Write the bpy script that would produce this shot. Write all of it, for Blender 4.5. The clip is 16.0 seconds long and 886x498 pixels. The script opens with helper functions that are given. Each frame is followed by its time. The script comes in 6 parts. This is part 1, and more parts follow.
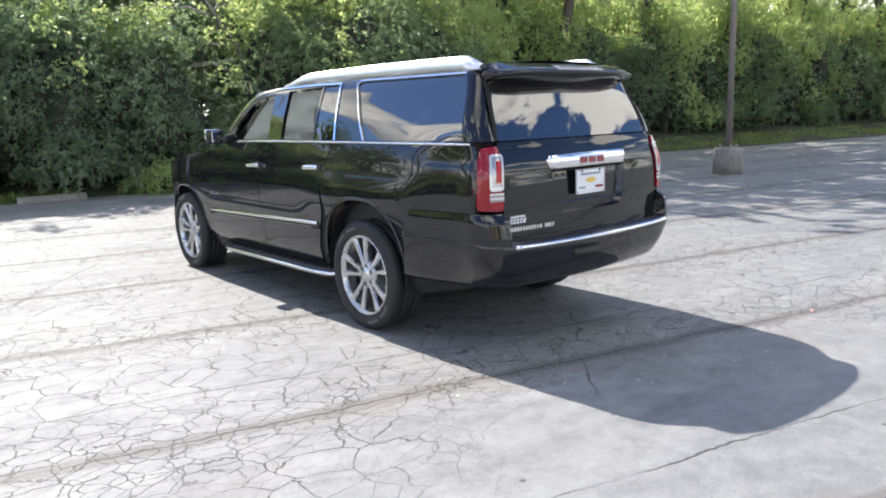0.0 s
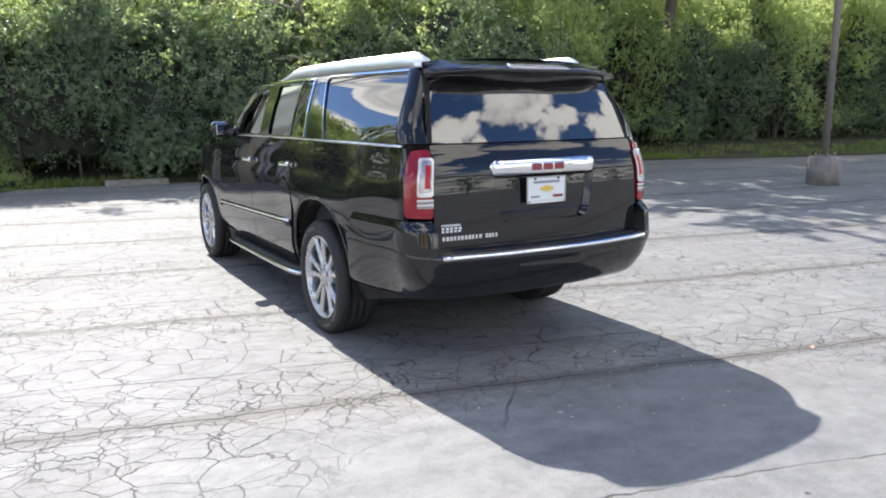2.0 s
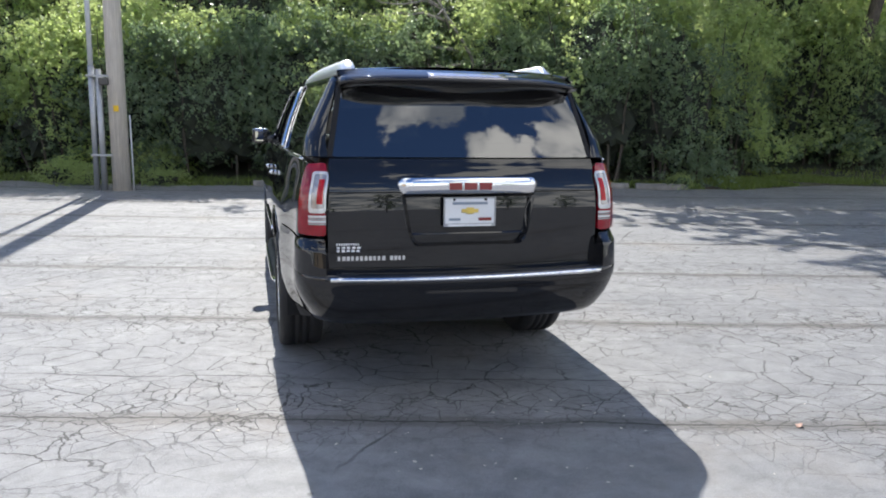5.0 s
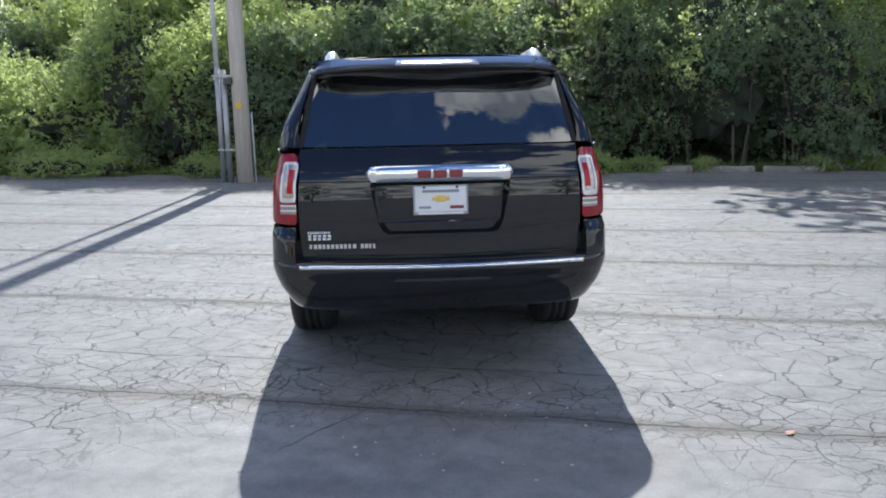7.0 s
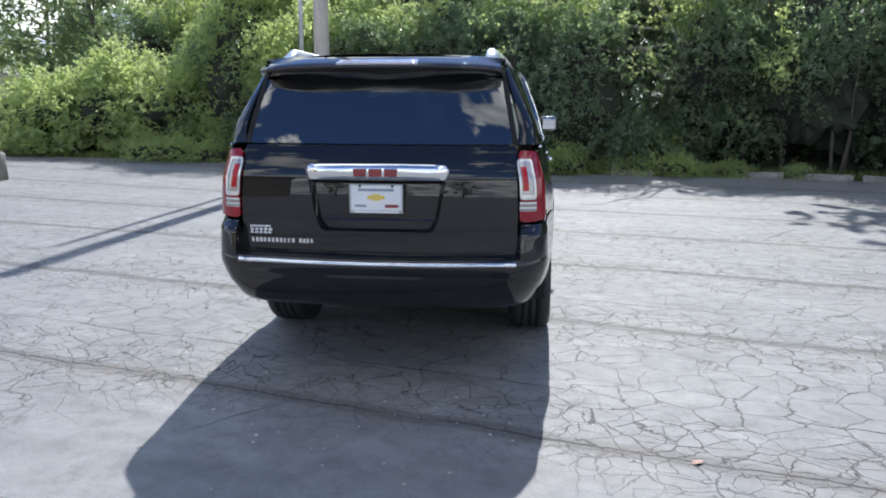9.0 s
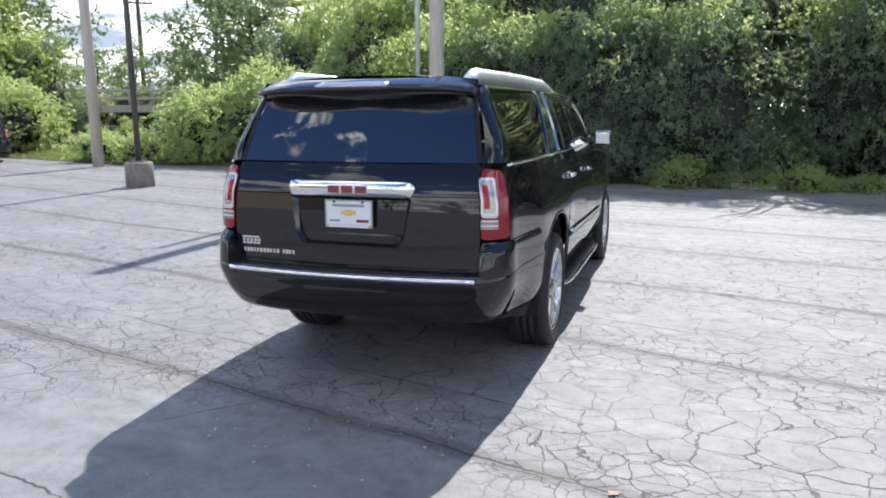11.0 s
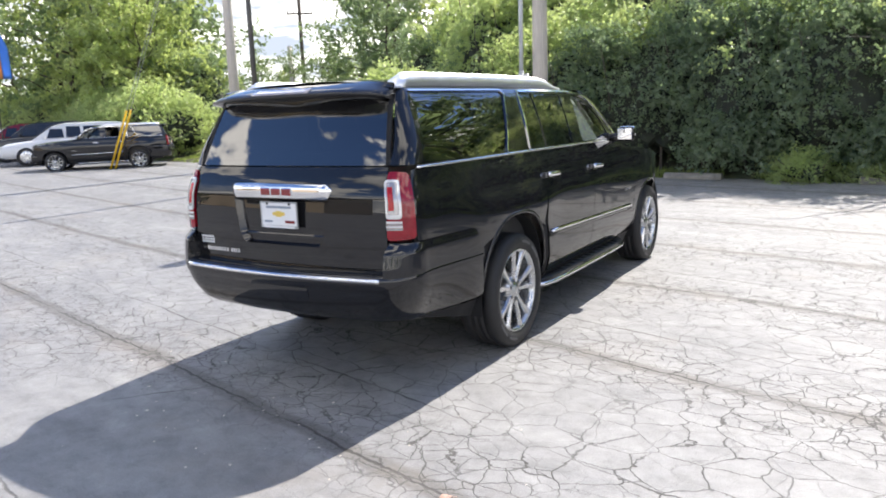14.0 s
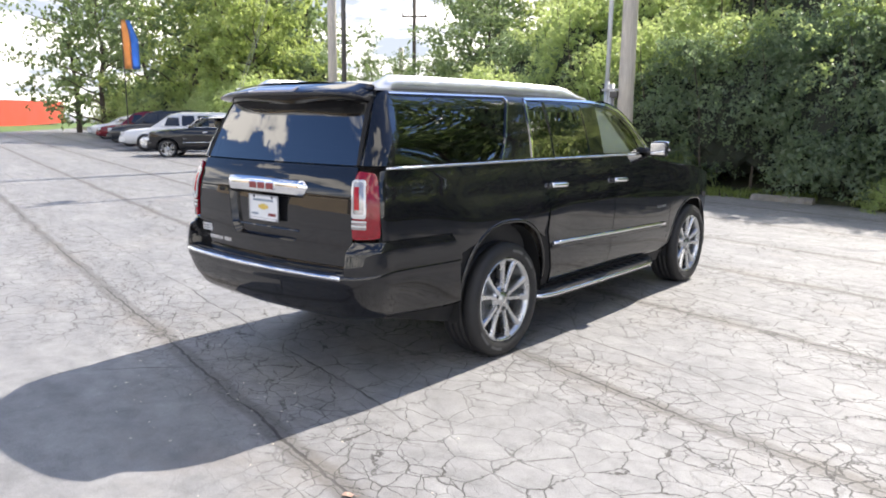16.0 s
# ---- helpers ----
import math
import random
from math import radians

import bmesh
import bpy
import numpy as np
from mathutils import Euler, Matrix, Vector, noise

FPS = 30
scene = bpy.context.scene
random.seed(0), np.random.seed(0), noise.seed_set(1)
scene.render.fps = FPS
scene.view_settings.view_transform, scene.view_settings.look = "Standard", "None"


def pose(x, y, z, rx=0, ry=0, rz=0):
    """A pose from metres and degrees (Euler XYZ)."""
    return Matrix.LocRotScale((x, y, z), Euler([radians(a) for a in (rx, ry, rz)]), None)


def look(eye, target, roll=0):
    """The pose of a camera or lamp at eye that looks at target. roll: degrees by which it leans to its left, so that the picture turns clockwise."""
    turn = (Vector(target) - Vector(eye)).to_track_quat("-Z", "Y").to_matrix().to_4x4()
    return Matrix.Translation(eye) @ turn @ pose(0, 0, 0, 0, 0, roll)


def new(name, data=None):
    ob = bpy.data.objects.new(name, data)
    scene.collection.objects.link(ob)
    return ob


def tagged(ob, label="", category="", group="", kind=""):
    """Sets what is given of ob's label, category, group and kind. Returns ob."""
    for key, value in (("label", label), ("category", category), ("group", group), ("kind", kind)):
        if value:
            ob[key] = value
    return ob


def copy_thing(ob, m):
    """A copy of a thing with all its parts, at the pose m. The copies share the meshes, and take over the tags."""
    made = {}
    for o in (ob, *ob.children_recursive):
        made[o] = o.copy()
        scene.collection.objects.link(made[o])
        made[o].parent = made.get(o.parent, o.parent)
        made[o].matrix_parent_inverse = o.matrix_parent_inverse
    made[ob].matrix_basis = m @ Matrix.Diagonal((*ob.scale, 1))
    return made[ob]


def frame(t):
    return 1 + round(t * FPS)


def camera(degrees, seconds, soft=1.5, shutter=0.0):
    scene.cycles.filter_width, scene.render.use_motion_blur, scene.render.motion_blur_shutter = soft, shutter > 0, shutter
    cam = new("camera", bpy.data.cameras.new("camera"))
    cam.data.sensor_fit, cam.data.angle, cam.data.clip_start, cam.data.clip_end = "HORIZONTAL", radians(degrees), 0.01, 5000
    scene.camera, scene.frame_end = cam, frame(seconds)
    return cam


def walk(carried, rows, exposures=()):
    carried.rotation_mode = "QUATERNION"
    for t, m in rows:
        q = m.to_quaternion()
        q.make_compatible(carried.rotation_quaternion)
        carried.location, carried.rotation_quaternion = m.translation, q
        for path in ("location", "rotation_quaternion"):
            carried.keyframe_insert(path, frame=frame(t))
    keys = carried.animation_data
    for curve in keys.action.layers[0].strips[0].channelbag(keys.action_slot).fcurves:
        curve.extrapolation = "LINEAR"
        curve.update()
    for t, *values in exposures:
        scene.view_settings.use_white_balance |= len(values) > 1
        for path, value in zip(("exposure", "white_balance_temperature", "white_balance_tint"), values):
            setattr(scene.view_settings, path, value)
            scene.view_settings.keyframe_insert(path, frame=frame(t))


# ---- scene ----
cam = camera(62.2, 16.0, 1.9)
PATH = [
    (0, (-3.884, -4.405, 1.555), (-2.628, -2.893, 1.189), -1.9),
    (0.5, (-3.635, -4.451, 1.579), (-2.411, -2.907, 1.232), -0.7),
    (1, (-3.367, -4.599, 1.569), (-2.222, -2.995, 1.233), -0.8),
    (1.5, (-3.112, -4.768, 1.575), (-2.036, -3.119, 1.223), -1.5),
    (2, (-2.831, -4.823, 1.558), (-1.831, -3.132, 1.187), -0.5),
    (2.5, (-2.588, -4.88, 1.568), (-1.667, -3.142, 1.205), -0.9),
    (3, (-2.271, -5.017, 1.57), (-1.474, -3.22, 1.201), -0.2),
    (3.5, (-2.034, -5.046, 1.566), (-1.31, -3.212, 1.229), -1.1),
    (3.7, (-1.915, -5.035, 1.572), (-1.215, -3.191, 1.241), -0.5),
    (5.8, (-0.794, -5.208, 1.572), (-0.446, -3.27, 1.22), -0.9),
    (6, (-0.703, -5.211, 1.572), (-0.402, -3.265, 1.224), -1.4),
    (6.5, (-0.431, -5.282, 1.575), (-0.261, -3.322, 1.214), -0.6),
    (7, (-0.195, -5.275, 1.567), (-0.096, -3.314, 1.191), -1.2),
    (7.5, (0.026, -5.225, 1.578), (0.054, -3.261, 1.201), -0.1),
    (8, (0.299, -5.262, 1.578), (0.221, -3.297, 1.217), -1.1),
    (8.5, (0.568, -5.297, 1.582), (0.412, -3.34, 1.202), -1.1),
    (9, (0.799, -5.246, 1.588), (0.588, -3.295, 1.201), 0.1),
    (9.5, (0.998, -5.229, 1.611), (0.693, -3.288, 1.24), -0.9),
    (9.7, (1.1, -5.244, 1.62), (0.731, -3.311, 1.264), -0.7),
    (11.8, (2.26, -5.009, 1.644), (1.547, -3.182, 1.25), -0.9),
    (12, (2.347, -4.984, 1.637), (1.608, -3.172, 1.227), -1.0),
    (12.5, (2.518, -4.856, 1.623), (1.729, -3.068, 1.197), -0.7),
    (13, (2.701, -4.718, 1.638), (1.863, -2.944, 1.252), -0.9),
    (13.5, (2.953, -4.656, 1.635), (2.002, -2.936, 1.263), -1.0),
    (14, (3.171, -4.587, 1.648), (2.149, -2.906, 1.286), -2.2),
    (14.5, (3.318, -4.45, 1.642), (2.25, -2.795, 1.295), -0.9),
    (15, (3.488, -4.322, 1.649), (2.35, -2.711, 1.317), -1.1),
    (15.5, (3.706, -4.248, 1.642), (2.48, -2.706, 1.297), 0.9),
    (16, (3.838, -4.125, 1.634), (2.58, -2.609, 1.289), 0.6),
]
EXPOSURE = [(0, 1.00, 6620, 9), (3.5, 0.80, 6550, 9), (7, 0.46, 6200, 8), (9, 0.48, 6100, 8), (12.5, 0.84, 6450, 10), (16, 0.98, 6850, 11)]
walk(cam, [(t, look(eye, target, roll)) for t, eye, target, roll in PATH], EXPOSURE)

# ---- light ----
SUN_EL, SUN_AZ = 47.0, 2.0  # degrees: height, and turn from +y towards +x
world = bpy.data.worlds.new("sky")
scene.world = world
world.use_nodes = True


def sky_nodes():
    nt = world.node_tree
    n, l = nt.nodes, nt.links
    n.clear()
    sky = n.new("ShaderNodeTexSky")
    sky.sky_type, sky.sun_disc = "NISHITA", False
    sky.sun_elevation, sky.sun_rotation = radians(SUN_EL), radians(SUN_AZ)
    sky.ozone_density, sky.dust_density = 2.2, 0.25
    co = n.new("ShaderNodeTexCoord")
    sep = n.new("ShaderNodeSeparateXYZ")
    l.new(co.outputs["Generated"], sep.inputs[0])
    # heaped clouds with flattish bases, drawn out a little towards the horizon
    up = n.new("ShaderNodeMath"); up.operation = "ADD"; up.inputs[1].default_value = 0.15
    l.new(sep.outputs["Z"], up.inputs[0])
    mx = n.new("ShaderNodeMath"); mx.operation = "MAXIMUM"; mx.inputs[1].default_value = 0.05
    l.new(up.outputs[0], mx.inputs[0])
    dv = n.new("ShaderNodeVectorMath"); dv.operation = "DIVIDE"
    l.new(co.outputs["Generated"], dv.inputs[0]); l.new(mx.outputs[0], dv.inputs[1])
    mp = n.new("ShaderNodeMapping"); mp.inputs["Location"].default_value = (42.802, 60.482, 65.643); mp.inputs["Scale"].default_value = (1, 1, 1.5)
    l.new(dv.outputs[0], mp.inputs[0])
    nz = n.new("ShaderNodeTexNoise"); nz.inputs["Scale"].default_value = 2.012; nz.inputs["Detail"].default_value = 11; nz.inputs["Roughness"].default_value = 0.55; nz.inputs["Distortion"].default_value = 0.0
    l.new(mp.outputs[0], nz.inputs["Vector"])
    rp = n.new("ShaderNodeMapRange"); rp.inputs["From Min"].default_value = 0.530; rp.inputs["From Max"].default_value = 0.566; rp.interpolation_type = "SMOOTHSTEP"
    l.new(nz.outputs["Fac"], rp.inputs["Value"])
    # the sides of a cloud that face away from the sun are greyer
    mp2 = n.new("ShaderNodeMapping"); mp2.inputs["Location"].default_value = (42.802, 60.583, 65.846); mp2.inputs["Scale"].default_value = (1, 1, 1.5)
    l.new(dv.outputs[0], mp2.inputs[0])
    nz2 = n.new("ShaderNodeTexNoise"); nz2.inputs["Scale"].default_value = 2.012; nz2.inputs["Detail"].default_value = 8; nz2.inputs["Roughness"].default_value = 0.55; nz2.inputs["Distortion"].default_value = 0.0
    l.new(mp2.outputs[0], nz2.inputs["Vector"])
    df = n.new("ShaderNodeMath"); df.operation = "SUBTRACT"
    l.new(nz.outputs["Fac"], df.inputs[0]); l.new(nz2.outputs["Fac"], df.inputs[1])
    gr = n.new("ShaderNodeMapRange"); gr.inputs["From Min"].default_value = -0.10; gr.inputs["From Max"].default_value = 0.08
    l.new(df.outputs[0], gr.inputs["Value"])
    bgs = n.new("ShaderNodeBackground"); bgs.inputs["Strength"].default_value = 0.108
    blue = n.new("ShaderNodeMix"); blue.data_type = "RGBA"; blue.blend_type = "MULTIPLY"
    blue.inputs[0].default_value = 1.0; blue.inputs[7].default_value = (0.78, 0.92, 1.18, 1)
    l.new(sky.outputs[0], blue.inputs[6]); l.new(blue.outputs[2], bgs.inputs["Color"])
    cc = n.new("ShaderNodeMix"); cc.data_type = "RGBA"
    cc.inputs[6].default_value = (0.26, 0.29, 0.34, 1); cc.inputs[7].default_value = (1.0, 0.98, 0.95, 1)
    l.new(gr.outputs[0], cc.inputs[0])
    bgc = n.new("ShaderNodeBackground"); bgc.inputs["Strength"].default_value = 1.5
    l.new(cc.outputs[2], bgc.inputs["Color"])
    hz = n.new("ShaderNodeMapRange"); hz.inputs["From Min"].default_value = 0.17; hz.inputs["From Max"].default_value = 0.28; hz.inputs["To Min"].default_value = 0.94; hz.inputs["To Max"].default_value = 0.0
    l.new(sep.outputs["Z"], hz.inputs["Value"])
    mxh = n.new("ShaderNodeMath"); mxh.operation = "MAXIMUM"
    l.new(rp.outputs[0], mxh.inputs[0]); l.new(hz.outputs[0], mxh.inputs[1])
    ms = n.new("ShaderNodeMixShader")
    l.new(mxh.outputs[0], ms.inputs[0]); l.new(bgs.outputs[0], ms.inputs[1]); l.new(bgc.outputs[0], ms.inputs[2])
    out = n.new("ShaderNodeOutputWorld")
    l.new(ms.outputs[0], out.inputs[0])


sky_nodes()
sun = new("sun", bpy.data.lights.new("sun", "SUN"))
sun.data.energy, sun.data.angle, sun.data.color = 4.4, radians(0.6), (1.0, 0.955, 0.90)
sun.matrix_basis = look((0, 0, 30), (0 - 30 * math.cos(radians(SUN_EL)) / math.sin(radians(SUN_EL)) * math.sin(radians(SUN_AZ)), -30 * math.cos(radians(SUN_EL)) / math.sin(radians(SUN_EL)) * math.cos(radians(SUN_AZ)), 0))


# ---- materials ----
class Nodes:
    """Small helper to write node trees."""

    def __init__(self, name):
        self.mat = bpy.data.materials.new(name)
        self.mat.use_nodes = True
        self.t = self.mat.node_tree
        self.t.nodes.clear()
        self.out = self.t.nodes.new("ShaderNodeOutputMaterial")

    def add(self, kind, **ins):
        node = self.t.nodes.new("ShaderNode" + kind)
        for key, v in ins.items():
            self.put(node, key, v)
        return node

    def put(self, node, key, v):
        sock = node.inputs[int(key[1:])] if key[0] == "i" and key[1:].isdigit() else node.inputs[key.replace("_", " ")]
        if isinstance(v, bpy.types.NodeSocket):
            self.t.links.new(v, sock)
        elif isinstance(v, bpy.types.Node):
            self.t.links.new(v.outputs[0], sock)
        else:
            sock.default_value = v

    def pos(self, kind="Object", scale=(1, 1, 1), loc=(0, 0, 0)):
        if kind == "World":
            src = self.add("NewGeometry").outputs["Position"]
        else:
            src = self.add("TexCoord").outputs[kind]
        return self.add("Mapping", Vector=src, Scale=scale, Location=loc).outputs[0]

    def noise(self, vec, scale, detail=3, rough=0.55, dist=0.0):
        return self.add("TexNoise", Vector=vec, Scale=scale, Detail=detail, Roughness=rough, Distortion=dist).outputs["Fac"]

    def range(self, v, a, b, c=0.0, d=1.0, smooth=False):
        node = self.add("MapRange", Value=v)
        if smooth:
            node.interpolation_type = "SMOOTHSTEP"
        for key, val in (("From Min", a), ("From Max", b), ("To Min", c), ("To Max", d)):
            node.inputs[key].default_value = val
        return node.outputs[0]

    def math(self, op, a, b=0.0, clamp=False):
        node = self.add("Math", i0=a, i1=b)
        node.operation, node.use_clamp = op, clamp
        return node.outputs[0]

    def mix(self, fac, a, b, blend="MIX"):
        node = self.add("Mix")
        node.data_type, node.blend_type = "RGBA", blend
        self.put(node, "i0", fac)
        self.put(node, "i6", a)
        self.put(node, "i7", b)
        return node.outputs[2]

    def bump(self, h, strength=0.3, dist=0.01, normal=None):
        node = self.add("Bump", Height=h, Strength=strength, Distance=dist)
        if normal:
            self.put(node, "Normal", normal)
        return node.outputs[0]

    def shade(self, **ins):
        node = self.add("BsdfPrincipled", **ins)
        self.t.links.new(node.outputs[0], self.out.inputs[0])
        return node

    def surface(self, sock):
        self.t.links.new(sock, self.out.inputs[0])


def rgb(r, g, b):
    return (r, g, b, 1.0)


def plain(name, col, rough=0.5, metal=0.0, vary=0.12, scale=6.0, bump=0.0, bscale=60.0, coat=0.0, spec=0.5):
    """A surface with a little unevenness of tone and gloss."""
    m = Nodes(name)
    p = m.pos()
    n1 = m.noise(p, scale, 4)
    n2 = m.noise(p, scale * 9, 2)
    k = m.range(m.math("ADD", m.math("MULTIPLY", n1, 0.65), m.math("MULTIPLY", n2, 0.35)), 0.3, 0.7, 1 - vary, 1 + vary)
    c = m.mix(1.0, rgb(*col), m.add("CombineColor", Red=k, Green=k, Blue=k).outputs[0], "MULTIPLY")
    ins = dict(Base_Color=c, Roughness=m.range(n1, 0.3, 0.7, rough * 0.85, min(1.0, rough * 1.15)), Metallic=metal)
    ins["Coat_Weight"] = coat
    ins["Specular_IOR_Level"] = spec
    if bump:
        ins["Normal"] = m.bump(m.noise(p, bscale, 5, 0.6), bump, 0.01)
    m.shade(**ins)
    return m.mat


def paint(name, col, dust=0.006):
    """Car paint: dark base under a clear coat with faint dust."""
    m = Nodes(name)
    p = m.pos()
    d = m.range(m.noise(p, 3.0, 6, 0.65), 0.45, 0.8, 0.0, 1.0)
    c = m.mix(m.math("MULTIPLY", d, dust), rgb(*col), rgb(0.35, 0.33, 0.30))
    m.shade(Base_Color=c, Roughness=0.35, Coat_Weight=1.0, Coat_IOR=1.6, Coat_Roughness=m.range(d, 0, 1, 0.008, 0.03), Specular_IOR_Level=0.0,
            Normal=m.bump(m.noise(p, 420, 2), 0.006, 0.002))
    return m.mat


def window(name, tint, ior=1.75):
    m = Nodes(name)
    fr = m.add("Fresnel", IOR=ior).outputs[0]
    tr = m.add("BsdfTransparent", Color=rgb(*tint)).outputs[0]
    gl = m.add("BsdfGlossy", Color=rgb(1, 1, 1), Roughness=0.0).outputs[0]
    ms = m.add("MixShader", i0=fr, i1=tr, i2=gl)
    m.surface(ms.outputs[0])
    return m.mat


def dusty_glass(name, tint, ior, dust):
    """Clear glass under a thin film of dust that scatters the sun."""
    m = Nodes(name)
    fr = m.add("Fresnel", IOR=ior).outputs[0]
    tr = m.add("BsdfTransparent", Color=rgb(*tint)).outputs[0]
    gl = m.add("BsdfGlossy", Color=rgb(1, 1, 1), Roughness=0.0).outputs[0]
    film = m.add("BsdfTranslucent", Color=rgb(0.80, 0.90, 0.86)).outputs[0]
    clear = m.add("MixShader", i0=fr, i1=tr, i2=gl).outputs[0]
    f = m.range(m.noise(m.pos(), 5.0, 4), 0.3, 0.7, dust * 0.7, dust * 1.3)
    m.surface(m.add("MixShader", i0=f, i1=clear, i2=film).outputs[0])
    return m.mat


def leaf(name, dark, light, trans, vary=0.40):
    """Foliage: gloss on the face, light through the blade, a tone for each leaf."""
    m = Nodes(name)
    isl = m.add("NewGeometry").outputs["Random Per Island"]
    obj = m.add("ObjectInfo").outputs["Random"]
    big = m.range(m.noise(m.pos("World"), 0.9, 4, 0.6), 0.34, 0.66)
    f = m.math("ADD", m.math("MULTIPLY", isl, vary), m.math("MULTIPLY", big, 1 - vary), True)
    f = m.range(f, 0.2, 0.8, 0, 1)
    c = m.mix(f, rgb(*dark), rgb(*light))
    c = m.mix(m.range(obj, 0, 1, 0.0, 0.35), c, rgb(light[0] * 0.75, light[1] * 0.72, light[2] * 1.1))
    t = m.mix(m.range(isl, 0, 1, 0.0, 0.5), rgb(*trans), c)
    d = m.add("BsdfPrincipled", Base_Color=c, Roughness=0.40, Specular_IOR_Level=0.6).outputs[0]
    tl = m.add("BsdfTranslucent", Color=t).outputs[0]
    ms = m.add("MixShader", i0=0.54, i1=d, i2=tl)
    m.surface(ms.outputs[0])
    return m.mat


def asphalt():
    """Old weathered asphalt: pale worn binder, crazed with fine cracks along the paving seams, oil spots."""
    m = Nodes("old_asphalt")
    w = m.pos("World", (1, 1, 0))

    def shifted(vec, src_scale, detail, amount):
        col = m.add("TexNoise", Vector=w, Scale=src_scale, Detail=detail, Roughness=0.55).outputs["Color"]
        sub = m.add("VectorMath", i0=col, i1=(0.5, 0.5, 0.5))
        sub.operation = "SUBTRACT"
        sc = m.add("VectorMath", i0=sub.outputs[0])
        sc.operation = "SCALE"
        sc.inputs["Scale"].default_value = amount
        return m.add("VectorMath", i0=vec, i1=sc.outputs[0]).outputs[0]

    wv = shifted(shifted(shifted(w, 1.3, 2.5, 0.14), 11.0, 3.0, 0.050), 38.0, 2.0, 0.014)
    # along and across the paving lanes
    turned = m.add("VectorRotate", Vector=wv, Angle=radians(14.2))
    turned.rotation_type = "Z_AXIS"
    lane = turned.outputs[0]
    sep = m.add("SeparateXYZ", Vector=lane)
    v = sep.outputs[1]

    def seam_dist(period, start):
        f = m.math("ABSOLUTE", m.math("SUBTRACT", m.math("FRACT", m.math("DIVIDE", m.math("ADD", v, 100 * period - start + period / 2), period)), 0.5))
        return m.math("MULTIPLY", f, period)

    near = seam_dist(1.97, -1.60)
    half = seam_dist(1.97, -0.95)

    def fade(scale, lo, hi, seed):
        return m.range(m.noise(m.add("Mapping", Vector=w, Location=(seed * 3, 1, 0)).outputs[0], scale, 4, 0.6), lo, hi, 0.0, 1.0)

    def cells(scale, width, zone, seed):
        vec = m.add("Mapping", Vector=lane, Location=(seed, seed * 0.7, 0), Scale=(0.82, 1.0, 1.0)).outputs[0]
        t = m.add("TexVoronoi", Vector=vec, Scale=scale, Randomness=1.0)
        t.feature = "DISTANCE_TO_EDGE"
        thin = m.math("MULTIPLY", fade(2.6, 0.30, 0.70, seed + 2), width * scale * 0.9)
        edge = m.math("SUBTRACT", 1.0, m.math("DIVIDE", t.outputs["Distance"], m.math("ADD", thin, width * scale * 0.40)), True)
        return m.math("MULTIPLY", m.math("MULTIPLY", m.range(edge, 0.0, 0.6), m.range(fade(1.3, 0.32, 0.50, seed + 5), 0.0, 1.0, 0.50, 1.0)), zone)

    # a smoother, newer stretch behind the vehicle
    px = m.add("Mapping", Vector=w, Location=(0.5, 3.0, 0)).outputs[0]
    scaled = m.add("VectorMath", i0=px, i1=(0.40, 0.62, 0.0))
    scaled.operation = "MULTIPLY"
    length = m.add("VectorMath", i0=scaled.outputs[0])
    length.operation = "LENGTH"
    worn = m.range(length.outputs["Value"], 0.60, 1.15, 0.08, 1.0, True)
    by_seam = m.range(near, 0.42, 0.98, 1.0, 0.55, True)
    z_mid = m.math("MULTIPLY", m.math("MAXIMUM", m.math("MULTIPLY", by_seam, fade(0.5, 0.16, 0.32, 8.4)), fade(0.30, 0.36, 0.50, 2.2)), worn)
    z_big = m.math("MULTIPLY", fade(0.42, 0.30, 0.46, 3.1), worn)
    z_small = m.math("MULTIPLY", m.math("MULTIPLY", m.range(near, 0.20, 0.75, 1.0, 0.0, True), fade(0.8, 0.30, 0.46, 5.7)), worn)
    big = cells(2.3, 0.0044, m.math("MULTIPLY", z_big, m.range(z_mid, 0.3, 0.8, 1.0, 0.25)), 3.1)
    mid = cells(4.7, 0.0040, z_mid, 8.4)
    small = cells(8.0, 0.0034, z_small, 5.7)
    line1 = m.math("MULTIPLY", m.range(near, 0.004, 0.014, 1.0, 0.0, True), fade(0.9, 0.34, 0.55, 1.3))
    line2 = m.math("MULTIPLY", m.range(half, 0.003, 0.011, 1.0, 0.0, True), fade(0.7, 0.42, 0.58, 6.3))
    lane2 = m.add("VectorRotate", Vector=wv, Angle=radians(-52.0))
    lane2.rotation_type = "Z_AXIS"
    v2 = m.add("SeparateXYZ", Vector=lane2.outputs[0]).outputs[1]
    d3 = m.math("MULTIPLY", m.math("ABSOLUTE", m.math("SUBTRACT", m.math("FRACT", m.math("DIVIDE", m.math("ADD", v2, 403.1), 4.6)), 0.5)), 4.6)
    line3 = m.math("MULTIPLY", m.range(d3, 0.004, 0.013, 1.0, 0.0, True), fade(0.35, 0.50, 0.60, 9.9))
    band = m.math("MULTIPLY", m.range(near, 0.045, 0.090, 1.0, 0.0, True), fade(0.6, 0.22, 0.40, 4.4))
    crack = m.math("MAXIMUM", m.math("MAXIMUM", big, mid), m.math("MAXIMUM", m.math("MAXIMUM", small, line3), m.math("MAXIMUM", line1, line2)))
    # grit and stains
    grit = m.noise(w, 170, 3, 0.7)
    grit2 = m.noise(w, 48, 4, 0.6)
    stain = m.noise(w, 0.45, 6, 0.62)
    streak = m.noise(m.add("Mapping", Vector=lane, Scale=(0.35, 2.4, 1)).outputs[0], 1.6, 5, 0.6)
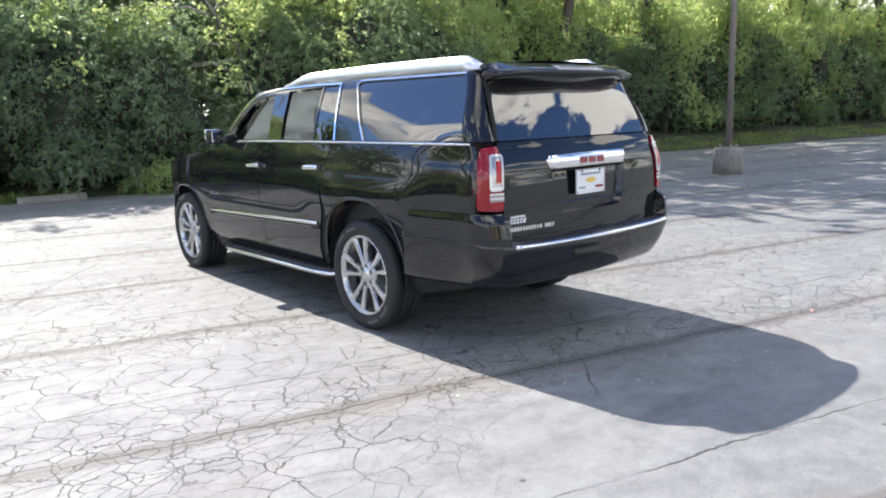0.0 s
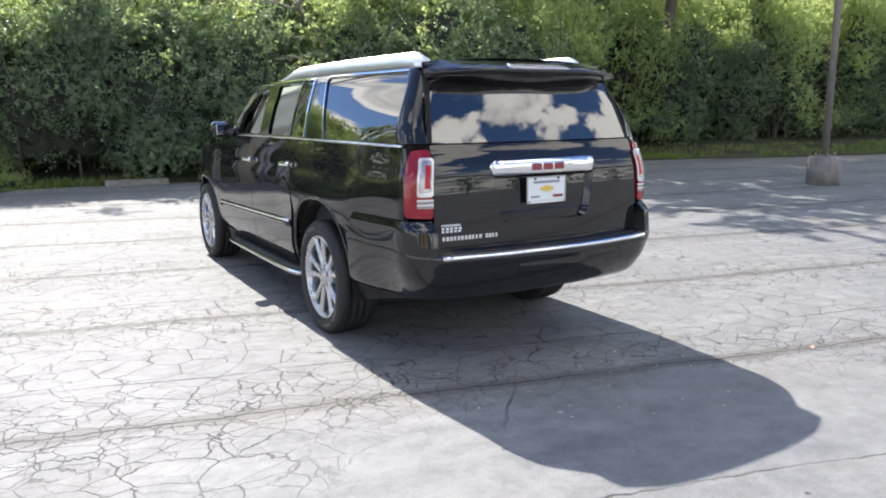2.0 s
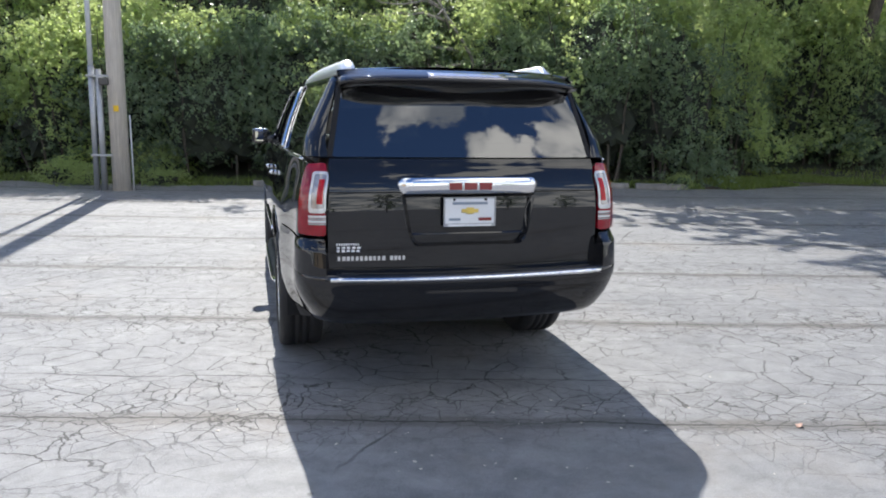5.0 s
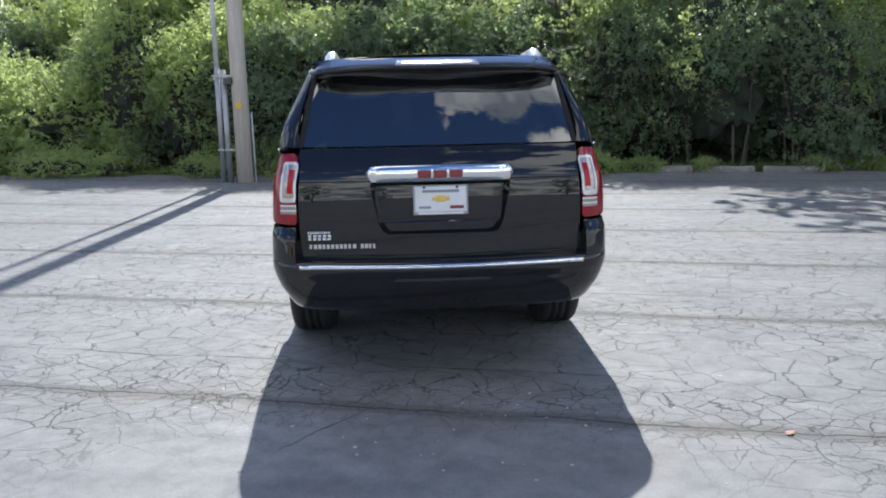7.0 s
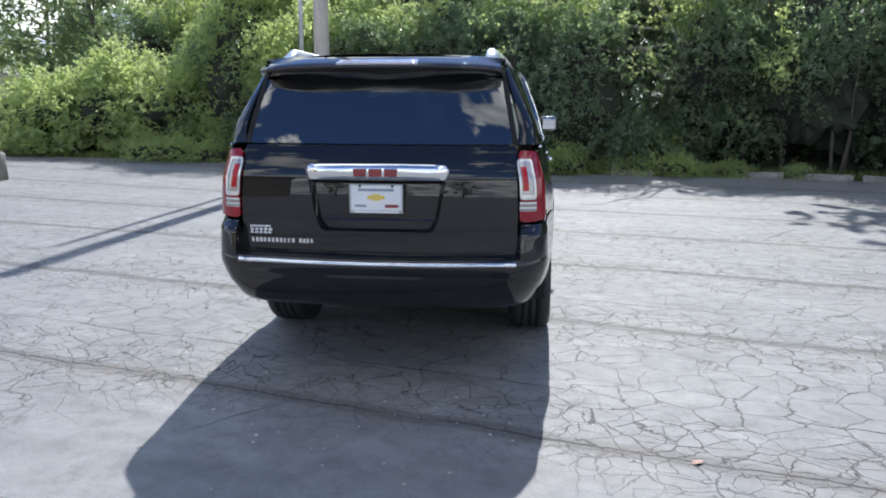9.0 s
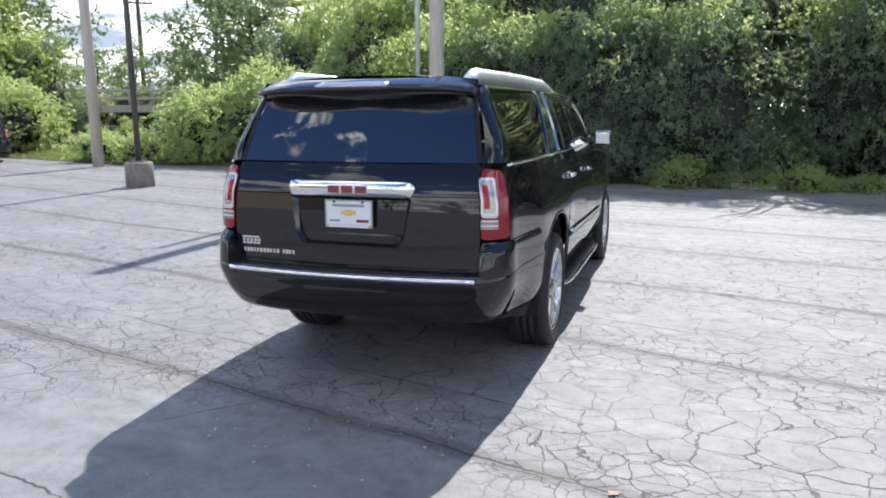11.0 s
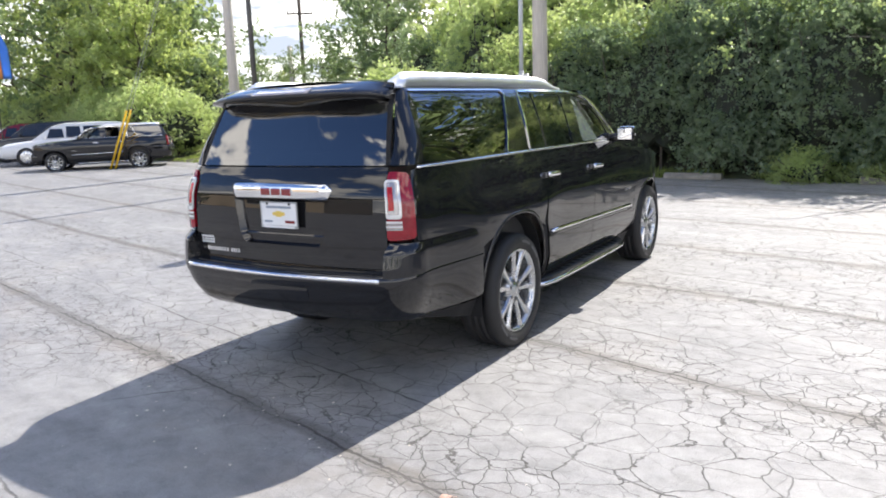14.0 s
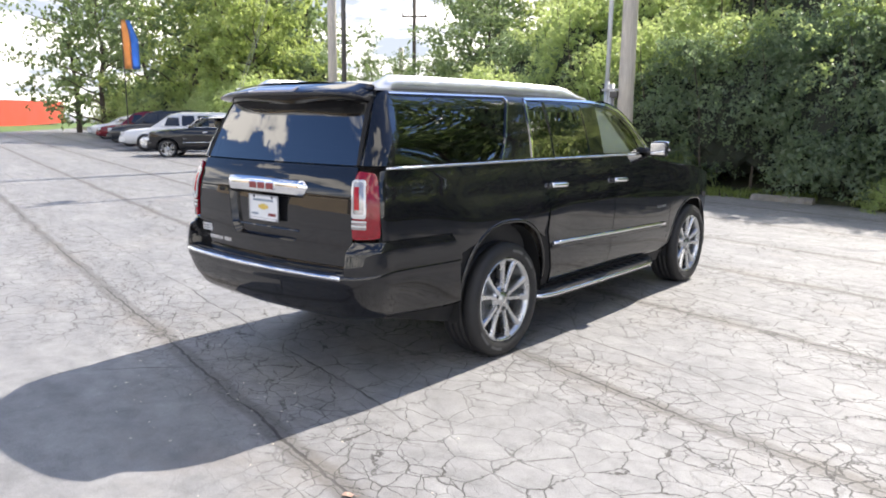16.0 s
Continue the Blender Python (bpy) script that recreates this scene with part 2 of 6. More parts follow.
    tone = m.mix(m.range(stain, 0.33, 0.68), rgb(0.150, 0.153, 0.160), rgb(0.250, 0.248, 0.244))
    tone = m.mix(m.range(streak, 0.40, 0.68, 0.0, 0.40), tone, rgb(0.125, 0.128, 0.134))
    tone = m.mix(m.range(m.math("ADD", m.math("MULTIPLY", grit, 0.6), m.math("MULTIPLY", grit2, 0.4)), 0.36, 0.64, 0.0, 0.8), tone, rgb(0.285, 0.282, 0.276), "MIX")
    mottle = m.noise(w, 6.5, 7, 0.72)
    patch = m.noise(m.add("Mapping", Vector=lane, Scale=(0.5, 1.3, 1)).outputs[0], 2.3, 5, 0.62)
    tone = m.mix(m.range(patch, 0.50, 0.66, 0.0, 0.45), tone, rgb(0.33, 0.328, 0.318))
    tone = m.mix(m.range(patch, 0.46, 0.30, 0.0, 0.45), tone, rgb(0.135, 0.136, 0.140))
    k = m.math("MULTIPLY", m.range(grit, 0.35, 0.65, 0.80, 1.12), m.range(mottle, 0.32, 0.68, 0.76, 1.16))
    tone = m.mix(1.0, tone, m.add("CombineColor", Red=k, Green=k, Blue=k).outputs[0], "MULTIPLY")
    tone = m.mix(m.math("MULTIPLY", band, m.range(grit2, 0.35, 0.65, 0.65, 0.92)), tone, rgb(0.118, 0.112, 0.106))
    rust = m.range(m.noise(m.pos("World", (1, 1, 0), (9, 4, 0)), 0.9, 5, 0.6), 0.56, 0.72, 0.0, 0.40)
    tone = m.mix(rust, tone, rgb(0.26, 0.23, 0.20))
    dirt = m.math("MULTIPLY", m.range(near, 0.0, 0.30, 1.0, 0.0, True), m.range(m.noise(w, 1.9, 5, 0.65), 0.48, 0.70, 0.0, 0.6))
    tone = m.mix(dirt, tone, rgb(0.16, 0.14, 0.115))
    tone = m.mix(m.math("MULTIPLY", crack, m.range(grit2, 0.35, 0.65, 0.80, 1.0)), tone, rgb(0.036, 0.034, 0.030))
    spots = m.add("TexVoronoi", Vector=m.add("VectorMath", i0=w, i1=(0.3, 0.1, 0)).outputs[0], Scale=3.1, Randomness=1.0)
    spot = m.math("MULTIPLY", m.range(spots.outputs["Distance"], 0.035, 0.055, 1.0, 0.0), m.math("MULTIPLY", m.range(worn, 0.2, 0.9, 1.0, 0.0), fade(1.1, 0.44, 0.52, 7.7)))
    tone = m.mix(m.math("MULTIPLY", spot, 0.85), tone, rgb(0.025, 0.025, 0.025))
    height = m.math("SUBTRACT", m.math("ADD", m.math("MULTIPLY", grit, 0.25), m.math("MULTIPLY", grit2, 0.12)), crack)
    m.shade(Base_Color=tone, Roughness=m.range(m.math("ADD", grit2, m.math("MULTIPLY", crack, 0.4)), 0.3, 0.7, 0.56, 0.74), Specular_IOR_Level=0.55, Normal=m.bump(height, 0.5, 0.010))
    return m.mat


def wood_pole():
    m = Nodes("weathered_pole_wood")
    p = m.pos("Object", (9, 9, 0.35))
    n = m.noise(p, 6.0, 6, 0.65)
    big = m.noise(m.pos("Object", (1, 1, 0.6)), 2.0, 4)
    c = m.mix(m.range(n, 0.3, 0.7), rgb(0.42, 0.375, 0.315), rgb(0.68, 0.63, 0.55))
    c = m.mix(m.range(big, 0.45, 0.7, 0, 0.4), c, rgb(0.40, 0.37, 0.33))
    m.shade(Base_Color=c, Roughness=0.85, Normal=m.bump(n, 0.5, 0.02))
    return m.mat


def bark_mat(name, a, b):
    m = Nodes(name)
    n = m.noise(m.pos("Object", (5, 5, 1.2)), 5.0, 6, 0.65)
    m.shade(Base_Color=m.mix(m.range(n, 0.3, 0.7), rgb(*a), rgb(*b)), Roughness=0.9, Normal=m.bump(n, 0.6, 0.03))
    return m.mat


def concrete(name, a, b, scale=4.0):
    m = Nodes(name)
    p = m.pos()
    n = m.noise(p, scale, 6, 0.65)
    g = m.noise(p, 90, 3, 0.7)
    streak = m.noise(m.pos("Object", (6, 6, 0.7)), 3.0, 4)
    c = m.mix(m.range(n, 0.3, 0.7), rgb(*a), rgb(*b))
    c = m.mix(m.range(streak, 0.5, 0.75, 0, 0.4), c, rgb(a[0] * 0.45, a[1] * 0.45, a[2] * 0.42))
    m.shade(Base_Color=c, Roughness=0.88, Normal=m.bump(m.math("ADD", n, m.math("MULTIPLY", g, 0.5)), 0.5, 0.01))
    return m.mat


def earth_mat():
    m = Nodes("leaf_litter_earth")
    w = m.pos("World")
    n = m.noise(w, 1.2, 6, 0.6)
    g = m.noise(w, 28, 4, 0.7)
    c = m.mix(m.range(n, 0.35, 0.65), rgb(0.055, 0.045, 0.03), rgb(0.05, 0.075, 0.025))
    c = m.mix(m.range(g, 0.45, 0.7, 0, 0.7), c, rgb(0.12, 0.10, 0.06))
    m.shade(Base_Color=c, Roughness=0.95, Normal=m.bump(g, 0.8, 0.04))
    return m.mat


BLACK = paint("black_car_paint", (0.0095, 0.0098, 0.0112), 0.025)
PRIVACY = window("privacy_glass", (0.014, 0.016, 0.019), 2.35)
CLEAR = window("clear_glass", (0.78, 0.87, 0.84), 1.6)
DUSTY = dusty_glass("dusty_windscreen_glass", (0.74, 0.84, 0.81), 1.6, 0.06)
CHROME = plain("chrome", (0.85, 0.86, 0.88), 0.07, 1.0, 0.05)
RAIL = plain("bright_aluminium_rail", (0.86, 0.87, 0.88), 0.36, 0.85, 0.06)
ALLOY = plain("polished_alloy", (0.58, 0.59, 0.60), 0.27, 0.95, 0.10)
TYRE = plain("tyre_rubber", (0.018, 0.018, 0.019), 0.62, 0.0, 0.2, 5, 0.25, 140)
TRIM = plain("black_plastic_trim", (0.012, 0.012, 0.013), 0.5, 0.0, 0.2, 6, 0.2, 220)
GLOSSTRIM = plain("gloss_black_trim", (0.004, 0.004, 0.005), 0.08, 0.0, 0.1, coat=1.0)
DARK = plain("underbody_black", (0.008, 0.008, 0.009), 0.8, 0.0, 0.3)
REDLENS = plain("red_lens", (0.26, 0.005, 0.014), 0.14, 0.0, 0.30, 14, coat=0.8, spec=0.3)
LAMPSILVER = plain("silvered_lamp_inside", (0.42, 0.40, 0.40), 0.2, 0.6, 0.25, 40, coat=0.8)
DEEPRED = plain("deep_red_lens", (0.42, 0.008, 0.014), 0.16, 0.0, 0.25, 30, coat=0.3, spec=0.3)
CLEARLENS = plain("clear_lens", (0.66, 0.66, 0.65), 0.12, 0.25, 0.15, 30, coat=1.0)
LEATHER = plain("pale_leather", (0.42, 0.39, 0.34), 0.55, 0.0, 0.1, 5, 0.2, 120)
CABIN = plain("dark_cabin_plastic", (0.03, 0.03, 0.032), 0.6, 0.0, 0.15)
HEADLINER = plain("headliner_cloth", (0.42, 0.40, 0.37), 0.9, 0.0, 0.06)
PLATE = plain("white_plate", (0.80, 0.81, 0.82), 0.35, 0.0, 0.04)
INK = plain("grey_blue_ink", (0.25, 0.30, 0.36), 0.5)
GOLD = plain("gold_mark", (0.75, 0.55, 0.12), 0.4)
BRAKELENS = plain("smoked_brake_lens", (0.50, 0.47, 0.48), 0.14, 0.6, 0.1, 20, coat=0.5)
REDMARK = plain("red_badge", (0.24, 0.03, 0.03), 0.25, coat=0.6)
WHITEMARK = plain("white_sticker", (0.80, 0.80, 0.80), 0.5)
ASPHALT = asphalt()
POLEWOOD = wood_pole()
GALV = plain("galvanised_pipe", (0.42, 0.43, 0.44), 0.45, 0.75, 0.15, 5)
PVC = plain("grey_conduit", (0.55, 0.57, 0.58), 0.45, 0.0, 0.1, 5)
DARKSTEEL = plain("dark_bronze_steel", (0.10, 0.095, 0.088), 0.5, 0.4, 0.25, 4)
RUSTSTEEL = plain("brown_steel_pole", (0.21, 0.185, 0.165), 0.6, 0.2, 0.25, 3)
CONCRETE = concrete("stained_concrete", (0.17, 0.157, 0.14), (0.31, 0.29, 0.26))
EARTH = earth_mat()
BARK = bark_mat("grey_brown_bark", (0.05, 0.04, 0.03), (0.15, 0.125, 0.10))
DEADWOOD = bark_mat("bleached_dead_wood", (0.20, 0.18, 0.15), (0.38, 0.35, 0.30))
LEAF_A = leaf("honeysuckle_leaf", (0.070, 0.098, 0.066), (0.215, 0.272, 0.160), (0.38, 0.52, 0.22))
# vine leaf with the brightness of sunlight put into its colour
LEAF_B = leaf("sunlit_vine_leaf", (0.160, 0.225, 0.098), (0.39, 0.48, 0.200), (0.80, 0.92, 0.34))
LEAF_C = leaf("tree_leaf", (0.080, 0.110, 0.066), (0.215, 0.270, 0.140), (0.44, 0.58, 0.22))
# lit copy of the tree leaf: sunlight on the crown is in its colour
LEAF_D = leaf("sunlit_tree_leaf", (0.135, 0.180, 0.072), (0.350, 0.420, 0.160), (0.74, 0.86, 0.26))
GRASSM = leaf("grass_blade", (0.08, 0.13, 0.03), (0.22, 0.28, 0.08), (0.40, 0.50, 0.11))
RED_WALL = plain("orange_red_paint", (0.62, 0.075, 0.035), 0.7, 0.0, 0.10, 0.6)
YELLOW = plain("yellow_plastic", (0.75, 0.47, 0.02), 0.45, 0.0, 0.12, 3)
ORANGE_CLOTH = plain("orange_cloth", (0.82, 0.44, 0.18), 0.8, 0.0, 0.08, 3)
BLUE_CLOTH = plain("blue_cloth", (0.12, 0.34, 0.85), 0.8, 0.0, 0.08, 3)
TAN_WALL = plain("tan_stucco", (0.42, 0.33, 0.22), 0.85, 0.0, 0.1, 0.8)
WHITE_PAINT = paint("white_car_paint", (0.72, 0.73, 0.74))
DARK_PAINT = paint("dark_grey_car_paint", (0.03, 0.032, 0.036))
MAROON_PAINT = paint("maroon_car_paint", (0.16, 0.012, 0.018))


# ---- mesh helpers ----
def smooth(me, on=True):
    me.polygons.foreach_set("use_smooth", [on] * len(me.polygons))


def mesh_of(name, verts, faces, mat, shade=False, normals=None):
    me = bpy.data.meshes.new(name)
    me.from_pydata([tuple(v) for v in verts], [], faces)
    me.materials.append(mat)
    smooth(me, shade or normals is not None)
    if normals is not None:
        me.normals_split_custom_set_from_vertices([tuple(n) for n in normals])
    return me


def bm_mesh(name, bm, mat, shade=False):
    me = bpy.data.meshes.new(name)
    bm.to_mesh(me)
    bm.free()
    me.materials.append(mat)
    smooth(me, shade)
    return me


def part(name, data, mat, parent, label="", shade=False, m=None):
    """Links a bmesh or a mesh as one object under a thing or a part."""
    if isinstance(data, bmesh.types.BMesh):
        data = bm_mesh(name, data, mat, shade)
    ob = new(name, data)
    ob.parent = parent
    if m is not None:
        ob.matrix_basis = m
    if label:
        ob["label"] = label
    return ob


def thing(name, label, category, m=None, group="", kind=""):
    ob = new(name)
    ob.empty_display_size = 0.2
    if m is not None:
        ob.matrix_basis = m
    return tagged(ob, label, category, group, kind)


def box(bm, x0, x1, y0, y1, z0, z1, bevel=0.0, seg=2, m=None):
    res = bmesh.ops.create_cube(bm, size=1.0)
    vs = res["verts"]
    for v in vs:
        v.co = Vector(((x0 + x1) / 2 + v.co.x * (x1 - x0), (y0 + y1) / 2 + v.co.y * (y1 - y0), (z0 + z1) / 2 + v.co.z * (z1 - z0)))
    if m is not None:
        bmesh.ops.transform(bm, matrix=m, verts=vs)
    if bevel:
        es = list({e for v in vs for e in v.link_edges})
        bmesh.ops.bevel(bm, geom=es, offset=bevel, segments=seg, profile=0.6, affect="EDGES")
    return bm


def boxed(x0, x1, y0, y1, z0, z1, bevel=0.0, seg=2, m=None):
    return box(bmesh.new(), x0, x1, y0, y1, z0, z1, bevel, seg, m)


def tube(bm, pts, radii, n=10, cap=True):
    """A round tube through points, its radius changing on the way."""
    pts = [Vector(p) for p in pts]
    if not hasattr(radii, "__len__"):
        radii = [radii] * len(pts)
    rings = []
    side = None
    for i, p in enumerate(pts):
        d = (pts[min(i + 1, len(pts) - 1)] - pts[max(i - 1, 0)]).normalized()
        if side is None:
            side = d.orthogonal().normalized()
        side = (side - d * side.dot(d)).normalized()
        up = d.cross(side)
        rings.append([bm.verts.new(p + (side * math.cos(a) + up * math.sin(a)) * radii[i]) for a in [2 * math.pi * k / n for k in range(n)]])
    for a, b in zip(rings, rings[1:]):
        for k in range(n):
            bm.faces.new((a[k], a[(k + 1) % n], b[(k + 1) % n], b[k]))
    if cap:
        bm.faces.new(rings[0][::-1])
        bm.faces.new(rings[-1])
    return bm


def lathe(bm, profile, n=48, axis="z", m=None):
    """Turns (radius, height) pairs round an axis."""
    rings = []
    for r, h in profile:
        ring = []
        for k in range(n):
            a = 2 * math.pi * k / n
            p = Vector((r * math.cos(a), r * math.sin(a), h))
            if axis == "x":
                p = Vector((h, r * math.cos(a), r * math.sin(a)))
            ring.append(bm.verts.new(m @ p if m is not None else p))
        rings.append(ring)
    for a, b in zip(rings, rings[1:]):
        for k in range(n):
            bm.faces.new((a[k], a[(k + 1) % n], b[(k + 1) % n], b[k]))
    return bm


def pchip(xs, ys):
    """A smooth curve through knots that does not overshoot."""
    xs, ys = np.array(xs, float), np.array(ys, float)
    h, d = np.diff(xs), np.diff(ys) / np.diff(xs)
    s = np.zeros(len(xs))
    s[0], s[-1] = d[0], d[-1]
    for i in range(1, len(xs) - 1):
        if d[i - 1] * d[i] > 0:
            w1, w2 = 2 * h[i] + h[i - 1], h[i] + 2 * h[i - 1]
            s[i] = (w1 + w2) / (w1 / d[i - 1] + w2 / d[i])

    def f(x):
        x = min(max(x, xs[0]), xs[-1])
        i = min(max(int(np.searchsorted(xs, x)) - 1, 0), len(xs) - 2)
        t = (x - xs[i]) / h[i]
        return float((2 * t**3 - 3 * t**2 + 1) * ys[i] + (t**3 - 2 * t**2 + t) * h[i] * s[i] + (3 * t**2 - 2 * t**3) * ys[i + 1] + (t**3 - t**2) * h[i] * s[i + 1])

    return f


def sstep(a, b, x):
    t = min(max((x - a) / (b - a), 0.0), 1.0)
    return t * t * (3 - 2 * t)


def inside(poly, x, y):
    c = False
    for (x0, y0), (x1, y1) in zip(poly, poly[1:] + poly[:1]):
        if (y0 > y) != (y1 > y) and x < (x1 - x0) * (y - y0) / (y1 - y0) + x0:
            c = not c
    return c


def rounded(poly, r, n=4):
    """Rounds the corners of a polygon; r is one radius or one for each corner."""
    out = []
    k = len(poly)
    for i in range(k):
        p, a, b = Vector(poly[i]), Vector(poly[i - 1]), Vector(poly[(i + 1) % k])
        q = r[i] if hasattr(r, "__len__") else r
        if q <= 0:
            out.append(tuple(p))
            continue
        da, db = (a - p), (b - p)
        q = min(q, da.length * 0.45, db.length * 0.45)
        s, e = p + da.normalized() * q, p + db.normalized() * q
        for j in range(n + 1):
            t = j / n
            out.append(tuple(s * (1 - t) ** 2 + p * 2 * t * (1 - t) + e * t * t))
    return out


# ---- the large black vehicle ----
# y runs from the rear axle (0) forward, x to its right, z up
half_width = pchip((0.28, 0.38, 0.47, 0.60, 0.80, 0.98, 1.15, 1.26, 1.355, 1.40, 1.55, 1.70, 1.78, 1.84),
                   (0.885, 0.93, 0.965, 0.992, 1.000, 1.000, 0.990, 0.965, 0.941, 0.928, 0.884, 0.826, 0.792, 0.745))
rear_y = pchip((0.30, 0.45, 0.60, 0.80, 1.00, 1.18, 1.28, 1.36, 1.40, 1.60, 1.77, 1.84),
               (-1.16, -1.22, -1.27, -1.288, -1.290, -1.280, -1.255, -1.222, -1.206, -1.125, -1.050, -1.01))
corner_r = pchip((0.3, 0.9, 1.3, 1.84), (0.15, 0.14, 0.12, 0.10))
REAR_U, CORNER_U = 0.80, 0.25


def width_at(y, z):
    w = half_width(z)
    k = 0.020 + 0.050 * sstep(1.3, 1.8, z)
    w -= k * sstep(0.6, -1.3, y) * 1.0
    w -= 0.19 * sstep(3.1, 4.45, y)
    w -= 0.045 * sstep(-0.5, -1.2, y) * sstep(1.5, 1.25, z)
    w -= 0.055 * sstep(-0.6, -1.15, y) * sstep(0.70, 0.46, z)
    w += 0.020 * math.exp(-((y / 0.62) ** 4)) * math.exp(-(((z - 0.93) / 0.20) ** 2))
    w += 0.016 * math.exp(-(((y - 3.3) / 0.62) ** 4)) * math.exp(-(((z - 0.93) / 0.18) ** 2))
    w -= 0.012 * math.exp(-(((z - 1.16) / 0.06) ** 2)) * sstep(-0.9, -0.3, y) * sstep(3.2, 2.4, y)
    w -= 0.02 * sstep(1.0, 2.4, y) * sstep(1.36, 1.5, z)
    return w


def surf(u, z, off=0.0):
    """A point of the outer skin: u runs from the middle of the tail round the corner and along the side (negative: left)."""
    s, u = (1 if u >= 0 else -1), abs(u)
    r, q = rear_y(z), corner_r(z)
    w = width_at(r + q, z)
    if u <= REAR_U:
        x, y = u / REAR_U * (w - q), r
    elif u <= REAR_U + CORNER_U:
        a = (u - REAR_U) / CORNER_U * math.pi / 2
        x, y = w - q + q * math.sin(a), r + q - q * math.cos(a)
    else:
        y = r + q + (u - REAR_U - CORNER_U)
        x = width_at(y, z)
    y += 0.055 * min(abs(x) / w, 1.0) ** 2
    p = Vector((s * x, y, z))
    if off:
        p += skin_normal(s * u, z) * off
    return p


def skin_normal(u, z):
    e = 0.004
    s = 1 if u >= 0 else -1
    a = surf(u + e, z) - surf(u - e, z) if abs(u) > e else Vector((1, 0, 0)) * s
    if abs(u) <= e:
        a = Vector((s, 0, 0))
    b = surf(u, min(z + e, 1.839)) - surf(u, z - e)
    n = a.cross(b).normalized()
    c = Vector((0.0, 1.2, z))
    return n if n.dot(surf(u, z) - c) > 0 else -n


def from_y(y, z, side=1):
    return side * (REAR_U + CORNER_U + y - 0.055 - rear_y(z) - corner_r(z))


def from_x(x, z):
    r, q = rear_y(z), corner_r(z)
    w = width_at(r + q, z)
    s = 1 if x >= 0 else -1
    x = abs(x)
    if x <= w - q:
        return s * x / (w - q) * REAR_U
    return s * (REAR_U + CORNER_U * math.asin(min((x - w + q) / q, 1.0)) / (math.pi / 2))


def side_line(pts, side):
    return [(from_y(y, z, side), z) for y, z in pts]


def rear_line(pts):
    return [(from_x(x, z), z) for x, z in pts]


def densify(poly, step):
    out = []
    for a, b in zip(poly, poly[1:] + poly[:1]):
        a, b = Vector(a), Vector(b)
        n = max(1, int(math.ceil((b - a).length / step)))
        out += [tuple(a.lerp(b, i / n)) for i in range(n)]
    return out


def cdt_panel(poly, step, holes=()):
    """Fills an outline with an even net of points and triangles."""
    from mathutils.geometry import delaunay_2d_cdt
    loops = [densify(poly, step)] + [densify(h, step) for h in holes]
    pts, edges = [], []
    for lp in loops:
        k = len(pts)
        pts += lp
        edges += [(k + i, k + (i + 1) % len(lp)) for i in range(len(lp))]
    xs, ys = [p[0] for p in poly], [p[1] for p in poly]
    x = min(xs) + step / 2
    while x < max(xs):
        y = min(ys) + step / 2
        while y < max(ys):
            if inside(poly, x, y) and not any(inside(h, x, y) for h in holes):
                if min((x - px) ** 2 + (y - py) ** 2 for lp in loops for px, py in lp) > (step * 0.5) ** 2:
                    pts.append((x, y))
            y += step
        x += step
    v, e, f, *_ = delaunay_2d_cdt([Vector(p) for p in pts], edges, [], 1, 1e-5)
    faces = []
    for t in f:
        cx, cy = sum(v[i][0] for i in t) / len(t), sum(v[i][1] for i in t) / len(t)
        if inside(poly, cx, cy) and not any(inside(h, cx, cy) for h in holes):
            faces.append(list(t))
    return [tuple(p) for p in v], faces


def sheet(name, flat, faces, place, normal, mat, depth):
    """Lays a flat net on a surface, with turned-in edges of some depth."""
    vs = [place(a, b) for a, b in flat]
    ns = [normal(a, b) for a, b in flat]
    out = []
    count = {}
    for t in faces:
        a, b, c = (vs[i] for i in t[:3])
        if (b - a).cross(c - a).dot(ns[t[0]]) < 0:
            t = t[::-1]
        out.append(t)
        for i in range(len(t)):
            count[(t[i], t[(i + 1) % len(t)])] = 1
    rim = [(i, j) for i, j in count if (j, i) not in count]
    if depth:
        for i, j in rim:
            d = (vs[j] - vs[i])
            o = d.cross(ns[i]).normalized()
            k = len(vs)
            vs += [vs[i], vs[j], vs[j] - ns[j] * depth, vs[i] - ns[i] * depth]
            ns += [o] * 4
            out.append([k + 1, k, k + 3, k + 2])
    return mesh_of(name, vs, out, mat, True, ns)


def skin_mesh(name, poly, mat, off=0.0, step=0.05, depth=0.015, holes=()):
    flat, faces = cdt_panel(poly, step, holes)
    place = (lambda u, z: surf(u, z, off(u, z))) if callable(off) else (lambda u, z: surf(u, z, off))
    normal = skin_normal
    if callable(off):
        def normal(u, z):
            e = 0.006
            n = (place(u + e, z) - place(u - e, z)).cross(place(u, z + e) - place(u, z - e)).normalized()
            return n if n.dot(skin_normal(u, z)) > 0 else -n
    return sheet(name, flat, faces, place, normal, mat, depth)


BUMPER = ((0.765, 0.000), (0.762, 0.050), (0.756, 0.085), (0.745, 0.098), (0.720, 0.102), (0.690, 0.100), (0.675, 0.092), (0.655, 0.090), (0.600, 0.084), (0.520, 0.066), (0.475, 0.040), (0.458, 0.010), (0.462, -0.05))


def bumper_fade(u):
    return 1 - 0.90 * sstep(0.74, 1.06, abs(u))


def bumper_point(u, z, o):
    e = min(abs(u) / 0.9, 1.0)
    return surf(u, z, o * bumper_fade(u) + 0.008) + Vector((0, 0, 0.012 * e * e))


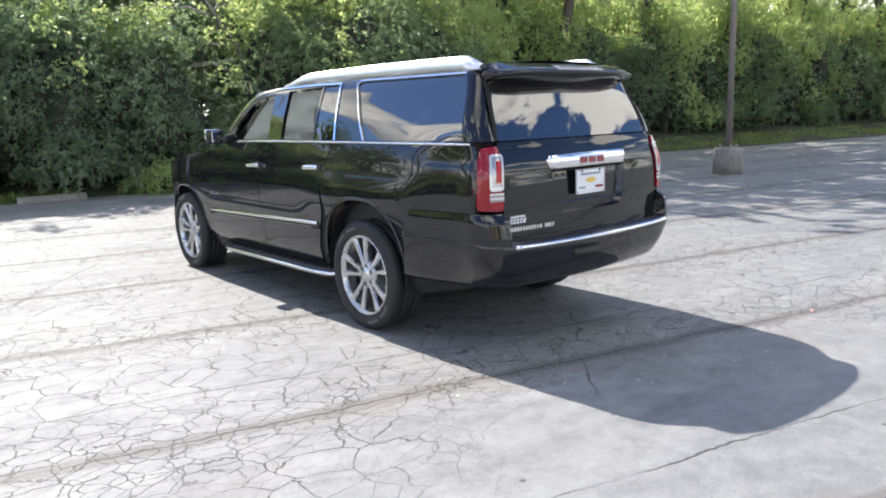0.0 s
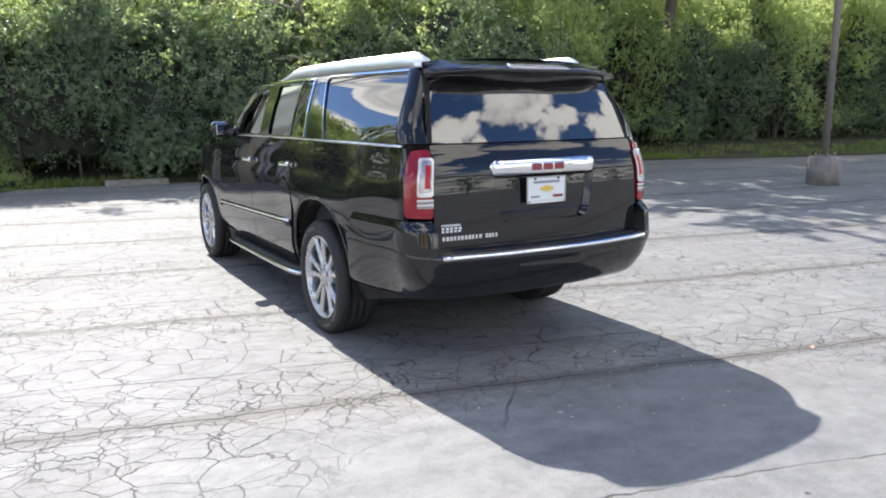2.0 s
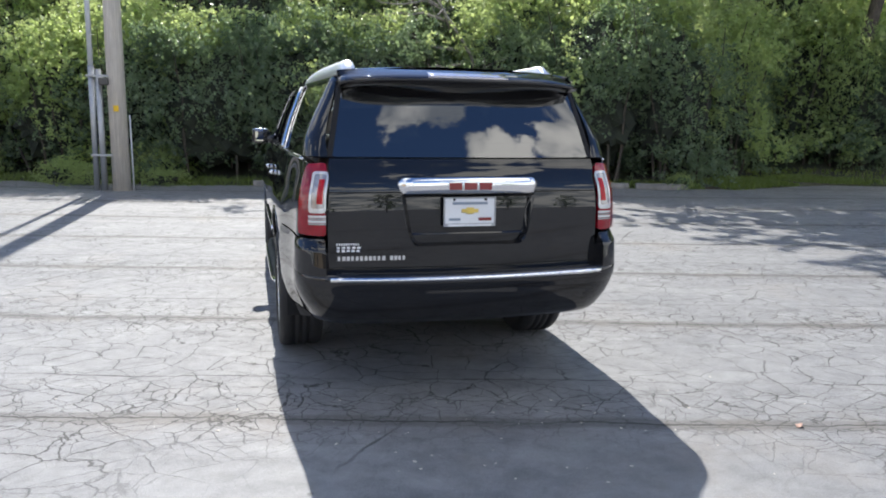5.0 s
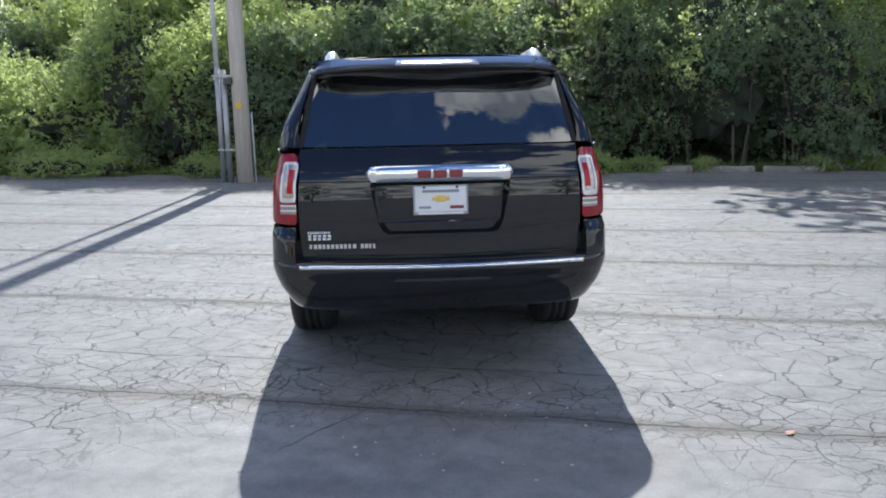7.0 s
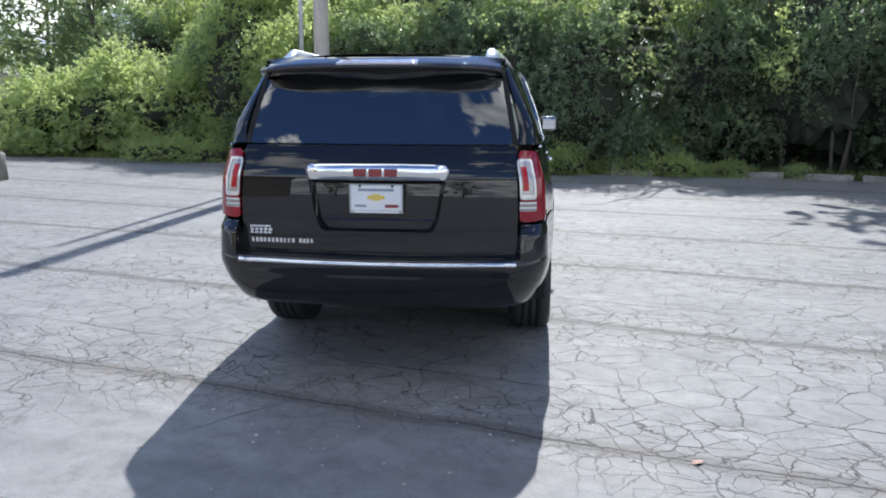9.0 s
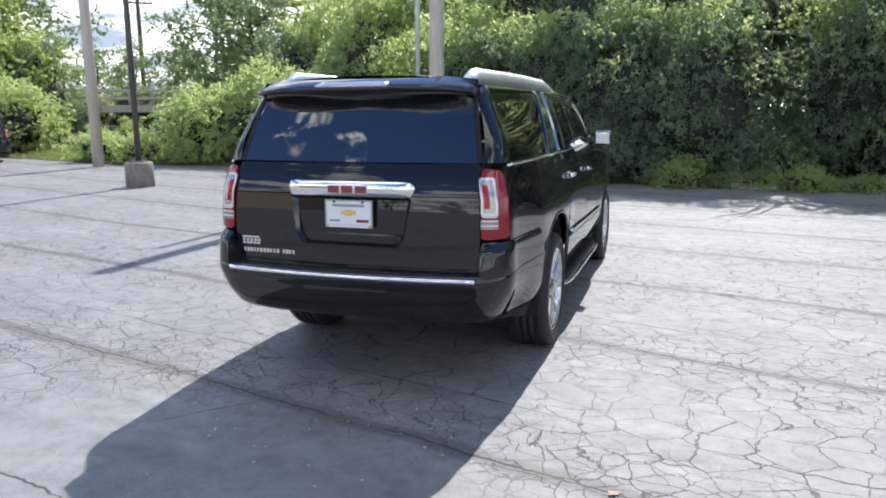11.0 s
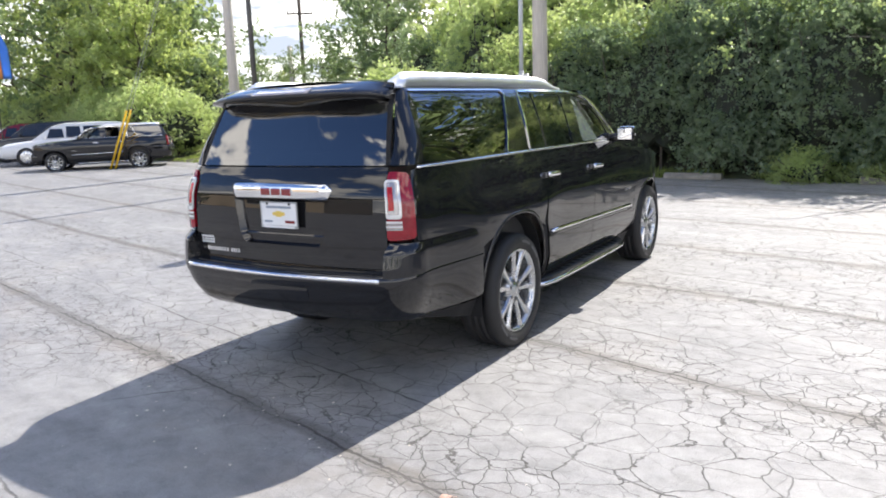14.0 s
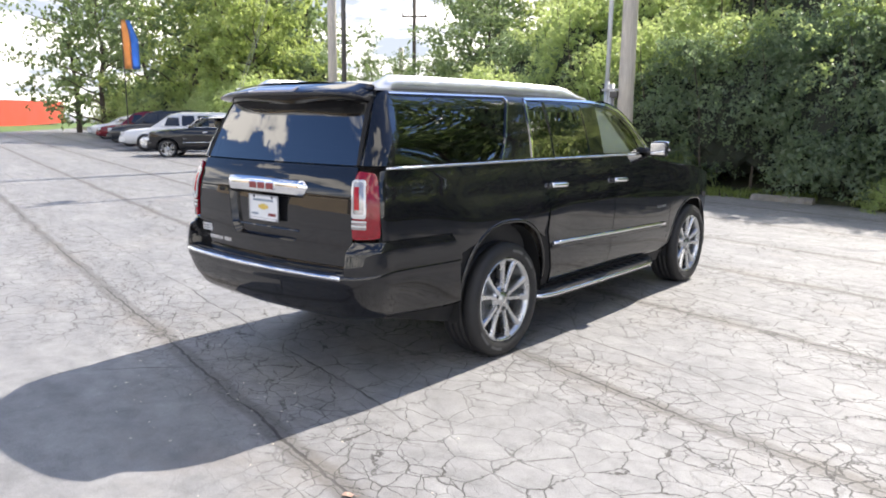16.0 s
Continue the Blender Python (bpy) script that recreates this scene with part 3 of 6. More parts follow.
def bumper_shoulder(u, z):
    """How far the shoulder of the bumper beside the tail lamp stands off the body."""
    return 0.006 + bumper_fade(u) * float(np.interp(z, (0.745, 0.80, 0.885, 0.897, 0.940), (0.098, 0.092, 0.076, 0.070, 0.002)))


def arch(cy, cz, a, b, n=20, flip=False):
    """Points of a wheel opening, from its rear foot over the top to its front foot."""
    pts = []
    for i in range(n + 1):
        t = math.pi * i / n
        c, s = math.cos(t), math.sin(t)
        pts.append((cy - a * math.copysign(abs(c) ** (2 / 2.5), c), cz + b * abs(s) ** (2 / 2.5)))
    return pts[::-1] if flip else pts


def ribbon(place, pts, prof):
    """Sweeps a small profile of (along the skin, outwards) along points (u, z) of the skin."""
    vs, fs = [], []
    n = len(prof)
    base = [place(u, z, 0.0) for u, z in pts]
    for i, (u, z) in enumerate(pts):
        p = base[i]
        nn = skin_normal(u, z)
        d = (base[min(i + 1, len(base) - 1)] - base[max(i - 1, 0)]).normalized()
        up = nn.cross(d).normalized()
        vs += [p + up * a + nn * b for a, b in prof]
    for i in range(len(pts) - 1):
        for k in range(n):
            a, b = i * n + k, i * n + (k + 1) % n
            fs.append([a, b, b + n, a + n])
    fs.append(list(range(n))[::-1])
    fs.append([(len(pts) - 1) * n + k for k in range(n)])
    me_bm = bmesh.new()
    bv = [me_bm.verts.new(v) for v in vs]
    for f in fs:
        me_bm.faces.new([bv[i] for i in f])
    bmesh.ops.recalc_face_normals(me_bm, faces=me_bm.faces)
    return me_bm


def spread(a, b, n):
    return [(a[0] + (b[0] - a[0]) * i / n, a[1] + (b[1] - a[1]) * i / n) for i in range(n + 1)]


def along(pts, n):
    out = []
    for a, b in zip(pts, pts[1:]):
        out += spread(a, b, n)[:-1]
    return out + [pts[-1]]


def letter_bars(parent, name, place, x0, z0, w, h, n, mat, seed, label):
    """A row of short raised bars in place of writing."""
    bm = bmesh.new()
    rnd = random.Random(seed)
    cw = w / n
    for i in range(n):
        a = x0 + i * cw + cw * 0.12
        b = a + cw * rnd.uniform(0.55, 0.78)
        k = [bm.verts.new(place(px, pz, o)) for o in (0.0, 0.004) for px, pz in ((a, z0), (b, z0), (b, z0 + h), (a, z0 + h))]
        for f in ((4, 5, 6, 7), (0, 4, 7, 3), (1, 2, 6, 5), (3, 7, 6, 2), (0, 1, 5, 4)):
            bm.faces.new([k[j] for j in f])
    bmesh.ops.recalc_face_normals(bm, faces=bm.faces)
    return tagged(part(name, bm, mat, parent, label), kind="stuff")


ROOF_Y0, ROOF_Y1 = -1.03, 1.74
roof_top = pchip((-1.06, -0.6, 0.2, 0.9, 1.40, 1.74), (1.866, 1.890, 1.903, 1.898, 1.880, 1.855))
EDGE_Z = 1.808


def roof_point(s, y):
    """The roof: s from -1 (left edge) to 1."""
    ez = EDGE_Z - 0.020 * sstep(1.2, 1.8, y)
    w = width_at(y, ez) - 0.004
    z = ez + (roof_top(y) - ez) * (1 - abs(s) ** 2.6)
    return Vector((s * w, y, z))


def make_wheel(name, parent, m, face):
    """A tyre on a five-armed split-spoke alloy rim; face: the side that shows (+1 or -1 in x)."""
    wheel = new(name)
    wheel.parent, wheel.matrix_basis = parent, m
    W, R = 0.142, 0.405
    f = face
    prof = [(0.292, -W * 0.82), (0.315, -W), (0.350, -W * 1.02), (0.385, -W * 0.96), (0.401, -W * 0.80), (R, -W * 0.62)]
    for g in (-0.34, 0.0, 0.34):
        prof += [(R, W * (g - 0.07)), (R - 0.009, W * (g - 0.06)), (R - 0.009, W * (g + 0.06)), (R, W * (g + 0.07))]
    prof += [(R, W * 0.62), (0.401, W * 0.80), (0.385, W * 0.96), (0.350, W * 1.02), (0.315, W), (0.292, W * 0.82)]
    bm = lathe(bmesh.new(), prof, 56, "x")
    bmesh.ops.recalc_face_normals(bm, faces=bm.faces)
    tyre = part("tyre", bm, TYRE, wheel, "black tyre with raised sidewall marks", True)
    bm = bmesh.new()
    for a0 in (0.6, 1.1, 3.7, 4.2):
        for i in range(5):
            a = a0 + i * 0.075
            c, s = math.cos(a), math.sin(a)
            bx = boxed(-0.001, 0.003, -0.009, 0.009, -0.013, 0.013, 0.0, 1)
            for v in bx.verts:
                v.co = Matrix.Translation((W * 1.015 * f, 0.347 * c, 0.347 * s)) @ Matrix.Rotation(a, 4, "X") @ v.co
            tmp = bpy.data.meshes.new("tmp")
            bx.to_mesh(tmp)
            bx.free()
            bm.from_mesh(tmp)
            bpy.data.meshes.remove(tmp)
    tagged(part("sidewall_mark", bm, plain_mark(), tyre, "pale worn sidewall marks"), kind="stuff")
    rim = part("rim", lathe(bmesh.new(), [(0.255, -W * 0.8 * f), (0.262, 0.02 * f), (0.268, W * 0.62 * f), (0.272, W * 0.80 * f), (0.284, W * 0.90 * f), (0.294, W * 0.93 * f), (0.297, W * 0.84 * f)], 56, "x"), ALLOY, wheel, "bright polished alloy rim", True)
    # spokes in five pairs
    bm = bmesh.new()
    for k in range(5):
        base = 2 * math.pi * k / 5 + 0.15
        for d0, d1 in ((-0.20, -0.265), (0.20, 0.265)):
            rs = (0.055, 0.11, 0.18, 0.280)
            hw = (0.022, 0.0165, 0.017, 0.025)
            ds = (d0 * 1.3, d0 * 1.2, (d0 + d1) / 2, d1)
            xo = (0.030, 0.034, 0.040, 0.050)
            rings = []
            for r, h, d, o in zip(rs, hw, ds, xo):
                a = base + d
                er, et = Vector((0, math.cos(a), math.sin(a))), Vector((0, -math.sin(a), math.cos(a)))
                cx = (W * 0.52 + o) * f
                c = er * r + Vector((cx, 0, 0))
                rings.append([bm.verts.new(c + et * h * 0.62), bm.verts.new(c - et * h * 0.62), bm.verts.new(c - et * h - Vector((0.016 * f, 0, 0))), bm.verts.new(c - et * h * 0.9 - Vector((0.05 * f, 0, 0))), bm.verts.new(c + et * h * 0.9 - Vector((0.05 * f, 0, 0))), bm.verts.new(c + et * h - Vector((0.016 * f, 0, 0)))])
            for p, q in zip(rings, rings[1:]):
                for j in range(6):
                    bm.faces.new((p[j], p[(j + 1) % 6], q[(j + 1) % 6], q[j]))
            bm.faces.new(rings[0])
            bm.faces.new(rings[-1][::-1])
    bmesh.ops.recalc_face_normals(bm, faces=bm.faces)
    part("spokes", bm, ALLOY, rim, "five pairs of bright alloy spokes", False)
    hub = lathe(bmesh.new(), [(0.0, (W * 0.52 + 0.046) * f), (0.040, (W * 0.52 + 0.044) * f), (0.052, (W * 0.52 + 0.030) * f), (0.095, (W * 0.52 + 0.024) * f), (0.105, (W * 0.52 + 0.005) * f), (0.105, W * 0.1 * f)], 36, "x")
    part("hub", hub, ALLOY, rim, "alloy hub with centre cap", True)
    for k in range(6):
        a = 2 * math.pi * (k + 0.5) / 6 + 0.15
        c = Vector(((W * 0.52 + 0.022) * f, 0.070 * math.cos(a), 0.070 * math.sin(a)))
        part("lug_nut", lathe(bmesh.new(), [(0.015, -0.012), (0.014, 0.012 * f), (0.0, 0.014 * f)], 10, "x", Matrix.Translation(c)), GLOSSTRIM, rim, "", True)
    part("brake_disc", lathe(bmesh.new(), [(0.0, 0.0), (0.17, 0.0), (0.172, 0.014), (0.0, 0.016)], 36, "x"), GALV, wheel, "grey steel brake disc", False)
    part("brake_caliper", boxed(-0.03, 0.05, -0.10, 0.10, 0.10, 0.20, 0.02), DARK, wheel)
    return wheel


_mark = []


def plain_mark():
    if not _mark:
        _mark.append(plain("sidewall_lettering", (0.10, 0.10, 0.10), 0.6))
    return _mark[0]


SIDES = (("left", -1), ("right", 1))


def make_suv(label, group=""):
    car = thing("suv", label, "suv", None, group)
    # ---- shell behind the panel gaps
    for nm, s in SIDES:
        outline = [(-1.13, 0.47)] + [p for p in arch(0.0, 0.33, 0.505, 0.63)] + [(0.56, 0.40), (2.70, 0.40)] + arch(3.302, 0.33, 0.505, 0.56) + [(4.0, 0.40), (4.05, 1.10), (3.4, 1.185), (2.6, 1.27), (2.1, 1.34), (-1.13, 1.34)]
        part("inner_shell", skin_mesh("inner_shell", side_line(outline, s), DARK, -0.014, 0.09, 0.0), DARK, car, "dark steel behind the panel gaps")
        for cy in (0.0, 3.302):
            bm = bmesh.new()
            pts = arch(cy, 0.33, 0.50, 0.60, 18)
            prev = None
            for y, z in pts:
                ring = [bm.verts.new((s * x, y, z)) for x in (0.962, 0.56)]
                if prev:
                    bm.faces.new((prev[0], ring[0], ring[1], prev[1]))
                prev = ring
            bm2 = [bm.verts.new((s * 0.56, y, z)) for y, z in pts]
            bm.faces.new(bm2)
            part("wheel_well", bm, DARK, car, "dark wheel arch liner", True)
        # ---- side panels
        quarter = [(0.40, 1.350), (-0.08, 1.350), (-1.10, 1.350), (-1.150, 1.342), (-1.157, 1.30), (-1.165, 0.945), (-0.60, 0.940), (-0.515, 0.80)]
        quarter += [p for p in arch(0.0, 0.33, 0.505, 0.63) if p[1] > 0.82]
        quarter += [(0.455, 0.80), (0.44, 0.84), (0.52, 1.02), (0.47, 1.20)]
        part("quarter_panel", skin_mesh("quarter_panel", side_line(quarter, s), BLACK, 0.0, 0.05), BLACK, car, "glossy black rear side panel")
        rdoor = [(0.406, 1.350), (0.476, 1.20), (0.527, 1.02), (0.500, 0.84), (0.545, 0.72), (0.60, 0.55), (0.62, 0.41), (1.555, 0.41), (1.575, 0.9), (1.575, 1.350)]
        door = part("rear_door", skin_mesh("rear_door", side_line(rdoor, s), BLACK, 0.0, 0.05), BLACK, car, "glossy black rear passenger door")
        fdoor = [(1.581, 1.350), (1.581, 0.9), (1.561, 0.41), (2.70, 0.41), (2.735, 0.60), (2.74, 1.0), (2.66, 1.26), (2.25, 1.33), (2.12, 1.350)]
        fd = part("front_door", skin_mesh("front_door", side_line(fdoor, s), BLACK, 0.0, 0.05), BLACK, car, "glossy black front door")
        fender = [(2.67, 1.262), (2.746, 1.0), (2.741, 0.60), (2.71, 0.41), (2.765, 0.41)] + [p for p in arch(3.302, 0.33, 0.505, 0.56) if p[1] > 0.40 and p[1] < 2] + [(3.90, 0.41), (4.02, 0.55), (4.04, 1.10), (3.80, 1.145), (3.4, 1.19)]
        part("front_fender", skin_mesh("front_fender", side_line(fender, s), BLACK, 0.0, 0.05), BLACK, car, "glossy black front fender")
        part("rocker_panel", skin_mesh("rocker_panel", side_line([(0.56, 0.30), (0.62, 0.404), (2.70, 0.404), (2.74, 0.30)], s), TRIM, -0.004, 0.08), TRIM, car)
        # arch lips
        for cy, h in ((0.0, 0.63), (3.302, 0.56)):
            pts = [p for p in arch(cy, 0.33, 0.508, h + 0.003, 40) if p[1] > 0.45]
            part("arch_lip", ribbon(surf, side_line(pts, s), ((-0.016, -0.01), (-0.016, 0.003), (-0.006, 0.006), (0.008, 0.002), (0.010, -0.01))), BLACK, car, "", True)
        # ---- belt line and chrome
        belt = [(-1.10, 1.357), (-0.06, 1.360), (0.42, 1.361), (1.3, 1.360), (2.10, 1.352)]
        part("belt_moulding", ribbon(surf, side_line(along(belt, 10), s), ((-0.007, -0.01), (-0.007, 0.006), (-0.003, 0.010), (0.004, 0.009), (0.007, 0.004), (0.007, -0.01))), CHROME, car, "bright chrome belt moulding", True)
        strip = along([(0.585, 0.737), (1.57, 0.711), (2.62, 0.686)], 8)
        part("side_moulding", ribbon(surf, side_line(strip, s), ((-0.013, -0.004), (-0.013, 0.012), (-0.006, 0.018), (0.006, 0.018), (0.013, 0.010), (0.013, -0.004))), CHROME, car, "bright chrome strip along the doors", True)
        strip = along([(0.565, 0.715), (1.57, 0.689), (2.64, 0.664)], 8)
        part("door_guard", ribbon(surf, side_line(strip, s), ((-0.022, -0.004), (-0.018, 0.012), (0.000, 0.016), (0.018, 0.014), (0.030, -0.004))), BLACK, car, "", True)
        # ---- side glass
        qg = rounded([(-1.085, 1.382), (-0.012, 1.380), (0.055, 1.48), (0.225, 1.772), (0.20, 1.788), (-0.905, 1.780)], (0.04, 0.05, 0.05, 0.03, 0.03, 0.05))
        rg = rounded([(0.398, 1.380), (1.225, 1.378), (1.262, 1.768), (0.475, 1.785)], 0.025)
        fg = rounded([(1.452, 1.376), (2.135, 1.372), (2.150, 1.40), (2.115, 1.525), (1.90, 1.675), (1.70, 1.735), (1.512, 1.757)], (0.02, 0.02, 0.03, 0.06, 0.05, 0.05, 0.02))
        upper = [(-1.02, 1.370), (2.325, 1.366), (2.31, 1.44), (2.20, 1.560), (2.04, 1.685), (1.93, 1.742), (1.76, 1.788), (1.5, 1.806), (-0.94, 1.808)]
        holes = [side_line(h, s) for h in (qg, rg, fg)]
        part("window_frame", skin_mesh("window_frame", side_line(upper, s), GLOSSTRIM, -0.001, 0.05, 0.03, holes), GLOSSTRIM, car, "glossy black pillars round the side windows")
        if s < 0:  # both windows of the left doors are wound down, but for the fixed pane
            rg = rounded([(0.398, 1.380), (0.694, 1.379), (0.712, 1.780), (0.475, 1.785)], 0.02)
        for g, nm2, mat, lab in ((qg, "quarter_window", PRIVACY, "dark tinted rear side window"), (rg, "rear_door_window", PRIVACY, "dark tinted rear door window"), (fg, "front_door_window", CLEAR, "clear front door window")):
            if s < 0 and nm2 == "front_door_window":
                continue
            me = skin_mesh(nm2, side_line([(y * 1.0, z) for y, z in g], s), mat, -0.006, 0.06, 0.0)
            part(nm2, me, mat, car, lab)
        # chrome round the quarter window and the door frames
        part("window_chrome", ribbon(surf, side_line(along([(0.000, 1.375), (0.075, 1.48), (0.240, 1.770), (0.215, 1.800), (-0.90, 1.792)], 6), s), ((-0.006, -0.006), (-0.006, 0.006), (0.006, 0.006), (0.006, -0.006))), CHROME, car, "thin chrome window surround")
        part("door_frame_chrome", ribbon(surf, side_line(along([(0.376, 1.375), (0.418, 1.58), (0.462, 1.792), (0.8, 1.798), (1.45, 1.794), (1.75, 1.774), (1.925, 1.728), (2.03, 1.668), (2.19, 1.545), (2.295, 1.43), (2.305, 1.375)], 6), s), ((-0.010, -0.006), (-0.010, 0.006), (0.010, 0.007), (0.010, -0.006))), CHROME, car, "bright chrome door frame edge")
        part("window_divider", ribbon(surf, side_line(along([(0.690, 1.378), (0.712, 1.776)], 8), s), ((-0.012, -0.012), (-0.012, 0.0), (0.012, 0.0), (0.012, -0.012))), GLOSSTRIM, car)
        # ---- handles
        for hy, hz, dr in ((0.645, 1.165, door), (1.645, 1.150, fd)):
            h = part("door_handle", ribbon(surf, side_line(spread((hy - 0.105, hz + 0.003), (hy + 0.105, hz - 0.003), 8), s), ((-0.017, 0.012), (-0.017, 0.034), (-0.006, 0.044), (0.010, 0.043), (0.018, 0.032), (0.018, 0.012))), CHROME, dr, "chrome door handle", True)
            part("handle_cup", ribbon(surf, side_line(spread((hy - 0.07, hz), (hy + 0.07, hz), 4), s), ((-0.034, -0.004), (-0.026, 0.002), (0.026, 0.002), (0.034, -0.004))), GLOSSTRIM, h)
            for e in (-0.075, 0.075):
                c = surf(from_y(hy + e, hz, s), hz)
                part("handle_foot", boxed(c.x - 0.02, c.x + 0.02, c.y - 0.018, c.y + 0.018, c.z - 0.013, c.z + 0.013, 0.004), CHROME, h)
        letter_bars(fd, "door_badge", lambda a, b, o, s=s: surf(from_y(a, b, s), b, o + 0.001), 2.43, 0.845, 0.20, 0.022, 6, CHROME, 4, "small chrome badge bars")
        # ---- running board
        bm = bmesh.new()
        ys = [0.40, 0.46, 0.62, 1.0, 1.5, 2.0, 2.28, 2.40, 2.46]
        zs = [0.345, 0.338, 0.333, 0.330, 0.328, 0.326, 0.326, 0.330, 0.338]
        xo = [0.955, 0.995, 1.015, 1.02, 1.02, 1.02, 1.015, 0.995, 0.955]
        rows = []
        for y, z, x in zip(ys, zs, xo):
            rows.append([bm.verts.new((s * a, y, z + b)) for a, b in ((0.84, 0.045), (x - 0.05, 0.048), (x - 0.012, 0.040), (x - 0.016, -0.022), (x - 0.06, -0.040), (0.84, -0.030))])
        for a, b in zip(rows, rows[1:]):
            for k in range(6):
                bm.faces.new((a[k], a[(k + 1) % 6], b[(k + 1) % 6], b[k]))
        bm.faces.new(rows[0])
        bm.faces.new(rows[-1][::-1])
        bmesh.ops.recalc_face_normals(bm, faces=bm.faces)
        board = part("running_board", bm, TRIM, car, "black ribbed running board", True)
        part("step_edge", tube(bmesh.new(), [(s * x, y, z + 0.010) for x, y, z in zip(xo, ys, zs)], 0.016, 10), CHROME, board, "bright chrome step edge", True)
        for i in range(14):
            part("step_rib", boxed(s * 0.93 - 0.045, s * 0.93 + 0.045, 0.62 + i * 0.125, 0.66 + i * 0.125, 0.372, 0.379, 0.002, 1), DARK, board)
        for by in (0.75, 1.5, 2.2):
            part("step_bracket", boxed(min(s * 0.80, s * 0.95), max(s * 0.80, s * 0.95), by - 0.03, by + 0.03, 0.30, 0.34, 0.005), DARK, board)
        # ---- door mirror
        mirror = part("door_mirror", mirror_shell(s), BLACK, car, "door mirror with a chrome cap", True)
        part("mirror_cap", mirror_cap(s), CHROME, mirror, "chrome mirror cap", True)
        part("mirror_glass", boxed(-0.066, 0.066, -0.006, 0.006, -0.052, 0.052, 0.003, 1, Matrix.Translation((s * 1.050, 2.256, 1.398)) @ Matrix.Rotation(radians(30 if s < 0 else 4), 4, "Z")), MIRRORG, mirror, "mirror glass")
        part("mirror_arm", tube(bmesh.new(), [(s * 0.92, 2.26, 1.365), (s * 0.97, 2.29, 1.372), (s * 1.03, 2.31, 1.385)], (0.045, 0.036, 0.03), 10), BLACK, mirror, "", True)
        # ---- roof rail
        bm = bmesh.new()
        rp = []
        for i in range(19):
            y = -0.90 + 2.44 * i / 18
            q = roof_point(0.845 * s, y)
            lift = 0.076 * sstep(-0.02, 0.05, i / 18) * (0.1 + 0.9 * sstep(0.0, 0.16, 1 - i / 18))
            rp.append((q, lift))
        rows = []
        for q, lift in rp:
            rows.append([bm.verts.new(q + Vector((s * a, 0, b))) for a, b in ((-0.034, -0.02), (-0.026, lift * 0.88), (-0.010, lift), (0.014, lift * 0.98), (0.040, lift * 0.62), (0.060, -0.04))])
        for a, b in zip(rows, rows[1:]):
            for k in range(6):
                bm.faces.new((a[k], a[(k + 1) % 6], b[(k + 1) % 6], b[k]))
        bm.faces.new(rows[0])
        bm.faces.new(rows[-1][::-1])
        bmesh.ops.recalc_face_normals(bm, faces=bm.faces)
        part("roof_rail", bm, RAIL, car, "bright silver roof rail", True)
        # ---- tail lamp
        lamp_o = [(from_x(s * 0.775, 1.338), 1.338), (s * 0.935, 1.328), (s * 0.965, 1.26), (s * 0.965, 0.965), (from_x(s * 0.785, 0.955), 0.955)]
        lamp = part("tail_lamp", skin_mesh("tail_lamp", rounded(lamp_o, 0.03), REDLENS, 0.016, 0.025, 0.03), REDLENS, car, "red tail lamp with a white loop")
        c0, c1, d0, d1 = from_x(s * 0.784, 1.15), from_x(s * 0.862, 1.15), from_x(s * 0.794, 1.15), from_x(s * 0.852, 1.15)
        loop_o = rounded([(c0, 1.290), (c1, 1.290), (c1, 1.078), (c0, 1.078)], 0.022)
        loop_i = rounded([(d0, 1.277), (d1, 1.277), (d1, 1.102), (d0, 1.102)], 0.014)
        part("lamp_inside", skin_mesh("lamp_inside", loop_i, LAMPSILVER, 0.0185, 0.02, 0.003), LAMPSILVER, lamp, "silvered inside of the lamp")
        part("light_loop", skin_mesh("light_loop", loop_o, CLEARLENS, 0.023, 0.02, 0.008, [loop_i]), CLEARLENS, lamp, "white light-guide loop")
        e0, e1 = from_x(s * 0.801, 1.15), from_x(s * 0.828, 1.15)
        part("inner_lens", skin_mesh("inner_lens", [(e0, 1.250), (e1, 1.250), (e1, 1.126), (e0, 1.126)], DEEPRED, 0.0225, 0.02, 0.005), DEEPRED, lamp, "deep red inner lens")
        for zz, mm in ((1.066, CLEARLENS), (1.053, LAMPSILVER), (1.040, CLEARLENS), (1.027, LAMPSILVER)):
            part("reversing_lens", skin_mesh("reversing_lens", [(c0, zz), (c1, zz), (c1, zz - 0.011), (c0, zz - 0.011)], mm, 0.020, 0.02, 0.005), mm, lamp, "clear reversing lens")
        # shoulder of the bumper under the lamp, running forward to the wheel arch
        sh = [(s * 0.795, 0.940), (from_y(-1.12, 0.940, s), 0.940), (from_y(-0.60, 0.938, s), 0.938), (from_y(-0.517, 0.79, s), 0.79), (from_y(-0.515, 0.745, s), 0.745), (s * 0.795, 0.745)]
        part("bumper_shoulder", skin_mesh("bumper_shoulder", rounded(sh, (0.012, 0, 0.02, 0, 0, 0)), BLACK, bumper_shoulder, 0.016, 0.09), BLACK, car, "glossy black bumper shoulder")

    # ---- roof
    nx, ny = 24, 36
    vs = [roof_point(-1 + 2 * i / nx, ROOF_Y0 + (ROOF_Y1 - ROOF_Y0) * j / ny) for j in range(ny + 1) for i in range(nx + 1)]
    fs = [[j * (nx + 1) + i, j * (nx + 1) + i + 1, (j + 1) * (nx + 1) + i + 1, (j + 1) * (nx + 1) + i] for j in range(ny) for i in range(nx)]
    part("roof", mesh_of("roof", vs, fs, BLACK, True), BLACK, car, "glossy black roof")
    part("headliner", mesh_of("headliner", [v - Vector((0, 0, 0.035)) for v in vs], fs, HEADLINER, True), HEADLINER, car, "pale headliner")
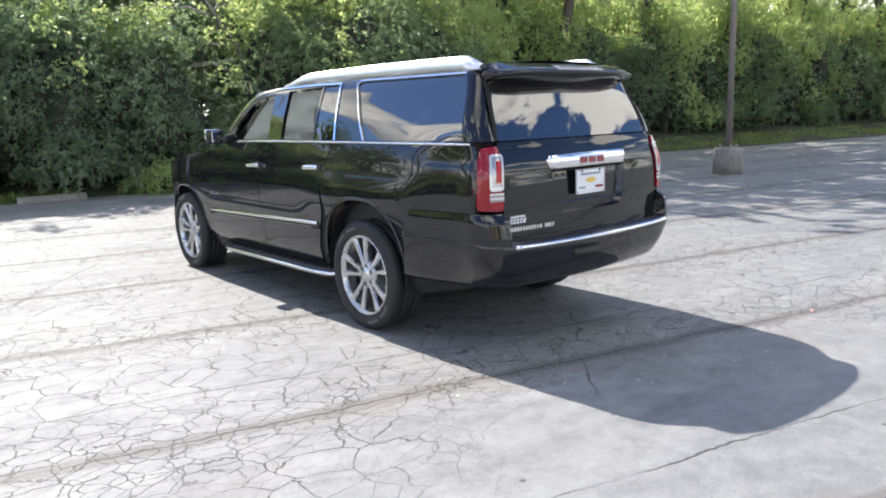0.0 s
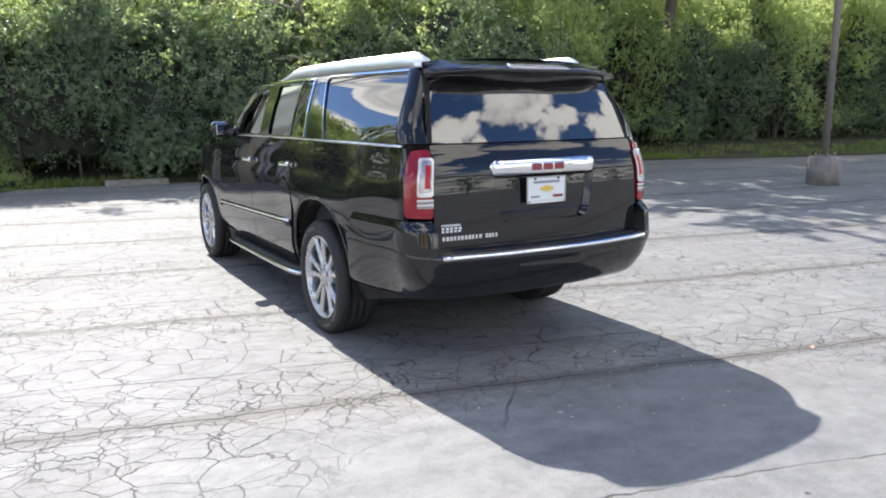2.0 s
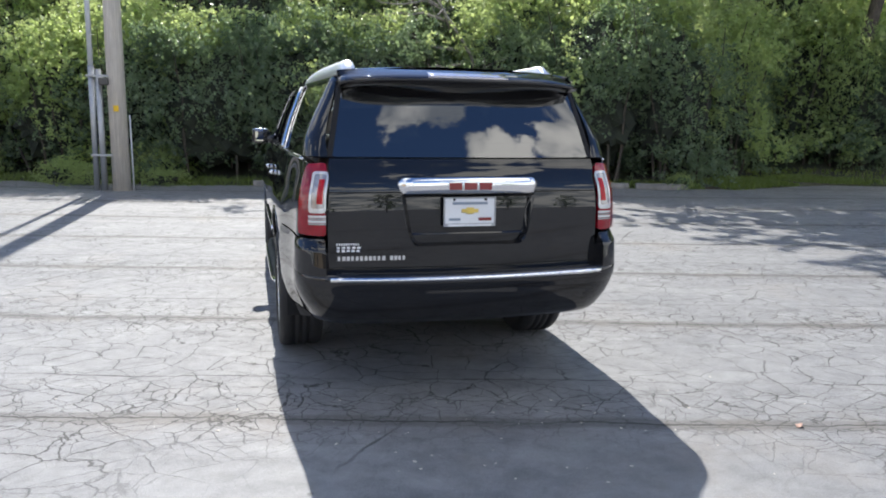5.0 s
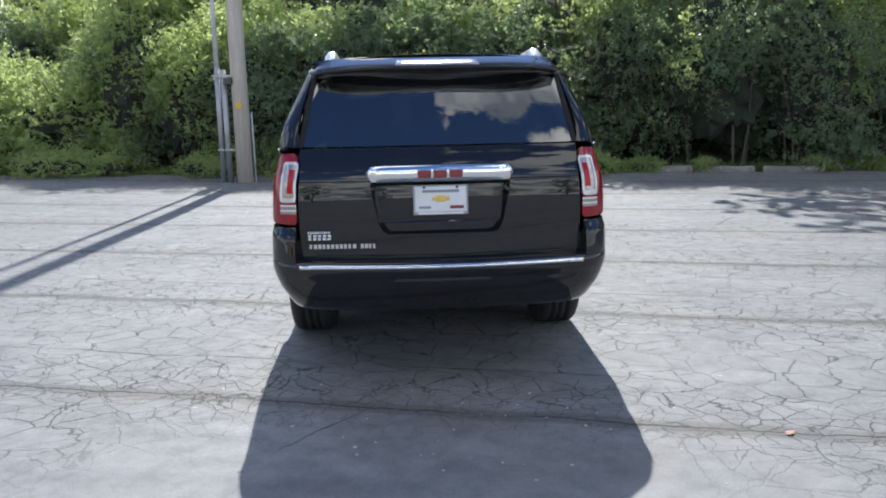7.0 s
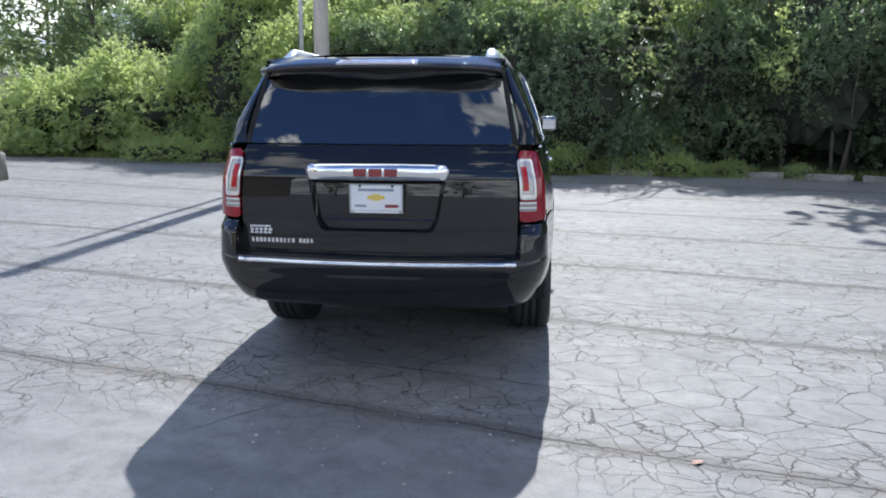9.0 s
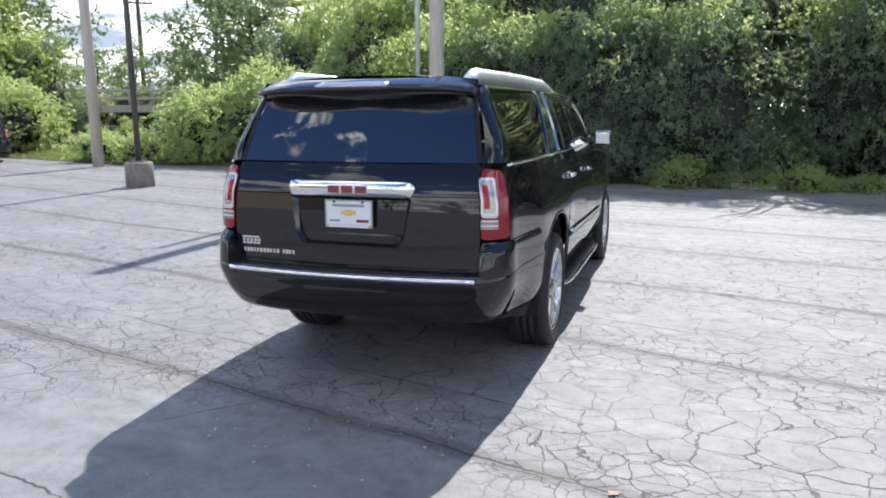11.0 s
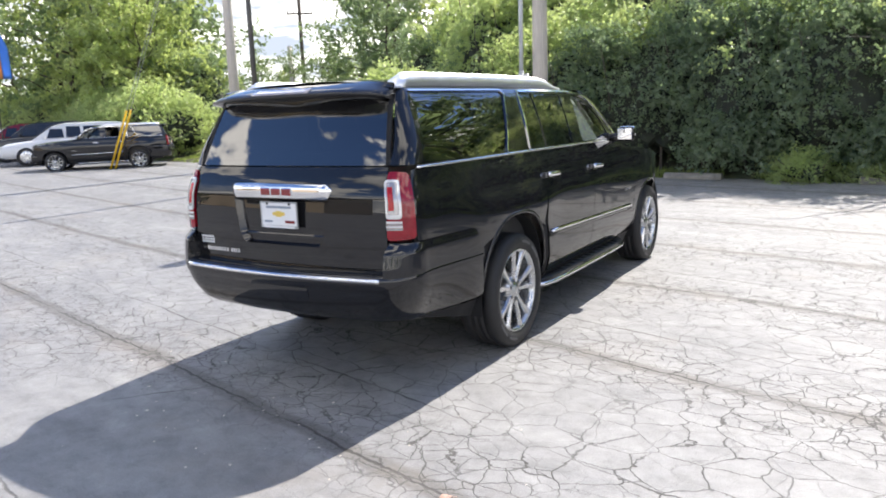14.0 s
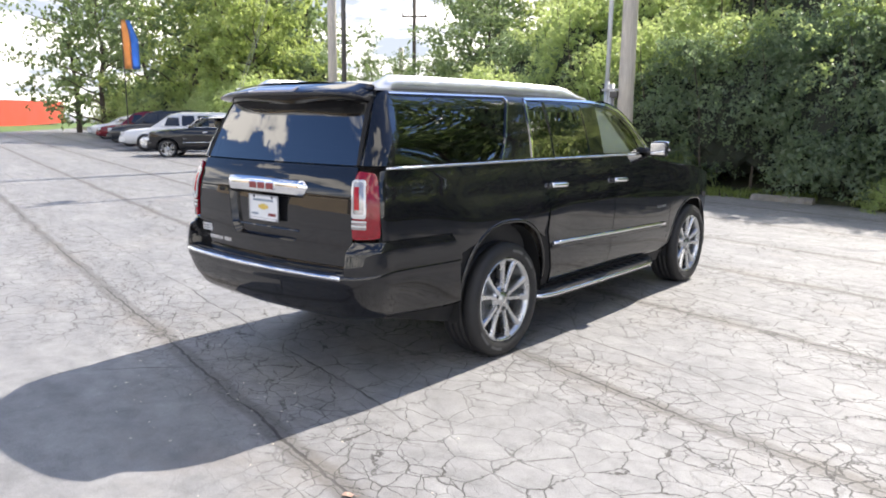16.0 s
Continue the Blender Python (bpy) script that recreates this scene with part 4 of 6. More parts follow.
    # ---- rear spoiler
    bm = bmesh.new()
    rows = []
    for i in range(25):
        t = -1 + 2 * i / 24
        e = abs(t)
        x = 0.690 * t
        yb = -1.230 + 0.115 * e**4
        zt = 1.832 - 0.020 * e**4
        rows.append([bm.verts.new(p) for p in ((x, -0.985, zt + 0.036 - 0.010 * e), (x, yb + 0.14, zt + 0.010), (x, yb + 0.06, zt - 0.016), (x, yb + 0.012, zt - 0.034), (x, yb + 0.004, zt - 0.044), (x, yb + 0.014, zt - 0.056), (x * 0.995, yb + 0.10, zt - 0.090 + 0.02 * e), (x * 0.99, -1.035, zt - 0.12 + 0.05 * e))])
    for a, b in zip(rows, rows[1:]):
        for k in range(7):
            bm.faces.new((a[k], b[k], b[k + 1], a[k + 1]))
    bm.faces.new(rows[0])
    bm.faces.new(rows[-1][::-1])
    bmesh.ops.recalc_face_normals(bm, faces=bm.faces)
    sp = part("spoiler", bm, BLACK, car, "glossy black roof spoiler", True)
    # high brake lamp in a shallow notch of the spoiler
    bm = bmesh.new()
    rows = []
    for i in range(13):
        t = -1 + i / 6
        x = 0.225 * t
        yb = -1.236
        rows.append([bm.verts.new(p) for p in ((x * 0.96, yb + 0.088, 1.829), (x * 0.96, yb + 0.062, 1.821), (x, yb + 0.037, 1.812), (x, yb + 0.016, 1.802), (x, yb + 0.020, 1.796))])
    for a, b in zip(rows, rows[1:]):
        for k in range(4):
            bm.faces.new((a[k], b[k], b[k + 1], a[k + 1]))
    bm.faces.new(rows[0])
    bm.faces.new(rows[-1][::-1])
    bmesh.ops.recalc_face_normals(bm, faces=bm.faces)
    part("high_brake_lamp", bm, BRAKELENS, sp, "glossy smoked high brake lamp", True)

    # ---- tailgate
    gl = rounded([(-0.752, 1.372), (0.752, 1.372), (0.672, 1.775), (-0.672, 1.775)], (0.03, 0.03, 0.03, 0.03))
    part("rear_window", skin_mesh("rear_window", rear_line(gl), PRIVACY, 0.0, 0.05, 0.004), PRIVACY, car, "dark tinted tailgate window")
    # black sheet laid on as the shadow that the spoiler throws
    part("glass_shade_band", skin_mesh("glass_shade_band", rear_line([(-0.668, 1.772), (-0.60, 1.722), (-0.45, 1.698), (-0.2, 1.690), (0.2, 1.690), (0.45, 1.698), (0.60, 1.722), (0.668, 1.772)]), GLOSSTRIM, 0.003, 0.05, 0.002), GLOSSTRIM, car, "black band painted as the spoiler's shadow along the top of the glass")
    for s in (-1, 1):
        pil = [(from_x(s * 0.762, 1.372), 1.372), (from_y(-1.02, 1.372, s), 1.372), (from_y(-0.930, 1.806, s), 1.806), (from_x(s * 0.676, 1.806), 1.806)]
        part("rear_pillar", skin_mesh("rear_pillar", pil, BLACK, 0.002, 0.03, 0.02), BLACK, car, "glossy black rear pillar")
        part("glass_seal", ribbon(surf, [(from_x(s * (0.757 - 0.083 * i / 10), 1.372 + 0.425 * i / 10), 1.372 + 0.425 * i / 10) for i in range(11)], ((-0.015, -0.010), (-0.015, 0.001), (-0.007, 0.004), (0.007, 0.004), (0.015, 0.001), (0.015, -0.010))), DARK, car)
    up = [(-0.768, 1.188), (0.768, 1.188), (0.766, 1.330), (0.758, 1.362), (-0.758, 1.362), (-0.766, 1.330)]
    tg = part("tailgate_upper", skin_mesh("tailgate_upper", rear_line(up), BLACK, 0.004, 0.04, 0.02), BLACK, car, "glossy black upper tailgate")
    recess = rounded([(-0.315, 0.892), (0.315, 0.892), (0.345, 0.960), (0.385, 1.175), (-0.385, 1.175), (-0.345, 0.960)], (0.06, 0.06, 0.02, 0.01, 0.01, 0.02))
    lo = [(-0.778, 0.765), (0.778, 0.765), (0.768, 1.183), (-0.768, 1.183)]
    part("tailgate", skin_mesh("tailgate", rear_line(lo), BLACK, 0.004, 0.04, 0.03, [rear_line(recess)]), BLACK, car, "glossy black tailgate with plate recess")
    # plate recess: a shallow pan with sloping sides
    inner = rounded([(-0.288, 0.905), (0.288, 0.905), (0.322, 0.962), (0.355, 1.160), (-0.355, 1.160), (-0.322, 0.962)], (0.06, 0.06, 0.02, 0.01, 0.01, 0.02))
    bm = bmesh.new()
    ro = [bm.verts.new(surf(from_x(x, z), z, 0.003)) for x, z in recess]
    ri = [bm.verts.new(surf(from_x(x, z), z, -0.036)) for x, z in inner]
    for i in range(len(ro)):
        j = (i + 1) % len(ro)
        bm.faces.new((ro[i], ro[j], ri[j], ri[i]))
    bmesh.ops.recalc_face_normals(bm, faces=bm.faces)
    pan = part("plate_recess", skin_mesh("plate_recess", rear_line(inner), BLACK, -0.036, 0.04, 0.0), BLACK, car, "glossy black recess round the plate")
    part("recess_side", bm, BLACK, pan, "", True)
    part("recess_crease", ribbon(surf, [(from_x(x, z), z) for x, z in along([(-0.322, 0.955), (0.0, 0.957), (0.322, 0.955)], 8)], ((-0.005, -0.036), (-0.004, -0.024), (0.004, -0.027), (0.005, -0.036))), BLACK, car)
    # chrome bar
    bm = bmesh.new()
    rows = []
    for i in range(29):
        t = -1 + 2 * i / 28
        e = abs(t)
        x = 0.402 * t
        h = 0.047 * (1 - 0.62 * max(0.0, (e - 0.90) / 0.10) ** 2)
        zc = 1.224 - 0.004 * e * e
        base = surf(from_x(x, zc), zc)
        prof = ((-1.0, 0.0), (-0.98, 0.016), (-0.86, 0.022), (-0.2, 0.028), (0.4, 0.026), (0.88, 0.018), (1.0, 0.004))
        k = 1 - 0.92 * max(0.0, (e - 0.84) / 0.16) ** 2
        rows.append([bm.verts.new(base + Vector((0, -o * k, a * h))) for a, o in prof])
    for a, b in zip(rows, rows[1:]):
        for k in range(6):
            bm.faces.new((a[k], b[k], b[k + 1], a[k + 1]))
    bm.faces.new(rows[0])
    bm.faces.new(rows[-1][::-1])
    bmesh.ops.recalc_face_normals(bm, faces=bm.faces)
    bar = part("chrome_bar", bm, CHROME, car, "bright chrome bar over the plate", True)
    for i in range(3):
        x0 = -0.124 + i * 0.086
        bm = bmesh.new()
        yb = surf(from_x(x0, 1.22), 1.22).y - 0.027
        box(bm, x0, x0 + 0.074, yb - 0.006, yb + 0.01, 1.199, 1.241, 0.006)
        part("badge_block", bm, REDMARK, bar, "red badge block with chrome edge")
        part("badge_edge", boxed(x0 - 0.004, x0 + 0.078, yb - 0.003, yb + 0.01, 1.195, 1.245, 0.006), CHROME, bar)
    # plate
    yp = rear_y(1.08) - 0.001
    pl = part("number_plate", boxed(-0.142, 0.142, yp, yp + 0.006, 1.012, 1.152, 0.004), PLATE, car, "white dealer plate with gold mark")
    part("plate_frame", plate_frame(yp), GALV, pl, "thin plate frame")
    part("plate_bar", boxed(-0.10, 0.10, yp - 0.0035, yp, 1.118, 1.132, 0.0), INK, pl)
    bm = bmesh.new()
    box(bm, -0.048, 0.048, yp - 0.004, yp, 1.074, 1.094, 0.004)
    box(bm, -0.022, 0.022, yp - 0.0045, yp, 1.066, 1.102, 0.004)
    part("plate_mark", bm, GOLD, pl, "gold mark")
    part("plate_bar", boxed(-0.12, -0.055, yp - 0.0035, yp, 1.030, 1.043, 0.0), INK, pl)
    part("plate_bar", boxed(0.05, 0.125, yp - 0.0035, yp, 1.028, 1.045, 0.0), REDMARK, pl)
    part("plate_bar", boxed(-0.125, 0.125, yp - 0.006, yp, 0.998, 1.010, 0.0), WHITEMARK, pl)
    for x in (-0.09, 0.09):
        part("plate_bolt", lathe(bmesh.new(), [(0.008, yp), (0.007, yp - 0.006), (0.0, yp - 0.007)], 10, "z", Matrix(((1, 0, 0, x), (0, 0, 1, 0), (0, 1, 0, 1.146), (0, 0, 0, 1)))), DARK, pl, "", True)
    # model name bars, dealer sticker
    on_gate = lambda a, b, o: surf(from_x(a, b), b, o + 0.004)
    letter_bars(car, "model_badge", on_gate, -0.730, 0.820, 0.262, 0.024, 11, CHROME, 1, "row of chrome badge bars")
    letter_bars(car, "model_badge", on_gate, -0.448, 0.820, 0.090, 0.024, 4, CHROME, 2, "row of chrome badge bars")
    for zz, ww in ((0.903, 0.125), (0.885, 0.135), (0.868, 0.130)):
        letter_bars(car, "dealer_sticker", on_gate, -0.735, zz, ww, 0.012, 10 if zz > 0.90 else 5, WHITEMARK, 3, "small white dealer sticker bars")
    # ---- bumper
    ue = from_y(-0.515, 0.60)
    us = sorted({-ue + (ue - 1.10) * i / 8 for i in range(9)} | {-1.10 + 2.20 * i / 60 for i in range(61)} | {1.10 + (ue - 1.10) * i / 8 for i in range(9)})
    vs = [bumper_point(u, z, o) for u in us for z, o in BUMPER]
    n = len(BUMPER)
    fs = [[i * n + k, (i + 1) * n + k, (i + 1) * n + k + 1, i * n + k + 1] for i in range(len(us) - 1) for k in range(n - 1)]
    bmp = part("rear_bumper", mesh_of("rear_bumper", vs, fs, BLACK, True), BLACK, car, "glossy black rear bumper")
    pts = [bumper_point(from_x(-0.765 + 1.53 * i / 24, 0.735), 0.735, 0.102) for i in range(25)]
    bm = bmesh.new()
    rows = [[bm.verts.new(p + Vector((0, o, a))) for a, o in ((-0.013, 0.012), (-0.012, -0.004), (0.0, -0.010), (0.012, -0.003), (0.013, 0.012))] for p in pts]
    for a, b in zip(rows, rows[1:]):
        for k in range(4):
            bm.faces.new((a[k], b[k], b[k + 1], a[k + 1]))
    bm.faces.new(rows[0])
    bm.faces.new(rows[-1][::-1])
    bmesh.ops.recalc_face_normals(bm, faces=bm.faces)
    part("bumper_chrome", bm, CHROME, bmp, "chrome strip across the bumper", True)
    # ribbed step pad on the ledge
    for i in range(3):
        bm = bmesh.new()
        rows = []
        for p in pts[1:-1]:
            rows.append([bm.verts.new(p + Vector((0, 0.030 + i * 0.020 + a, b))) for a, b in ((0.0, 0.020), (0.002, 0.031), (0.010, 0.031), (0.012, 0.022))])
        for a, b in zip(rows, rows[1:]):
            for k in range(3):
                bm.faces.new((a[k], b[k], b[k + 1], a[k + 1]))
        bmesh.ops.recalc_face_normals(bm, faces=bm.faces)
        part("step_pad", bm, TRIM, bmp, "black plastic step pad")
    part("tow_cover", tow_cover(), BLACK, bmp, "tow hitch cover panel", True)
    # ---- underbody
    ub = part("underbody", boxed(-0.74, 0.74, -0.86, 4.0, 0.38, 0.50, 0.05), DARK, car, "dark underbody")
    part("spare_tank", boxed(-0.45, 0.30, -0.90, -0.45, 0.36, 0.44, 0.03), DARK, ub)
    part("rear_axle", tube(bmesh.new(), [(-0.80, 0, 0.395), (-0.1, 0, 0.395), (0.0, 0, 0.395), (0.1, 0, 0.395), (0.8, 0, 0.395)], (0.045, 0.05, 0.13, 0.05, 0.045), 14), DARK, ub, "", True)
    part("front_axle", tube(bmesh.new(), [(-0.80, 3.302, 0.395), (0.8, 3.302, 0.395)], 0.04, 10), DARK, ub, "", True)
    part("exhaust_pipe", tube(bmesh.new(), [(0.42, 1.2, 0.36), (0.45, -0.3, 0.40), (0.50, -0.55, 0.42), (0.52, -0.80, 0.42)], 0.035, 12), DARK, ub, "dark exhaust pipe", True)
    # ---- nose
    nose(car)
    # ---- cabin
    cabin(car)
    for nm, s in SIDES:
        for y in (0.0, 3.302):
            make_wheel("wheel", car, Matrix.Translation((s * 0.862, y, 0.404)), s)
    return car


def plate_frame(yp):
    bm = bmesh.new()
    for x0, x1, z0, z1 in ((-0.150, 0.150, 1.150, 1.158), (-0.150, 0.150, 0.996, 1.012), (-0.150, -0.142, 1.0, 1.155), (0.142, 0.150, 1.0, 1.155)):
        box(bm, x0, x1, yp - 0.003, yp + 0.008, z0, z1, 0.002, 1)
    return bm


def tow_cover():
    """A flush cover let into the bumper."""
    bm = bmesh.new()
    rows = []
    for i in range(9):
        x = -0.26 + 0.52 * i / 8
        rows.append([bm.verts.new((x, surf(from_x(x, z), z).y - o - 0.012, z)) for z, o in ((0.662, 0.087), (0.652, 0.090), (0.600, 0.084), (0.530, 0.069), (0.520, 0.060))])
    for p, q in zip(rows, rows[1:]):
        for k in range(4):
            bm.faces.new((p[k], q[k], q[k + 1], p[k + 1]))
    bmesh.ops.recalc_face_normals(bm, faces=bm.faces)
    return bm


def mirror_shell(s):
    bm = bmesh.new()
    box(bm, s * 1.050 - 0.082, s * 1.050 + 0.082, 2.262, 2.36, 1.330, 1.465, 0.035, 4)
    for v in bm.verts:
        if v.co.y > 2.32:
            v.co.x += s * -0.02
    return bm


def mirror_cap(s):
    bm = bmesh.new()
    box(bm, s * 1.048 - 0.083, s * 1.048 + 0.083, 2.295, 2.375, 1.372, 1.469, 0.035, 4)
    return bm


def nose(car):
    """Windscreen, bonnet, grille and front bumper."""
    nx, ny = 16, 14

    def screen(s, t):
        y = ROOF_Y1 + (2.62 - ROOF_Y1) * t
        top = roof_point(s, ROOF_Y1)
        z = 1.855 - 0.035 * t - 0.530 * t**1.15
        w = 0.715 + 0.115 * t
        yy = y - 0.16 * abs(s) ** 2.2 * (0.4 + 0.9 * t)
        k = sstep(0.0, 0.15, t)
        return Vector((top.x * (1 - k) + s * w * k, top.y * (1 - k) + yy * k, top.z * (1 - k) + (z - 0.02 * s * s) * k))

    vs = [screen(-1 + 2 * i / nx, j / ny) for j in range(ny + 1) for i in range(nx + 1)]
    fs = [[j * (nx + 1) + i, j * (nx + 1) + i + 1, (j + 1) * (nx + 1) + i + 1, (j + 1) * (nx + 1) + i] for j in range(ny) for i in range(nx)]
    part("windscreen", mesh_of("windscreen", vs, fs, DUSTY, True), DUSTY, car, "clear windscreen with a film of dust")
    pil_y = pchip((0, 0.3, 0.5, 0.65, 0.8, 0.93, 1.0), (1.62, 1.80, 1.94, 2.05, 2.20, 2.31, 2.33))
    pil_z = pchip((0, 0.3, 0.5, 0.65, 0.8, 0.93, 1.0), (1.806, 1.792, 1.747, 1.688, 1.570, 1.445, 1.37))
    for s in (-1, 1):
        pts = []
        for i in range(13):
            t = i / 12
            a = screen(s, t)
            u = (pil_y(t), pil_z(t))
            b = surf(from_y(u[0], u[1], s), u[1])
            pts.append((a, b))
        bm = bmesh.new()
        rows = [[bm.verts.new(p) for p in (a + Vector((-s * 0.03, 0, 0.004)), a + Vector((s * 0.004, 0, 0.012)), (a + b) / 2 + Vector((s * 0.018, 0, 0.014)), b + Vector((s * 0.003, 0, 0.004)), b - Vector((s * 0.03, 0, 0.02)), a - Vector((s * 0.03, 0, 0.03)))] for a, b in pts]
        for a, b in zip(rows, rows[1:]):
            for k in range(6):
                bm.faces.new((a[k], a[(k + 1) % 6], b[(k + 1) % 6], b[k]))
        bm.faces.new(rows[0])
        bm.faces.new(rows[-1][::-1])
        bmesh.ops.recalc_face_normals(bm, faces=bm.faces)
        part("front_pillar", bm, BLACK, car, "glossy black front pillar", True)

    def hood(s, t):
        y = 2.52 + (4.12 - 2.52) * t
        ez = 1.275 - 0.14 * t
        w = width_at(y, min(ez, 1.35)) - 0.012
        cz = 1.325 - 0.115 * t - 0.05 * t**6
        z = ez + (cz - ez) * (1 - abs(s) ** 3.0)
        return Vector((s * w, y - (0.10 * abs(s) ** 3 if t > 0.9 else 0.0), z))

    vs = [hood(-1 + 2 * i / nx, j / ny) for j in range(ny + 1) for i in range(nx + 1)]
    part("bonnet", mesh_of("bonnet", vs, fs, BLACK, True), BLACK, car, "glossy black bonnet")
    part("cowl", boxed(-0.84, 0.84, 2.20, 2.66, 1.15, 1.262, 0.02), TRIM, car)
    part("front_bumper", boxed(-0.78, 0.78, 3.70, 4.26, 0.42, 0.78, 0.10, 4), BLACK, car, "glossy black front bumper", True)
    part("front_panel", boxed(-0.79, 0.79, 3.70, 4.14, 0.70, 1.13, 0.06, 4), BLACK, car, "", True)
    g = part("grille", boxed(-0.46, 0.46, 4.12, 4.19, 0.76, 1.10, 0.02), DARK, car, "dark front grille")
    for i in range(5):
        part("grille_slat", boxed(-0.45, 0.45, 4.18, 4.205, 0.79 + i * 0.066, 0.815 + i * 0.066, 0.008), CHROME, g)
    for s in (-1, 1):
        part("headlamp", boxed(min(s * 0.48, s * 0.78), max(s * 0.48, s * 0.78), 4.06, 4.16, 0.92, 1.10, 0.03), CLEARLENS, car, "clear headlamp", True)


def seat(car, x, y, w=0.52):
    st = part("car_seat", boxed(x - w / 2, x + w / 2, y - 0.05, y + 0.48, 0.72, 0.90, 0.06, 3), LEATHER, car, "pale leather seat", True)
    m = Matrix.Translation((x, y, 0.86)) @ Matrix.Rotation(radians(14), 4, "X")
    part("seat_back", boxed(-w / 2, w / 2, -0.09, 0.06, 0.0, 0.58, 0.06, 3, m), LEATHER, st, "", True)
    part("head_rest", boxed(-0.14, 0.14, -0.07, 0.05, 0.61, 0.80, 0.05, 3, m), LEATHER, st, "", True)
    for e in (-0.06, 0.06):
        part("head_rest_post", tube(bmesh.new(), [m @ Vector((e, -0.01, 0.55)), m @ Vector((e, -0.01, 0.66))], 0.008, 8), CHROME, st)


def cabin(car):
    part("cabin_floor", boxed(-0.86, 0.86, -1.05, 2.5, 0.50, 0.60, 0.02), CABIN, car, "dark cabin carpet")
    for x in (-0.42, 0.42):
        seat(car, x, 1.45)
        seat(car, x, 0.45)
    for x in (-0.45, 0.0, 0.45):
        seat(car, x, -0.50, 0.44)
    part("dashboard", boxed(-0.82, 0.82, 2.05, 2.50, 0.90, 1.24, 0.08, 3), LEATHER, car, "pale dashboard", True)
    part("centre_console", boxed(-0.14, 0.14, 0.95, 2.1, 0.60, 0.90, 0.04, 3), CABIN, car, "", True)
    m = Matrix.Translation((-0.42, 1.98, 1.12)) @ Matrix.Rotation(radians(-65), 4, "X")
    pts = [m @ Vector((0.19 * math.cos(a), 0.19 * math.sin(a), 0)) for a in [2 * math.pi * i / 24 for i in range(25)]]
    wheel = part("steering_wheel", tube(bmesh.new(), pts, 0.016, 8, False), CABIN, car, "", True)
    part("steering_boss", boxed(-0.08, 0.08, -0.05, 0.06, -0.03, 0.02, 0.02, 2, m), CABIN, wheel, "", True)
    part("steering_column", tube(bmesh.new(), [m @ Vector((0, 0, 0)), (-0.42, 2.2, 1.02)], 0.03, 8), CABIN, wheel)
    part("inside_mirror", boxed(-0.12, 0.12, 1.78, 1.81, 1.60, 1.67, 0.015), CABIN, car)
    part("inside_mirror_stalk", tube(bmesh.new(), [(0, 1.80, 1.66), (0, 1.80, 1.76)], 0.012, 8), CABIN, car)
    for s in (-1, 1):
        part("door_card", boxed(min(s * 0.83, s * 0.88), max(s * 0.83, s * 0.88), 0.5, 2.4, 0.62, 1.30, 0.02), LEATHER, car, "pale door lining")
        part("cargo_lining", boxed(min(s * 0.76, s * 0.86), max(s * 0.76, s * 0.86), -1.0, 0.42, 0.60, 1.30, 0.02), CABIN, car, "dark cargo lining")


MIRRORG = plain("mirror_glass", (0.9, 0.9, 0.92), 0.02, 1.0, 0.02)
suv = make_suv("large glossy black suv with chrome trim on cracked asphalt")


# ---- ground ----
def ground_z(x, y):
    """The lot rises very gently away from the vehicle."""
    r = max(0.0, math.hypot(x, y - 0.5) - 6.5)
    return 0.012 * min(r * r / (r + 2.0), 80.0)


def make_ground():
    """One sheet: fine near the vehicle, coarse out to the horizon."""
    ticks = sorted({-900, -400, -200, -140, -100, -80, -60, -50, *range(-44, 45, 2), 50, 60, 80, 100, 140, 200, 400, 900})
    n = len(ticks)
    vs = [(x, y, ground_z(x, y)) for y in ticks for x in ticks]
    fs = [[j * n + i, j * n + i + 1, (j + 1) * n + i + 1, (j + 1) * n + i] for j in range(n - 1) for i in range(n - 1)]
    ob = new("ground", mesh_of("ground", vs, fs, ASPHALT, True))
    tagged(ob, "cracked weathered grey asphalt parking lot", "ground", kind="structure")


make_ground()

# the planted edge of the lot, from west to east
EDGE = ((-60, 24), (-40, 18.6), (-26, 15.6), (-20, 14.6), (-15.3, 13.6), (-12, 14.2), (-8, 13.9), (-6, 13.4), (-4, 12.7), (-2.5, 12.3), (0, 12.1), (3, 11.5), (5, 11.6), (8, 10.4), (10, 9.8), (13, 10.4), (16, 8.9), (20, 7.4), (26, 5.8), (45, 0.0))


def edge_y(x):
    return float(np.interp(x, [p[0] for p in EDGE], [p[1] for p in EDGE]))


def bank_z(x, y):
    d = y - edge_y(x)
    return ground_z(x, y) + float(np.interp(d, (0, 0.12, 0.5, 1.5, 3, 6, 10, 16, 30), (-0.02, 0.04, 0.07, 0.15, 0.3, 0.6, 0.8, 0.9, 1.0)))


def make_bank():
    """The earth under the hedge, rising away from the lot."""
    xs = np.arange(-60, 46, 0.5)
    ds = (-0.02, 0.12, 0.5, 1.0, 1.5, 2.2, 3, 4.5, 6, 10, 16, 30)
    vs, fs = [], []
    for x in xs:
        for d in ds:
            y = edge_y(x) + d + 0.16 * noise.noise(Vector((x * 0.8, 0, 0)))
            vs.append((float(x), y, bank_z(x, edge_y(x) + d) + (0.06 * noise.noise(Vector((x * 1.7, d * 2, 3))) if d > 0.2 else 0)))
    n = len(ds)
    for i in range(len(xs) - 1):
        for k in range(n - 1):
            fs.append([i * n + k, (i + 1) * n + k, (i + 1) * n + k + 1, i * n + k + 1])
    tagged(new("bank", mesh_of("bank", vs, fs, EARTH, True)), "dark earth bank with leaf litter", "bank", kind="structure")


make_bank()


